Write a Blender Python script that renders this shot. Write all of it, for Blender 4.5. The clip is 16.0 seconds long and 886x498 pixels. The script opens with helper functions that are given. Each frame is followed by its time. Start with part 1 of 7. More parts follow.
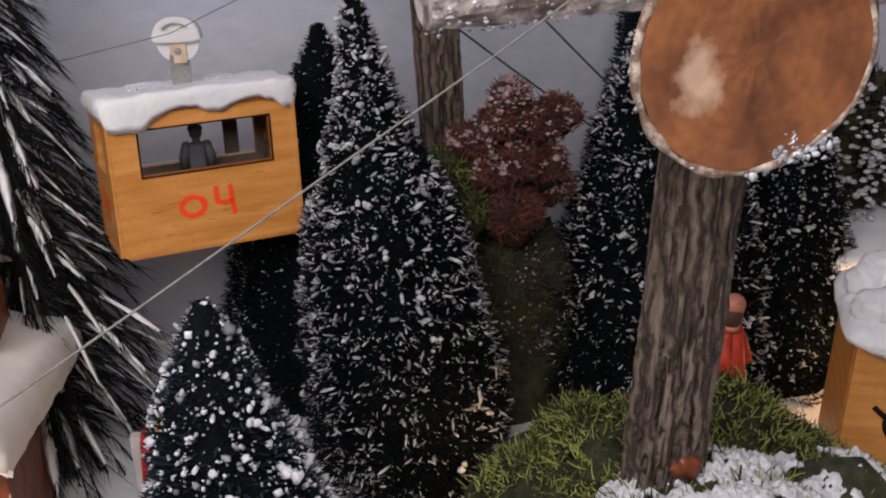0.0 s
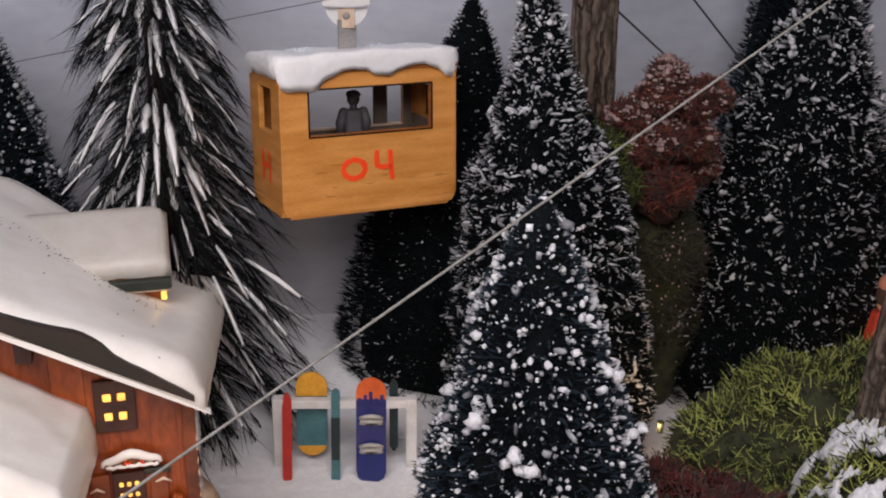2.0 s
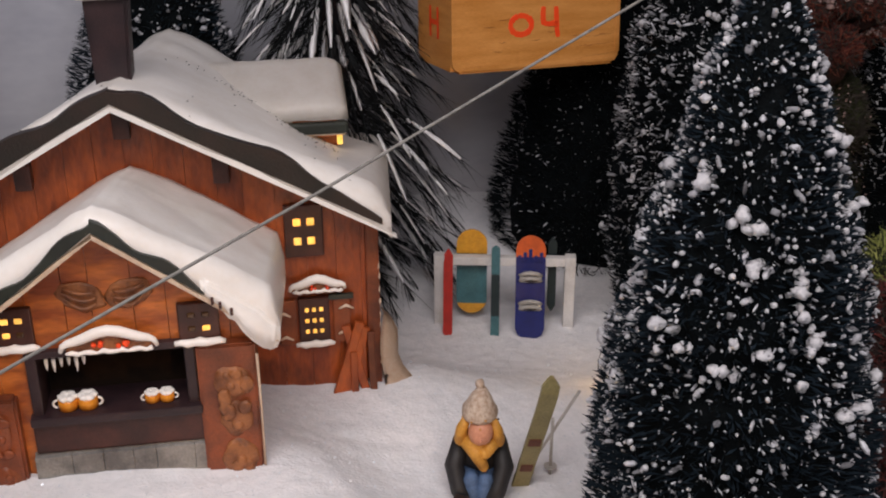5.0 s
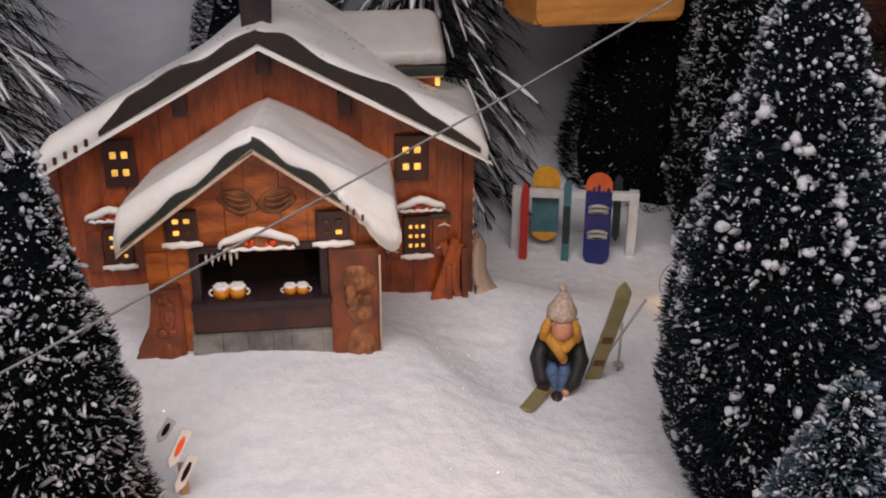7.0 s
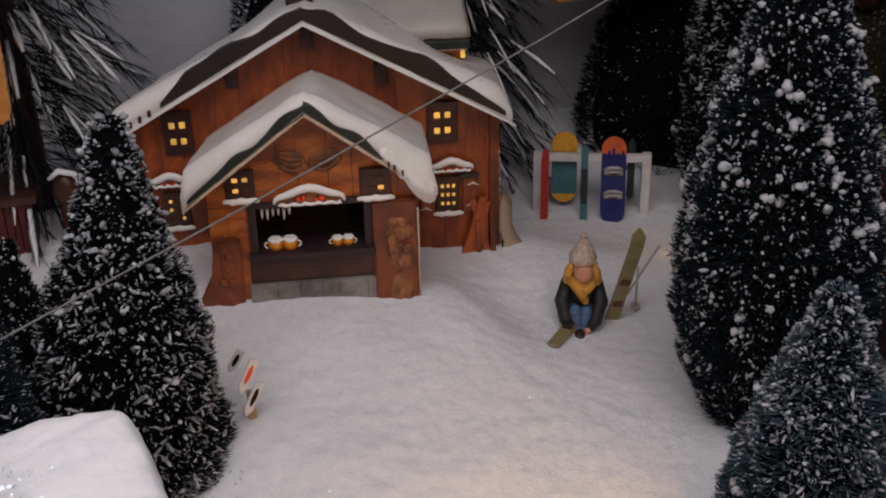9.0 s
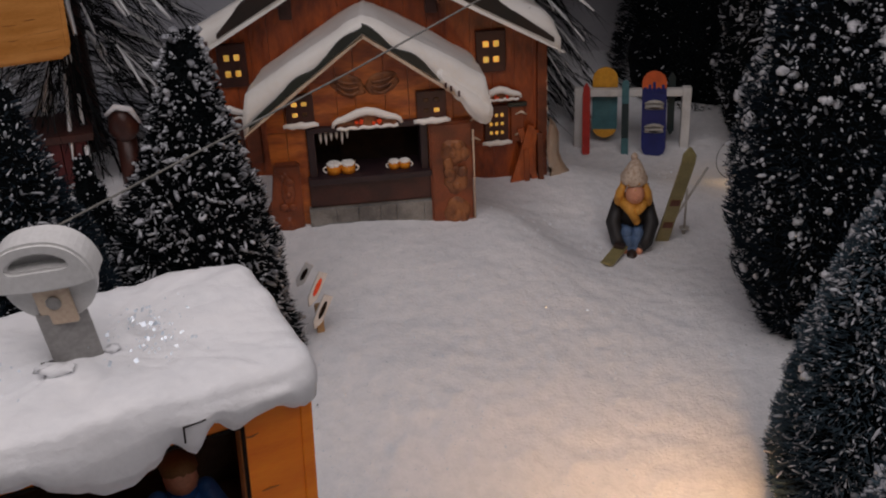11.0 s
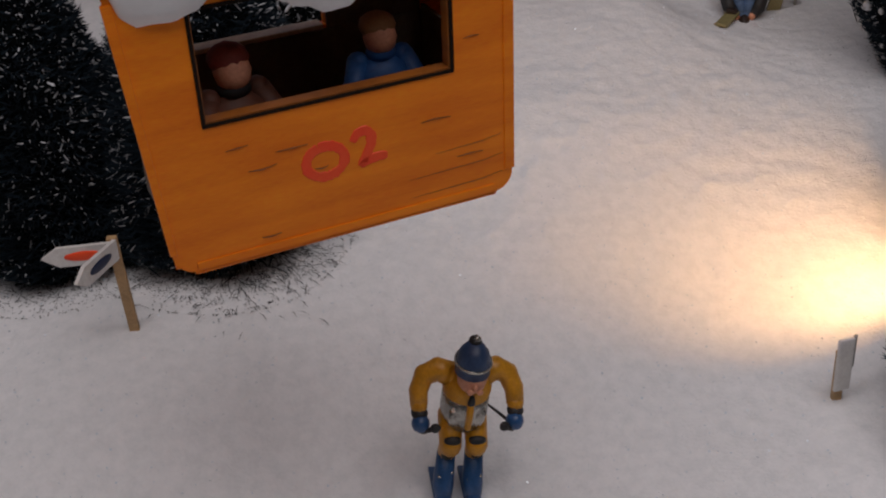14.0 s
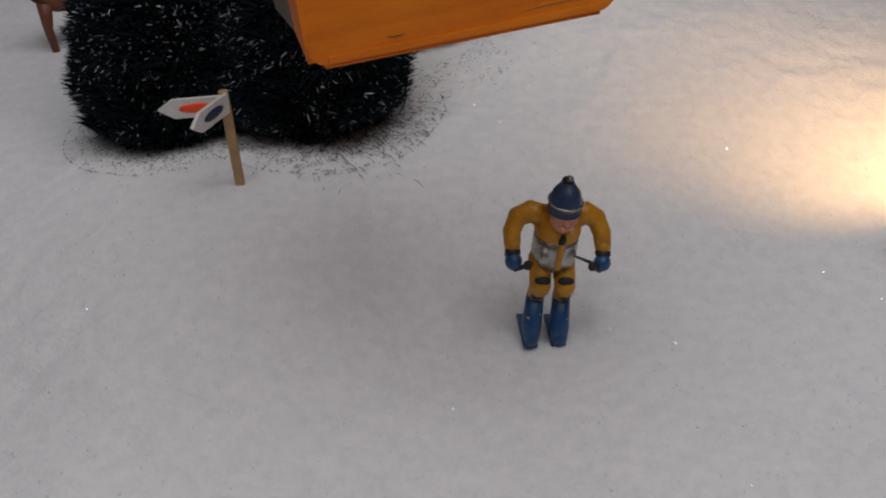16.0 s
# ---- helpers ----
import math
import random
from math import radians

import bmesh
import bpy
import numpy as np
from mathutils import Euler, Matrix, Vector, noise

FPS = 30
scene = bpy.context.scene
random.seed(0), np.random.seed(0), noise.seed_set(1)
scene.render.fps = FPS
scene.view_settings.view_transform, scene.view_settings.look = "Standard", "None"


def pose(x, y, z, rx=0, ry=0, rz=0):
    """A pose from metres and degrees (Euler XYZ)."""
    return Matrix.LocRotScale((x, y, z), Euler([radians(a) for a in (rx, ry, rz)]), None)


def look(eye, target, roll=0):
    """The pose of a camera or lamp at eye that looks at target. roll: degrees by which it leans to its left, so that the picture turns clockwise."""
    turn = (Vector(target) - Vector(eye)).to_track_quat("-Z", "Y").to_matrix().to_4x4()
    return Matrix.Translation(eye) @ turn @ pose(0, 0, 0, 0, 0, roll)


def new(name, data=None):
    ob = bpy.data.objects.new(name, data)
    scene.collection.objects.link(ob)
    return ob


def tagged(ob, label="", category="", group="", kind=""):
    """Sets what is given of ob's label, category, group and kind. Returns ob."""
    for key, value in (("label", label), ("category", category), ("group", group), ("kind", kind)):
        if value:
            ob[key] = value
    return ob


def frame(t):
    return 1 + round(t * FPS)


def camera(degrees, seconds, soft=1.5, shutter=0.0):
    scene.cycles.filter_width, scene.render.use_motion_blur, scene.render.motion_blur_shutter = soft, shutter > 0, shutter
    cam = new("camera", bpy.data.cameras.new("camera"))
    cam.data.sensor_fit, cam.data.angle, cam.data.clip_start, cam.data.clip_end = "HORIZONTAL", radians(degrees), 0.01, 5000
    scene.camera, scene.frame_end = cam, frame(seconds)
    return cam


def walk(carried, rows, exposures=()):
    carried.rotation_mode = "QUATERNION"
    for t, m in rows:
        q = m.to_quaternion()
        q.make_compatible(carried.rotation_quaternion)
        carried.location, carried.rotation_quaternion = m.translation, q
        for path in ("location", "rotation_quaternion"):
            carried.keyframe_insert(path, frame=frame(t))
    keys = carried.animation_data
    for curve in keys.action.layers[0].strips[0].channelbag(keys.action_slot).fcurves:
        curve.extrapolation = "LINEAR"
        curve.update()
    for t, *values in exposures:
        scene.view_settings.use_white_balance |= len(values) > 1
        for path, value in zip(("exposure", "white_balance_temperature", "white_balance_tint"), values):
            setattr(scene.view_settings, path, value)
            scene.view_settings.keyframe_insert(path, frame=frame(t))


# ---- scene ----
cam = camera(41.0, 16.0, 2.0)
PATH = [
    (0, 0.1840, -0.4453, 0.3689, -12.64, -25.00, -1.94),
    (0.5, 0.1562, -0.4493, 0.3723, -13.45, -24.86, -1.03),
    (1, 0.1358, -0.4487, 0.3679, -13.30, -24.40, -0.69),
    (1.5, 0.1092, -0.4464, 0.3608, -13.82, -24.11, 0.23),
    (2, 0.0860, -0.4438, 0.3381, -14.04, -23.02, 0.91),
    (2.5, 0.0824, -0.4458, 0.3255, -12.51, -23.10, 0.39),
    (3, 0.0786, -0.4496, 0.3132, -11.24, -23.17, -0.10),
    (3.5, 0.0651, -0.4512, 0.3059, -11.27, -23.72, 0.20),
    (4, 0.0612, -0.4521, 0.2979, -10.21, -24.23, -0.35),
    (4.5, 0.0529, -0.4563, 0.2915, -9.63, -24.64, -0.41),
    (7, 0.0045, -0.5462, 0.3140, -7.20, -27.14, 0.44),
    (7.5, -0.0027, -0.5678, 0.3180, -6.92, -26.96, 0.34),
    (8, -0.0049, -0.5850, 0.3240, -6.54, -27.20, -0.22),
    (10.5, -0.0304, -0.6200, 0.3131, -6.27, -28.11, -2.30),
    (11, -0.0378, -0.6266, 0.3038, -5.74, -28.56, -2.51),
    (11.5, -0.0468, -0.6333, 0.2924, -5.48, -29.15, -2.57),
    (12, -0.0493, -0.6401, 0.2784, -4.33, -29.47, -3.37),
    (12.5, -0.0601, -0.6470, 0.2697, -4.44, -30.36, -3.44),
    (13, -0.0691, -0.6542, 0.2572, -4.14, -30.83, -3.79),
    (13.5, -0.0742, -0.6617, 0.2466, -3.44, -31.40, -4.39),
    (14, -0.0791, -0.6692, 0.2353, -2.64, -31.88, -4.88),
    (14.5, -0.0814, -0.6774, 0.2237, -1.53, -31.83, -5.46),
    (15, -0.0857, -0.6840, 0.2225, -0.88, -32.63, -5.23),
    (15.5, -0.0883, -0.6945, 0.2208, 0.01, -33.11, -5.34),
    (16, -0.0990, -0.7109, 0.2087, 0.16, -32.14, -5.02),
]
EXPOSURES = [(0, 0.92, 6450, 10), (2.5, 0.97, 6500, 10), (4.5, 0.65, 6550, 10), (7, 0.42, 6450, 10), (8, 0.02, 6400, 10), (10.5, -0.57, 6400, 10), (11.5, -0.66, 6550, 10), (12.5, -0.58, 6650, 11), (13.5, -0.5, 6600, 10), (14.5, -0.43, 6400, 8), (16, -0.4, 6300, 3)]
walk(cam, [(t, pose(x, y, z, 90 + pitch, 0, yaw) @ pose(0, 0, 0, 0, 0, roll)) for t, x, y, z, yaw, pitch, roll in PATH], EXPOSURES)
# soft room light from above, a warm spot in the snow and small warm bulbs between the trees
world = bpy.data.worlds.new("world")
scene.world = world
world.use_nodes = True
world.node_tree.nodes["Background"].inputs[0].default_value = (0.55, 0.6, 0.7, 1)
world.node_tree.nodes["Background"].inputs[1].default_value = 0.03


def lamp(name, kind, energy, color, m, **more):
    data = bpy.data.lights.new(name, kind)
    data.energy, data.color = energy, color
    for key, value in more.items():
        if key == "size":
            data.size = value
        elif key == "size_y":
            data.shape, data.size_y = "RECTANGLE", value
        elif key == "soft":
            data.shadow_soft_size = value
        elif key == "cone":
            data.spot_size, data.spot_blend = radians(value), 0.75
    ob = new(name, data)
    ob.matrix_world = m
    return ob


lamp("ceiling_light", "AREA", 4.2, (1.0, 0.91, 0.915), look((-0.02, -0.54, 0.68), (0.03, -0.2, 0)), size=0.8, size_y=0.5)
lamp("snow_spotlight", "SPOT", 0.43, (1.0, 0.52, 0.2), look((0.108, -0.334, 0.015), (0.052, -0.25, -0.034)), soft=0.004, cone=116)
lamp("bulb_by_rack", "POINT", 0.008, (1.0, 0.6, 0.25), pose(0.214, 0.022, -0.004), soft=0.003)
lamp("bulb_in_trees", "POINT", 0.03, (1.0, 0.6, 0.25), pose(0.31, 0.02, 0.03), soft=0.003)
lamp("bulb_by_house", "POINT", 0.05, (1.0, 0.55, 0.22), pose(0.55, 0.07, 0.02), soft=0.004)


# ---- materials ----
def material(name, color, color2=None, rough=0.7, metal=0.0, scale=120.0, detail=6.0, stretch=(1, 1, 1), bump=0.3, depth=0.001,
             fine=900.0, emit=0.0, contrast=(0.35, 0.65), random=0.0, spec=0.5, trans=0.0):
    """A surface with two scales of variation: broad patches between two colours, and fine relief."""
    m = bpy.data.materials.new(name)
    m.use_nodes = True
    n, link = m.node_tree.nodes, m.node_tree.links.new
    b = n["Principled BSDF"]
    color2 = color2 or tuple(c * 0.8 for c in color)
    co = n.new("ShaderNodeTexCoord")
    mp = n.new("ShaderNodeMapping")
    mp.inputs["Scale"].default_value = stretch
    link(co.outputs["Object"], mp.inputs["Vector"])
    big, small = n.new("ShaderNodeTexNoise"), n.new("ShaderNodeTexNoise")
    big.inputs["Scale"].default_value, big.inputs["Detail"].default_value = scale, detail
    small.inputs["Scale"].default_value, small.inputs["Detail"].default_value = fine, 4
    link(mp.outputs[0], big.inputs["Vector"]), link(mp.outputs[0], small.inputs["Vector"])
    ramp = n.new("ShaderNodeValToRGB")
    ramp.color_ramp.elements[0].position, ramp.color_ramp.elements[1].position = contrast
    ramp.color_ramp.elements[0].color, ramp.color_ramp.elements[1].color = (*color2, 1), (*color, 1)
    link(big.outputs[0], ramp.inputs[0])
    grain = n.new("ShaderNodeMixRGB")
    grain.blend_type, grain.inputs[0].default_value = "OVERLAY", 0.35
    link(ramp.outputs[0], grain.inputs[1]), link(small.outputs[0], grain.inputs[2])
    last = grain.outputs[0]
    if random:
        info, hsv, span = n.new("ShaderNodeObjectInfo"), n.new("ShaderNodeHueSaturation"), n.new("ShaderNodeMapRange")
        span.inputs["To Min"].default_value, span.inputs["To Max"].default_value = 1 - random, 1 + random
        link(info.outputs["Random"], span.inputs[0]), link(span.outputs[0], hsv.inputs["Value"]), link(last, hsv.inputs["Color"])
        last = hsv.outputs[0]
    link(last, b.inputs["Base Color"])
    b.inputs["Roughness"].default_value, b.inputs["Metallic"].default_value = rough, metal
    b.inputs["Specular IOR Level"].default_value, b.inputs["Transmission Weight"].default_value = spec, trans
    if bump:
        mix, bp = n.new("ShaderNodeMath"), n.new("ShaderNodeBump")
        mix.operation = "ADD"
        link(big.outputs[0], mix.inputs[0]), link(small.outputs[0], mix.inputs[1])
        bp.inputs["Strength"].default_value, bp.inputs["Distance"].default_value = bump, depth
        link(mix.outputs[0], bp.inputs["Height"]), link(bp.outputs[0], b.inputs["Normal"])
    if emit:
        link(last, b.inputs["Emission Color"])
        b.inputs["Emission Strength"].default_value = emit
    return m


SNOW = material("snow", (0.87, 0.87, 0.89), (0.8, 0.81, 0.83), 0.75, scale=200, fine=700, bump=0.42, depth=0.0012, spec=0.3)
GLAZE_SNOW = material("glazed_snow", (0.93, 0.905, 0.86), (0.87, 0.835, 0.78), 0.35, scale=70, fine=400, bump=0.15, depth=0.0006)
CLAY_SNOW = material("clay_snow", (0.87, 0.87, 0.88), (0.8, 0.81, 0.83), 0.5, scale=60, fine=350, bump=0.4, depth=0.001)
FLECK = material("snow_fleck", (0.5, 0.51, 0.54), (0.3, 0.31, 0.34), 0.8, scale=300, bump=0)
def by_island(m, low, high):
    """Lets the pieces of one mesh differ in lightness."""
    n, link = m.node_tree.nodes, m.node_tree.links.new
    b = n["Principled BSDF"]
    old = b.inputs["Base Color"].links[0].from_socket
    geo, span, hsv = (n.new("ShaderNode" + k) for k in ("NewGeometry", "MapRange", "HueSaturation"))
    span.inputs["To Min"].default_value, span.inputs["To Max"].default_value = low, high
    link(geo.outputs["Random Per Island"], span.inputs[0]), link(span.outputs[0], hsv.inputs["Value"])
    link(old, hsv.inputs["Color"]), link(hsv.outputs[0], b.inputs["Base Color"])


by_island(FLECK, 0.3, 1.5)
CLUMP = material("flocked_snow", (0.64, 0.64, 0.66), (0.46, 0.47, 0.5), 0.85, scale=400, bump=0.6, depth=0.001, spec=0.2)
GLITTER = material("glitter", (0.9, 0.95, 1.0), (0.8, 0.9, 1.0), 0.14, metal=0.16, scale=300, bump=0)
NEEDLE = material("needles", (0.005, 0.008, 0.01), (0.0025, 0.004, 0.006), 0.7, scale=80, bump=0, spec=0.1)
NEEDLE_BLUE = material("frosted_needles", (0.016, 0.026, 0.037), (0.007, 0.012, 0.017), 0.7, scale=80, bump=0, spec=0.1)
NEEDLE_FROST = material("hoar_needles", (0.085, 0.125, 0.155), (0.03, 0.05, 0.066), 0.75, scale=80, bump=0, spec=0.1)
NEEDLE_FIR = material("fir_needles", (0.014, 0.016, 0.017), (0.005, 0.005, 0.006), 0.7, scale=80, bump=0, spec=0.1)
# near-black filling of the firs, standing for the shade among their bristles
CORE = material("brush_shade_core", (0.003, 0.005, 0.006), (0.0015, 0.0025, 0.003), 0.9, scale=200, bump=0.5, depth=0.002, spec=0.1)
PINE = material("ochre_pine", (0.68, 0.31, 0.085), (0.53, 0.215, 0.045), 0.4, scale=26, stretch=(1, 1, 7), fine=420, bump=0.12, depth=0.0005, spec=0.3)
PINE_RED = material("orange_pine", (0.95, 0.262, 0.009), (0.8, 0.182, 0.005), 0.35, scale=26, stretch=(1, 1, 7), fine=420, bump=0.15, depth=0.0005, spec=0.25)
PINE_DARK = material("burnt_pine", (0.36, 0.115, 0.015), (0.22, 0.07, 0.012), 0.45, scale=40, stretch=(1, 1, 5), fine=400, bump=0.2, depth=0.0005)
# boards inside the gondolas, with the shade in there put into their colour
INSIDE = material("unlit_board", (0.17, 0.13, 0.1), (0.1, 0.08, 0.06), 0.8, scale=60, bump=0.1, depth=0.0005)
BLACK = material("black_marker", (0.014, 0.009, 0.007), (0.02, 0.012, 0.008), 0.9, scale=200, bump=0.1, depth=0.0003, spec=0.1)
RED_PAINT = material("red_paint", (0.95, 0.058, 0.007), (0.92, 0.085, 0.012), 0.5, scale=150, bump=0.1, depth=0.0003)
WHITE_PLASTIC = material("white_plastic", (0.72, 0.72, 0.71), (0.66, 0.66, 0.65), 0.35, scale=60, bump=0.05, depth=0.0003)
GREY_TAPE = material("grey_strap", (0.32, 0.31, 0.3), (0.25, 0.24, 0.23), 0.5, scale=90, bump=0.2, depth=0.0004)
HOUSE_WOOD = material("painted_planks", (0.45, 0.098, 0.02), (0.17, 0.032, 0.01), 0.33, scale=75, detail=8, stretch=(1.6, 1.6, 0.6), fine=300, bump=0.35, depth=0.001, contrast=(0.3, 0.72), random=0.1)
HOUSE_PALE = material("painted_pale_planks", (0.52, 0.15, 0.027), (0.24, 0.055, 0.013), 0.33, scale=75, stretch=(0.6, 2, 2), fine=300, bump=0.3, depth=0.001, random=0.12)
HOUSE_DARK = material("dark_brown_paint", (0.07, 0.021, 0.014), (0.034, 0.011, 0.008), 0.4, scale=90, bump=0.3, depth=0.0008)
HOUSE_MID = material("brown_beams", (0.28, 0.068, 0.02), (0.1, 0.026, 0.011), 0.4, scale=60, bump=0.35, depth=0.001)
PURPLE_DARK = material("dark_plum_paint", (0.034, 0.016, 0.018), (0.016, 0.008, 0.011), 0.5, scale=80, bump=0.2, depth=0.0006)
GREEN_TRIM = material("dark_green_trim", (0.028, 0.034, 0.026), (0.015, 0.018, 0.014), 0.4, scale=80, bump=0.2, depth=0.0006)
BROWN_TRIM = material("dark_brown_trim", (0.032, 0.019, 0.014), (0.014, 0.013, 0.01), 0.5, scale=60, bump=0.3, depth=0.0008)
CREAM = material("cream_trim", (0.7, 0.56, 0.42), (0.55, 0.4, 0.28), 0.4, scale=120, bump=0.2, depth=0.0005)
STONE = material("grey_stone_paint", (0.27, 0.26, 0.24), (0.12, 0.115, 0.11), 0.6, scale=110, bump=0.6, depth=0.001, random=0.07)
CARVED = material("carved_brown", (0.34, 0.13, 0.045), (0.12, 0.04, 0.016), 0.45, scale=140, bump=0.5, depth=0.001)
LIT = material("lit_pane", (1.0, 0.68, 0.16), (0.9, 0.46, 0.07), 0.3, scale=300, bump=0, emit=0.45, random=0.28)
UNLIT = material("dim_pane", (0.1, 0.05, 0.02), (0.05, 0.025, 0.012), 0.15, scale=300, bump=0)
BEER = material("beer", (0.75, 0.3, 0.03), (0.6, 0.2, 0.02), 0.15, scale=250, bump=0.1, depth=0.0003)


def bark_material():
    """Grey-brown bark in upright plates with dark furrows between them."""
    m = material("bark", (0.2, 0.155, 0.12), (0.13, 0.096, 0.072), 0.9, scale=300, stretch=(1, 1, 0.4), fine=900, bump=0)
    n, link = m.node_tree.nodes, m.node_tree.links.new
    b = n["Principled BSDF"]
    old = b.inputs["Base Color"].links[0].from_socket
    co, mp, warp, add, cell, ramp, mix, bp = (n.new("ShaderNode" + k) for k in ("TexCoord", "Mapping", "TexNoise", "VectorMath", "TexVoronoi", "ValToRGB", "MixRGB", "Bump"))
    mp.inputs["Scale"].default_value = (1, 1, 0.1)
    link(co.outputs["Object"], warp.inputs["Vector"])
    warp.inputs["Scale"].default_value, warp.inputs["Detail"].default_value = 110, 4
    add.operation = "MULTIPLY_ADD"
    link(warp.outputs["Color"], add.inputs[0])
    add.inputs[1].default_value = (0.006, 0.006, 0.012)
    link(co.outputs["Object"], add.inputs[2])
    link(add.outputs[0], mp.inputs["Vector"]), link(mp.outputs[0], cell.inputs["Vector"])
    cell.feature = "DISTANCE_TO_EDGE"
    cell.inputs["Scale"].default_value = 200
    e = ramp.color_ramp.elements
    e[0].position, e[0].color = 0.0, (0.24, 0.21, 0.19, 1)
    e[1].position, e[1].color = 0.24, (1, 1, 1, 1)
    link(cell.outputs["Distance"], ramp.inputs[0])
    mix.blend_type, mix.inputs[0].default_value = "MULTIPLY", 1.0
    link(old, mix.inputs[1]), link(ramp.outputs[0], mix.inputs[2]), link(mix.outputs[0], b.inputs["Base Color"])
    bp.inputs["Strength"].default_value, bp.inputs["Distance"].default_value = 0.9, 0.0025
    link(ramp.outputs[0], bp.inputs["Height"]), link(bp.outputs[0], b.inputs["Normal"])
    return m


BARK = bark_material()
MOSS = material("moss", (0.28, 0.32, 0.06), (0.1, 0.13, 0.025), 0.85, scale=60, bump=0)
# dark moss threads; on the lumps it stands for shade between threads
MOSS_DARK = material("dark_moss_and_shade", (0.045, 0.052, 0.018), (0.015, 0.018, 0.007), 0.95, scale=150, bump=0.6, depth=0.002)
RED_MOSS = material("red_moss", (0.13, 0.024, 0.018), (0.05, 0.011, 0.01), 0.9, scale=90, bump=0)
# lumps under the red threads, the shade in the gaps put into their colour
RED_SHADE = material("red_moss_shade", (0.04, 0.012, 0.01), (0.015, 0.006, 0.005), 0.95, scale=150, bump=0.6, depth=0.002)
RUST_MOSS = material("rust_moss", (0.25, 0.07, 0.042), (0.12, 0.03, 0.018), 0.9, scale=90, bump=0)
GREY_MOSS = material("grey_moss", (0.085, 0.072, 0.06), (0.035, 0.03, 0.027), 0.95, scale=90, bump=0.5, depth=0.002)
CORD = material("white_cord", (0.19, 0.185, 0.17), (0.13, 0.125, 0.115), 0.8, scale=500, bump=0)
CABLE = material("dark_cable", (0.06, 0.06, 0.065), (0.03, 0.03, 0.03), 0.5, scale=200, bump=0)


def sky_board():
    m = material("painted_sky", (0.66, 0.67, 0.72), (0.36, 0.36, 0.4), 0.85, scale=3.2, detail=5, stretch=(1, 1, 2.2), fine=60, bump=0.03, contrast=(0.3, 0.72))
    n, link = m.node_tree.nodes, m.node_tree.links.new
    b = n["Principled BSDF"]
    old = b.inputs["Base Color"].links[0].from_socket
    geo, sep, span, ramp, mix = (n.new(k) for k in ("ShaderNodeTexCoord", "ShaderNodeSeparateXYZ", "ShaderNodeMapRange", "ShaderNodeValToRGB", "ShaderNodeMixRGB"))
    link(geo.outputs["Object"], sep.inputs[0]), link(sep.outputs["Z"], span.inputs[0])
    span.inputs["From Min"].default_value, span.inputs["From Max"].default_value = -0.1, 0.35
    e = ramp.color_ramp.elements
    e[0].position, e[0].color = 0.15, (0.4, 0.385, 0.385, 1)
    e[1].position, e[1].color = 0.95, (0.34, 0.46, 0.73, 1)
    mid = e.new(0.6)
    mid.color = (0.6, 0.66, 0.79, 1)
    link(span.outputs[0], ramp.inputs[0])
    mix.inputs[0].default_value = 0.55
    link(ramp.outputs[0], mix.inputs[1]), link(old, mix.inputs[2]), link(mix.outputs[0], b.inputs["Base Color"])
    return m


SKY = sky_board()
PLASTER = material("plain_wall", (0.32, 0.31, 0.31), (0.27, 0.27, 0.27), 0.9, scale=5, fine=200, bump=0.1)


# ---- building helpers ----
def mesh_object(name, bm, mat, parent=None, label="", smooth=False):
    me = bpy.data.meshes.new(name)
    bm.normal_update()
    bm.to_mesh(me)
    bm.free()
    for one in mat if isinstance(mat, (list, tuple)) else (mat,):
        me.materials.append(one)
    if smooth:
        for p in me.polygons:
            p.use_smooth = True
    ob = new(name, me)
    if parent:
        ob.parent = parent
    return tagged(ob, label)


part = mesh_object


def thing(name, label, category, m=None, group="", kind=""):
    ob = new(name)
    ob.empty_display_size = 0.01
    if m is not None:
        ob.matrix_world = m
    return tagged(ob, label, category, group, kind)


def box(bm, x0, x1, y0, y1, z0, z1, bevel=0.0, m=None, mat=0):
    got = bmesh.ops.create_cube(bm, size=1)["verts"]
    for v in got:
        v.co = Vector(((x0 + x1) / 2 + v.co.x * (x1 - x0), (y0 + y1) / 2 + v.co.y * (y1 - y0), (z0 + z1) / 2 + v.co.z * (z1 - z0)))
    faces = {f for v in got for f in v.link_faces}
    if bevel:
        out = bmesh.ops.bevel(bm, geom=list({e for v in got for e in v.link_edges}), offset=bevel, segments=2, affect="EDGES", profile=0.6)
        faces = {f for f in faces if f.is_valid} | set(out["faces"])
    verts = {v for f in faces for v in f.verts}
    if m is not None:
        for v in verts:
            v.co = m @ v.co
    for f in faces:
        f.material_index = mat
    return verts


def slab(name, size, mat, parent=None, label="", bevel=0.0, m=None, smooth=False):
    bm = bmesh.new()
    box(bm, *size, bevel=bevel, m=m)
    return part(name, bm, mat, parent, label, smooth)


def prism(bm, poly, y0, y1, mat=0):
    """A polygon of (x, z) drawn out from y0 to y1."""
    a = [bm.verts.new((x, y0, z)) for x, z in poly]
    b = [bm.verts.new((x, y1, z)) for x, z in poly]
    faces = [bm.faces.new(a), bm.faces.new(b[::-1])]
    for i in range(len(poly)):
        j = (i + 1) % len(poly)
        faces.append(bm.faces.new((a[j], a[i], b[i], b[j])))
    for f in faces:
        f.material_index = mat
    return a + b


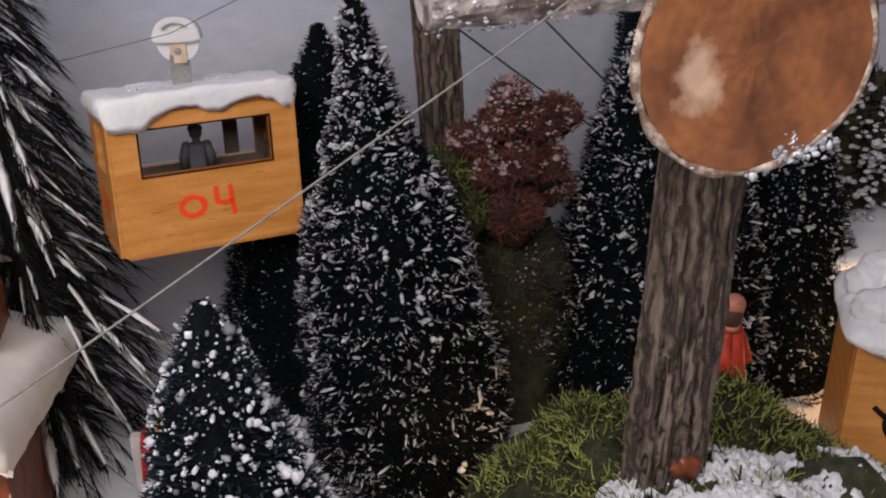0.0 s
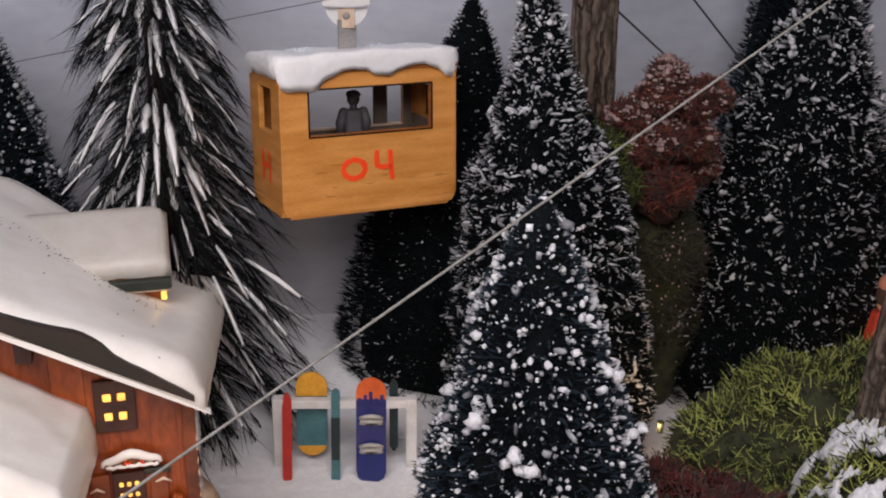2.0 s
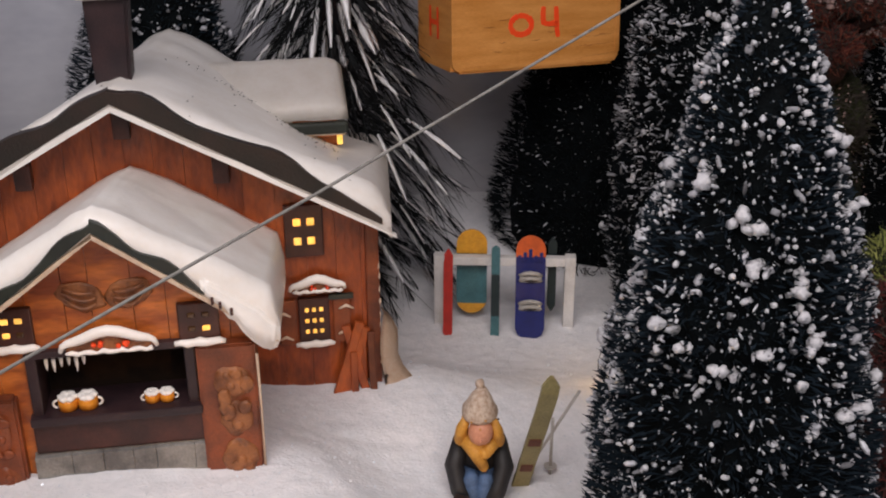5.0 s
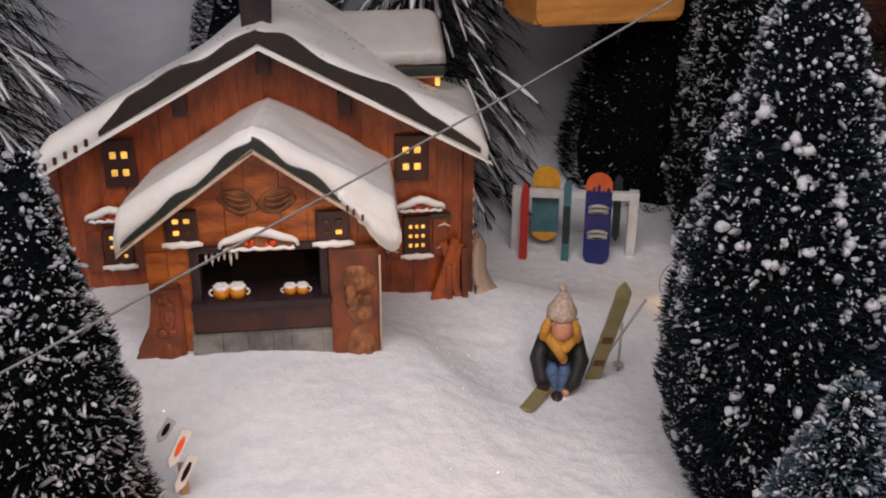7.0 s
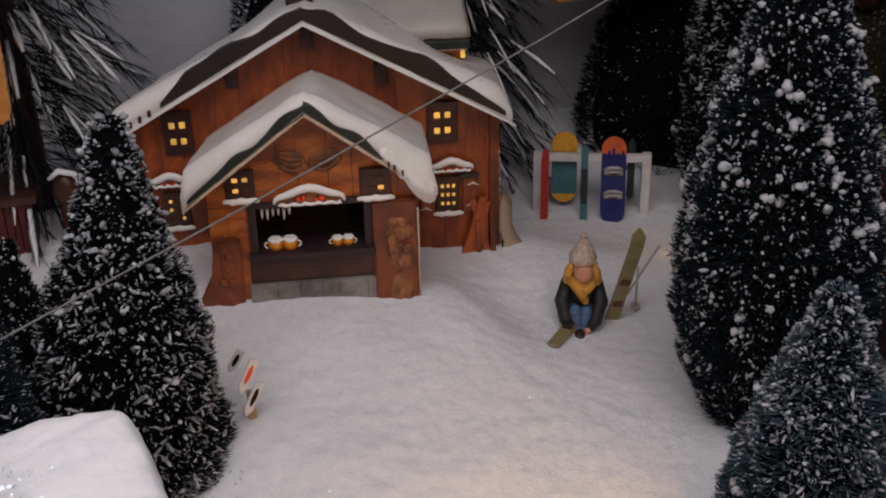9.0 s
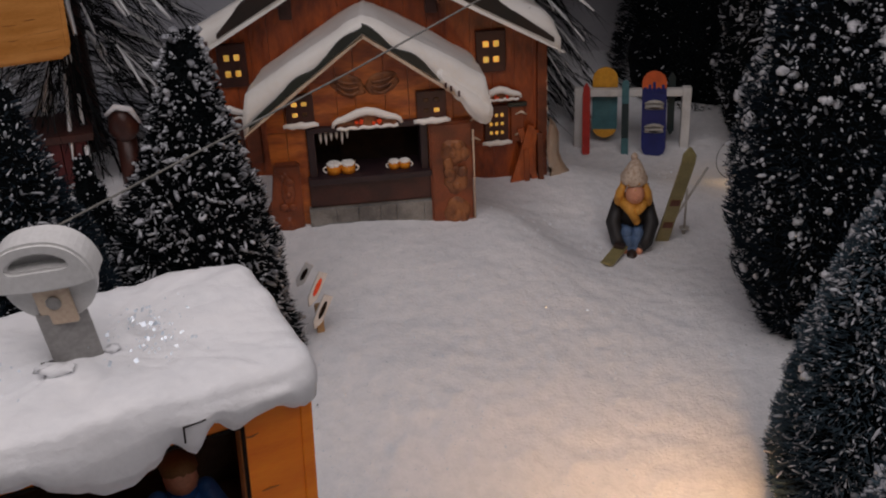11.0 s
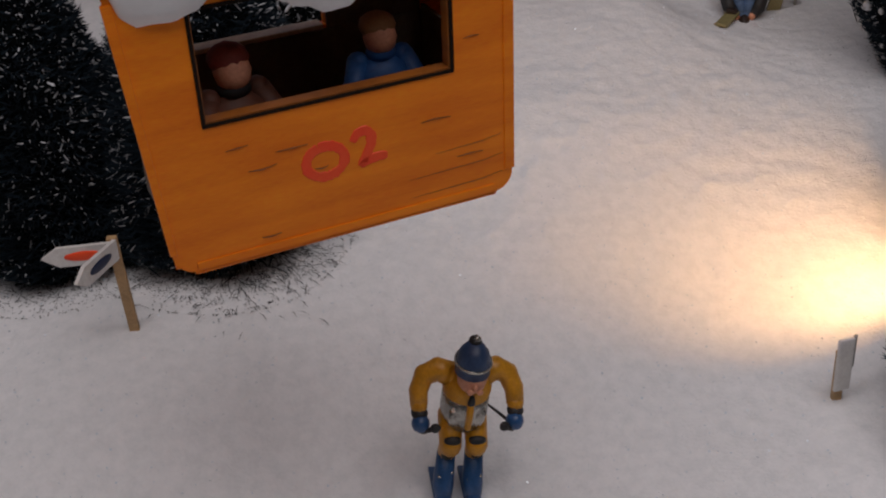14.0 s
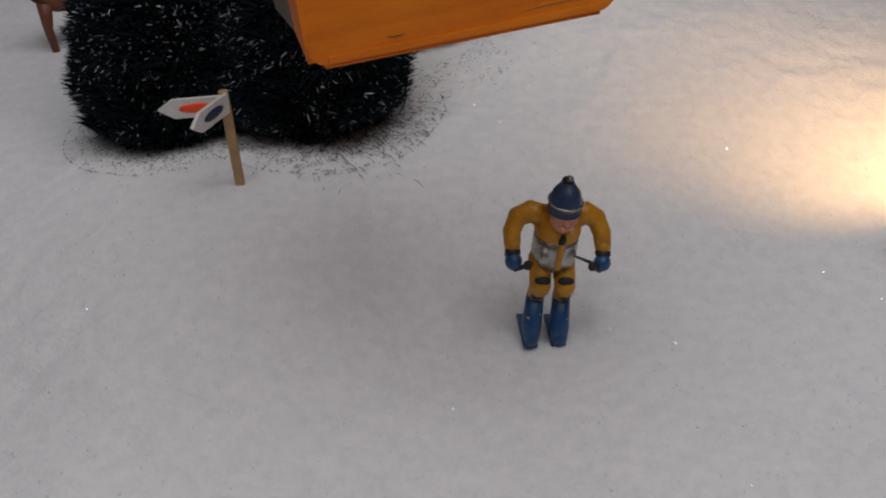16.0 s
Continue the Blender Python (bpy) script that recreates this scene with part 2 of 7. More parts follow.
def ball(bm, c, r, m=None, mat=0, sub=2, rough=0.0):
    """An ellipsoid with radii r at c, turned by m, with an uneven skin."""
    got = bmesh.ops.create_icosphere(bm, subdivisions=sub, radius=1)["verts"]
    r = (r, r, r) if isinstance(r, float) else r
    for v in got:
        p = Vector(v.co)
        k = 1 + rough * noise.noise(p * 1.7 + Vector(c) * 300)
        p = Vector((p.x * r[0] * k, p.y * r[1] * k, p.z * r[2] * k))
        v.co = (m @ p if m is not None else p) + Vector(c)
    for f in {f for v in got for f in v.link_faces}:
        f.material_index, f.smooth = mat, True
    return got


def limb(bm, pts, radii, mat=0, sides=8, cap=True):
    """A round tube through points, with a radius at each."""
    rings = []
    for i, p in enumerate(pts):
        p = Vector(p)
        d = (Vector(pts[min(i + 1, len(pts) - 1)]) - Vector(pts[max(i - 1, 0)])).normalized()
        u = d.orthogonal().normalized() if i == 0 else (rings_u - d * rings_u.dot(d)).normalized()
        rings_u = u
        w = d.cross(u)
        r = radii[i] if isinstance(radii, (list, tuple)) else radii
        rings.append([bm.verts.new(p + r * (math.cos(a) * u + math.sin(a) * w)) for a in (2 * math.pi * k / sides for k in range(sides))])
    for a, b in zip(rings, rings[1:]):
        for k in range(sides):
            f = bm.faces.new((a[k], a[(k + 1) % sides], b[(k + 1) % sides], b[k]))
            f.material_index, f.smooth = mat, True
    if cap:
        for ring, turn in ((rings[0], -1), (rings[-1], 1)):
            f = bm.faces.new(ring[::turn])
            f.material_index = mat


def raw_object(name, verts, faces, mat, parent=None, label="", kind="", smooth=False):
    me = bpy.data.meshes.new(name)
    me.from_pydata(verts, [], faces)
    me.materials.append(mat)
    if smooth:
        for p in me.polygons:
            p.use_smooth = True
    ob = new(name, me)
    if parent:
        ob.parent = parent
    return tagged(ob, label, kind=kind)


def wobble(x, y, seed=0.0):
    return noise.noise(Vector((x, y, seed)))


# ---- snow field ----
# heights of the snow at spots of the plan
SPOTS = ((-0.02, -0.085, 0.0235), (-0.078, -0.082, 0.0245), (0.036, -0.084, 0.0215), (0.09, -0.005, 0.003), (0.13, 0.1, -0.036), (0.21, 0.1, -0.037), (0.115, -0.065, -0.008), (0.155, -0.058, -0.011),
         (-0.055, -0.165, 0.016), (0.17, -0.16, -0.008), (-0.1, -0.2, 0.006), (-0.173, -0.325, 0.002), (-0.084, -0.284, 0.0), (-0.069, -0.39, -0.037),
         (0.062, -0.365, -0.034), (0.15, -0.3, -0.026), (-0.2, -0.1, 0.0), (0.3, 0.1, -0.03), (-0.1, -0.5, -0.055), (0.1, -0.5, -0.06), (-0.3, -0.45, -0.03))


def ground_z(x, y):
    total = weight = 0.0
    for sx, sy, sz in SPOTS:
        w = 1.0 / (((x - sx) ** 2 + (y - sy) ** 2) + 0.0009) ** 1.6
        total, weight = total + w * sz, weight + w
    far = max(0.0, -y - 0.55)
    return total / weight - 0.1 * far


def snow_z(x, y):
    """The snow's surface: soft humps, drifts and folds running down the slope, and grains."""
    drift = wobble((x - 0.7 * y) * 16, (x + 1.4 * y) * 60, 5) * min(1.0, max(0.0, (-y - 0.3) / 0.12))
    coarse = 1 + 0.9 * math.exp(-((x - 0.06) ** 2 + (y + 0.24) ** 2) / 0.009)  # crumbly snow in the beam of the spotlight
    grain = coarse * (0.00055 * wobble(x * 115, y * 115, 7) + 0.0004 * wobble(x * 250, y * 250, 8))
    u, v = 0.64 * x + 0.77 * y, 0.77 * x - 0.64 * y
    fold = max(0.0, 1 - abs(noise.noise(Vector((u * 9, v * 26, 2)))) / 0.16) * max(0.0, noise.noise(Vector((x * 11, y * 11, 6))) + 0.25) * min(1.0, max(0.0, (-y - 0.33) / 0.1))
    return ground_z(x, y) - 0.0042 * fold + 0.0013 * wobble(x * 22, y * 22) + 0.0005 * wobble(x * 70, y * 70, 3) + 0.0013 * drift + grain


def snow_field():
    def spread(lo, a, b, hi, fine, coarse):
        out = [lo + (a - lo) * i / coarse for i in range(coarse)]
        n = round((b - a) / fine)
        out += [a + (b - a) * i / n for i in range(n)]
        return out + [b + (hi - b) * i / coarse for i in range(coarse + 1)]

    xs, ys = spread(-1.0, -0.28, 0.24, 1.2, 0.0019, 18), spread(-1.3, -0.54, 0.13, 0.292, 0.0019, 12)
    verts = []
    for y in ys:
        for x in xs:
            verts.append((x, y, snow_z(x, y)))
    w = len(xs)
    faces = [(j * w + i, j * w + i + 1, (j + 1) * w + i + 1, (j + 1) * w + i) for j in range(len(ys) - 1) for i in range(w - 1)]
    ob = raw_object("ground", verts, faces, SNOW, smooth=True)
    tagged(ob, "white artificial snow sheet with soft humps and glitter", "snow", kind="structure")


snow_field()


def glitter():
    verts, faces = [], []
    rng = np.random.default_rng(5)
    for _ in range(5200):
        x, y = rng.uniform(-0.24, 0.22), rng.uniform(-0.54, 0.08)
        z = snow_z(x, y) + 0.0004
        a, b = Vector((*rng.normal(size=2), rng.normal(0, 0.3))).normalized(), Vector((*rng.normal(size=2), rng.normal(0, 0.3)))
        b = (b - a * a.dot(b)).normalized()
        s = rng.uniform(0.00015, 0.0004)
        n = len(verts)
        verts += [Vector((x, y, z)) + s * (p * a + q * b) for p, q in ((-1, -1), (1, -1), (1, 1), (-1, 1))]
        faces.append((n, n + 1, n + 2, n + 3))
    tagged(raw_object("glitter_flakes", verts, faces, GLITTER, kind="stuff"), "tiny silver glitter flakes on the snow", "glitter")


glitter()

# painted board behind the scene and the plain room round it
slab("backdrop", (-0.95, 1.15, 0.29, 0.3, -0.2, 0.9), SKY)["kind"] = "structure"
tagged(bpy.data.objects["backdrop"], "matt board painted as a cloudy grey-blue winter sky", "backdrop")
for name, size in (("wall_north", (-1.0, 1.2, 0.3, 0.36, -0.3, 1.2)), ("wall_south", (-1.0, 1.2, -1.36, -1.3, -0.3, 1.2)),
                   ("wall_west", (-1.06, -1.0, -1.36, 0.36, -0.3, 1.2)), ("wall_east", (1.2, 1.26, -1.36, 0.36, -0.3, 1.2)),
                   ("ceiling", (-1.06, 1.26, -1.36, 0.36, 1.2, 1.26)), ("floor", (-1.06, 1.26, -1.36, 0.36, -0.36, -0.3))):
    tagged(slab(name, size, PLASTER), "plain pale room surface", "room", kind="structure")


# ---- trees ----
def radius_at(profile, f):
    for (f0, r0), (f1, r1) in zip(profile, profile[1:]):
        if f <= f1:
            k = (f - f0) / (f1 - f0)
            return r0 + (r1 - r0) * k
    return profile[-1][1]


def brush_tree(label, base, tip, profile, seed, needles=9000, flecks=2600, length=0.011, fleck=(0.0018, 0.0005), blobs=0, blob=0.004,
               needle_mat=None, rise=0.45, group="brush trees", fade=0.5):
    """A bottle-brush fir: twisted wire trunk, dark bristles all round, snow on their ends. profile: (share of the height from the tip, radius)."""
    rng = np.random.default_rng(seed)
    base, tip = Vector(base), Vector(tip)
    tree = thing("fir_tree", label, "tree", Matrix.Translation(base), group)
    axis = tip - base
    bm = bmesh.new()
    limb(bm, [Vector((0, 0, -0.012)), axis * 0.5, axis * 0.97], [0.004, 0.002, 0.0008], sides=7)
    part("trunk", bm, HOUSE_DARK, tree)
    # dark heart of the brush: shade deep between the bristles put into its colour
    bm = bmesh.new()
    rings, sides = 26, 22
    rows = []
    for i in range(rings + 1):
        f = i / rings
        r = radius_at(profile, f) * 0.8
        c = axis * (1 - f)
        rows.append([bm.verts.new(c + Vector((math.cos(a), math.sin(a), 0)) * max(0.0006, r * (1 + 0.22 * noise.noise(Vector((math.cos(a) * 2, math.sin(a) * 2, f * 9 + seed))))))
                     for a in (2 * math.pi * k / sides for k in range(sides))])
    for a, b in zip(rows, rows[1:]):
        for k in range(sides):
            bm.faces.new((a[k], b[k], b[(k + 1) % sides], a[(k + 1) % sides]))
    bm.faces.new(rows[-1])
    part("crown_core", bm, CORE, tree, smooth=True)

    radii = np.array([radius_at(profile, f) for f in np.linspace(0, 1, 200)])
    share = np.cumsum(radii + 0.002)
    share /= share[-1]

    def draw(n):
        f = np.interp(rng.random(n), share, np.linspace(0, 1, 200))
        a = rng.random(n) * 2 * math.pi
        r = np.interp(f, np.linspace(0, 1, 200), radii)
        lump = np.array([noise.noise(Vector((math.cos(q) * 2.2, math.sin(q) * 2.2, p * 11 + seed))) for p, q in zip(f, a)])
        r = r * (1 + 0.16 * lump)
        out = np.stack([np.cos(a), np.sin(a), np.full(n, 0.0)], 1)
        out[:, 2] = rise + rng.normal(0, 0.28, n) - 0.9 * np.clip(f - 0.9, 0, 1) * 6
        out[:, :2] += rng.normal(0, 0.25, (n, 2))
        out /= np.linalg.norm(out, axis=1)[:, None]
        ax = np.array(axis)
        end = ax[None] * (1 - f)[:, None] + np.stack([np.cos(a) * r, np.sin(a) * r, np.zeros(n)], 1)
        return f, out, end

    # bristles, each a slim kite
    f, out, end = draw(needles)
    ln = length * rng.uniform(0.7, 1.25, needles)[:, None] * (0.5 + 0.6 * f)[:, None]
    end = end + out * ln * rng.uniform(-0.1, 0.3, needles)[:, None]
    root = end - out * ln
    side = np.cross(out, rng.normal(size=(needles, 3)))
    side /= np.linalg.norm(side, axis=1)[:, None]
    w = 0.00042
    mid = root + (end - root) * 0.55
    verts = np.stack([root, mid + side * w, end, mid - side * w], 1).reshape(-1, 3)
    faces = np.arange(4 * needles).reshape(-1, 4)
    raw_object("needle_fur", verts.tolist(), faces.tolist(), needle_mat or NEEDLE, tree, kind="stuff")
    # snow caught in the bristles: grains of many sizes, lying every way
    flecks = int(flecks * 1.75)
    f, out, end = draw(flecks)
    patch = np.array([0.5 * noise.noise(Vector(p * 60)) + 0.4 * noise.noise(Vector(p * 170)) for p in end])
    ok = 0.55 + patch + rng.normal(0, 0.2, flecks) > 0.3 + fade * (f - 0.25)
    f, out, end = f[ok], out[ok], end[ok]
    n = len(end)
    lie = out * 0.8 + rng.normal(0, 0.38, (n, 3)) - np.array((0, 0, 0.5)) * f[:, None]
    lie /= np.linalg.norm(lie, axis=1)[:, None]
    size = (rng.lognormal(-0.35, 0.6, n).clip(0.2, 2.4) * (1.25 - 0.55 * f))[:, None]
    half, wid = lie * (fleck[0] * 0.37 + 0.0001) * size * rng.uniform(0.5, 1.4, (n, 1)) * (0.75 + 0.5 * f)[:, None], (fleck[1] + 0.00005) * size * rng.uniform(0.35, 0.95, (n, 1)) * (1.1 - 0.4 * f)[:, None]
    u = np.cross(lie, rng.normal(size=(n, 3)))
    u /= np.linalg.norm(u, axis=1)[:, None]
    v = np.cross(lie, u)
    c = end - out * length * rng.uniform(-0.05, 0.3, (n, 1))
    low, high = c - half * 0.5, c + half * 0.5
    verts = np.stack([c - half] + [low + q for q in (u * wid, v * wid, -u * wid, -v * wid)] + [high + q for q in (u * wid, v * wid, -u * wid, -v * wid)] + [c + half], 1).reshape(-1, 3)
    k = np.array([(0, 2, 1), (0, 3, 2), (0, 4, 3), (0, 1, 4), (1, 2, 6), (1, 6, 5), (2, 3, 7), (2, 7, 6), (3, 4, 8), (3, 8, 7), (4, 1, 5), (4, 5, 8), (9, 5, 6), (9, 6, 7), (9, 7, 8), (9, 8, 5)])
    faces = (k[None] + 10 * np.arange(n)[:, None, None]).reshape(-1, 3)
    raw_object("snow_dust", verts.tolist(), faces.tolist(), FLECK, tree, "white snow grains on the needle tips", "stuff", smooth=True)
    if blobs:
        bm = bmesh.new()
        for q, o, p in zip(*draw(blobs * 2)):
            if rng.random() < (q - 0.3) * 1.35:
                continue
            r = blob * rng.uniform(0.28, 0.55)
            ball(bm, Vector(p - o * r), (r * rng.uniform(0.7, 1.1), r * rng.uniform(0.7, 1.1), r * rng.uniform(0.6, 1.2)), sub=1, rough=0.45)
        f, out, end = draw(blobs)
        for o, p, q in zip(out, end, f):
            if rng.random() < (q - 0.42) * 1.9 or q < 0.07:
                continue
            r = blob * min(1.3, rng.lognormal(-0.25, 0.42)) * (0.7 if q < 0.12 else 1)
            run = Vector((rng.normal(), rng.normal(), rng.normal(0, 1.2))).normalized() * r
            count = int(rng.integers(1, 4))
            for k in range(count):
                at = Vector(p - o * r * 0.5) + run * (k - (count - 1) / 2) * 1.1 + Vector(rng.normal(0, r * 0.25, 3))
                ball(bm, at, (r * rng.uniform(0.55, 0.95), r * rng.uniform(0.55, 0.95), r * rng.uniform(0.5, 0.9)), sub=2, rough=0.6)
        part("clump_snow", bm, CLUMP, tree, "lumps of white snow", smooth=True)["kind"] = "stuff"
    return tree


CONE = ((0, 0.004), (0.08, 0.2), (0.3, 0.55), (0.6, 0.88), (0.8, 1.0), (0.92, 0.95), (1.0, 0.6))


def cone(r, top=0.004):
    return tuple((f, max(top, k * r)) for f, k in CONE)


brush_tree("tall dark bottle-brush fir with thick white snow lumps on its tips", (0.187, -0.165, -0.012), (0.182, -0.165, 0.2285),
           ((0, 0.0025), (0.02, 0.0058), (0.04, 0.0085), (0.08, 0.0125), (0.16, 0.019), (0.36, 0.0335), (0.55, 0.0425), (0.72, 0.045), (0.86, 0.039), (1.0, 0.021)), 11, 17000, 5600,
           0.009, (0.0024, 0.00055), blobs=250, blob=0.0023, needle_mat=NEEDLE_BLUE)
brush_tree("very tall dark bottle-brush fir with snowy needle tips beside the pylon", (0.288, 0.1, -0.04), (0.267, 0.1, 0.243),
           ((0, 0.005), (0.1, 0.012), (0.2, 0.019), (0.3, 0.029), (0.4, 0.042), (0.6, 0.051), (0.8, 0.056), (0.93, 0.05), (1.0, 0.03)), 12, 17000, 8200, 0.012, (0.0042, 0.0006), blobs=70, blob=0.0017)
brush_tree("slender dark bottle-brush fir standing behind the ski rack", (0.255, 0.225, -0.05), (0.262, 0.2, 0.207), cone(0.07), 13, 12000, 2200, 0.012, (0.0028, 0.0004), fade=0.3)
brush_tree("broad dark bottle-brush fir with snowy needle tips at the back", (0.437, 0.14, -0.05), (0.45, 0.14, 0.245), cone(0.07), 14, 15000, 7200, 0.012, (0.0042, 0.00062), blobs=110, blob=0.0018)
brush_tree("dark bottle-brush fir with light snow beside the red-coated doll", (0.53, 0.14, -0.05), (0.525, 0.14, 0.18), cone(0.05), 15, 11000, 3600, 0.01, (0.0036, 0.0007))
brush_tree("tall dark bluish bottle-brush fir at the far back", (0.487, 0.222, -0.05), (0.487, 0.222, 0.31), cone(0.062), 23, 13000, 900, 0.012, (0.003, 0.0005), needle_mat=NEEDLE_BLUE)
brush_tree("dark bluish bottle-brush fir behind the chalet chimney", (-0.012, 0.222, -0.03), (-0.014, 0.22, 0.235), cone(0.06), 16, 10000, 2600, 0.011, (0.0026, 0.0009), needle_mat=NEEDLE_BLUE)
brush_tree("snow-dusted bottle-brush fir standing beside the chalet", (-0.102, -0.186, 0.0), (-0.0905, -0.168, 0.16),
           ((0, 0.006), (0.12, 0.012), (0.25, 0.018), (0.42, 0.028), (0.6, 0.035), (0.8, 0.041), (0.93, 0.042), (1.0, 0.03)), 17, 14000, 5200, 0.009, (0.0036, 0.0006), blobs=50, blob=0.0016, fade=0.08)
brush_tree("small bluish bottle-brush fir with frosted tips", (0.157, -0.285, -0.026), (0.153, -0.288, 0.132),
           ((0, 0.005), (0.15, 0.014), (0.3, 0.023), (0.55, 0.033), (0.8, 0.036), (0.94, 0.034), (1.0, 0.02)), 18, 18000, 7200, 0.008, (0.0026, 0.00036), blobs=16, blob=0.0018, needle_mat=NEEDLE_FROST)
brush_tree("dark bluish bottle-brush fir at the edge of the snow slope", (0.12, -0.388, -0.05), (0.128, -0.39, 0.125),
           ((0, 0.005), (0.15, 0.014), (0.35, 0.028), (0.6, 0.04), (0.8, 0.047), (1.0, 0.035)), 19, 14000, 7000, 0.008, (0.0024, 0.0007), blobs=320, blob=0.0026, needle_mat=NEEDLE_FROST)
brush_tree("dark bottle-brush fir with sparse snow behind the sign post", (-0.145, -0.268, -0.002), (-0.138, -0.265, 0.178), cone(0.04), 20, 17000, 5200, 0.011, (0.0024, 0.00026), needle_mat=NEEDLE_BLUE)
brush_tree("short dark bottle-brush fir with sparse snow behind the sign post", (-0.205, -0.262, -0.002), (-0.205, -0.255, 0.14), cone(0.038), 21, 16000, 4200, 0.011, (0.0022, 0.00025), needle_mat=NEEDLE_BLUE)
brush_tree("very small bottle-brush fir between taller ones", (-0.142, -0.165, 0.0), (-0.14, -0.16, 0.107), cone(0.024), 22, 5000, 1200, 0.007, (0.0016, 0.0005))


def shaggy_fir(label, base, height, reach, seed, boughs=420, streak=0.5, wide=(0.0012, 0.0028), tufts=40, droop=(0.5, 1.05)):
    """A fir with long drooping needles, and strips of snow lying along its boughs."""
    rng = np.random.default_rng(seed)
    tree = thing("shaggy_fir", label, "tree", Matrix.Translation(base), "shaggy firs")
    bm = bmesh.new()
    limb(bm, [(0, 0, -0.02), (0.002, 0, height * 0.5), (0, 0, height)], [0.011, 0.007, 0.001], sides=9)
    part("trunk", bm, HOUSE_DARK, tree)
    nv, nf, sv, sf, bv, bf = [], [], [], [], [], []
    for i in range(boughs):
        f = (i + rng.random()) / boughs
        f = f ** 0.8
        a = i * 2.39996 + rng.normal(0, 0.25)
        z = height * (1 - f) + 0.01
        far = reach * (0.12 + 0.88 * f) * rng.uniform(0.75, 1.1)
        d = Vector((math.cos(a), math.sin(a), 0))
        sag = rng.uniform(*droop)
        pts = [Vector((0, 0, z)) + d * far * s + Vector((0, 0, -far * sag * (0.35 * s + 0.75 * s * s))) for s in np.linspace(0.05, 1, 7)]
        side = d.cross(Vector((0, 0, 1)))
        for p, q in zip(pts, pts[1:]):
            n = len(bv)
            bv += [p - side * 0.0005, p + side * 0.0005, q + side * 0.0004, q - side * 0.0004]
            bf.append((n, n + 1, n + 2, n + 3))
        for _ in range(tufts):
            s = rng.uniform(0.1, 1.0)
            k = min(int(s * 6), 5)
            p = pts[k].lerp(pts[k + 1], s * 6 - k) if k < 6 else pts[-1]
            along = (pts[min(k + 1, 6)] - pts[k]).normalized()
            w = (along * 0.9 + side * rng.choice((-1, 1)) * rng.uniform(0.15, 0.55) + Vector((0, 0, rng.uniform(-0.5, 0.15)))).normalized()
            ln = rng.uniform(0.012, 0.026)
            u = w.orthogonal().normalized() * 0.00032
            n = len(nv)
            nv += [p - u, p + u, p + w * ln]
            nf.append((n, n + 1, n + 2))
        for _ in range(int(rng.random() < streak * (1.15 - 0.9 * f)) + int(rng.random() < streak * (0.65 - 0.75 * f))):
            s0 = rng.uniform(0.2, 0.62)
            s1 = min(1.0, s0 + rng.uniform(0.25, 0.6))
            rows = []
            w0 = rng.uniform(*wide)
            for s in np.linspace(s0, s1, 6):
                k = min(int(s * 6), 5)
                p = pts[k].lerp(pts[k + 1], s * 6 - k)
                t = (s - s0) / (s1 - s0)
                w = w0 * (math.sin(math.pi * min(0.97, max(0.06, t))) ** 0.35) * rng.uniform(0.65, 1.3)
                up = Vector((0, 0, 1)) * w * 0.9
                rows.append((p - side * w, p + up + side * w * 0.2, p + side * w, p - up * 0.3))
            n = len(sv)
            for row in rows:
                sv += row
            for r in range(5):
                for c in range(4):
                    sf.append((n + 4 * r + c, n + 4 * r + (c + 1) % 4, n + 4 * r + 4 + (c + 1) % 4, n + 4 * r + 4 + c))
    raw_object("bough_mass", bv, bf, NEEDLE_FIR, tree, kind="stuff")
    raw_object("needle_fur", nv, nf, NEEDLE_FIR, tree, kind="stuff")
    raw_object("strip_snow", sv, sf, CLAY_SNOW, tree, "white strips of snow lying on the boughs", "stuff", smooth=True)
    return tree


shaggy_fir("large shaggy dark fir with long drooping needles and strips of snow", (0.085, 0.19, -0.03), 0.36, 0.092, 31, 520, 0.95, (0.0008, 0.003), 40, (0.45, 1.05))
shaggy_fir("large shaggy dark fir with bare twiggy boughs and strips of snow", (-0.19, 0.1, -0.02), 0.34, 0.125, 32, 520, 0.85, (0.0008, 0.0022), 26, (0.25, 1.0))


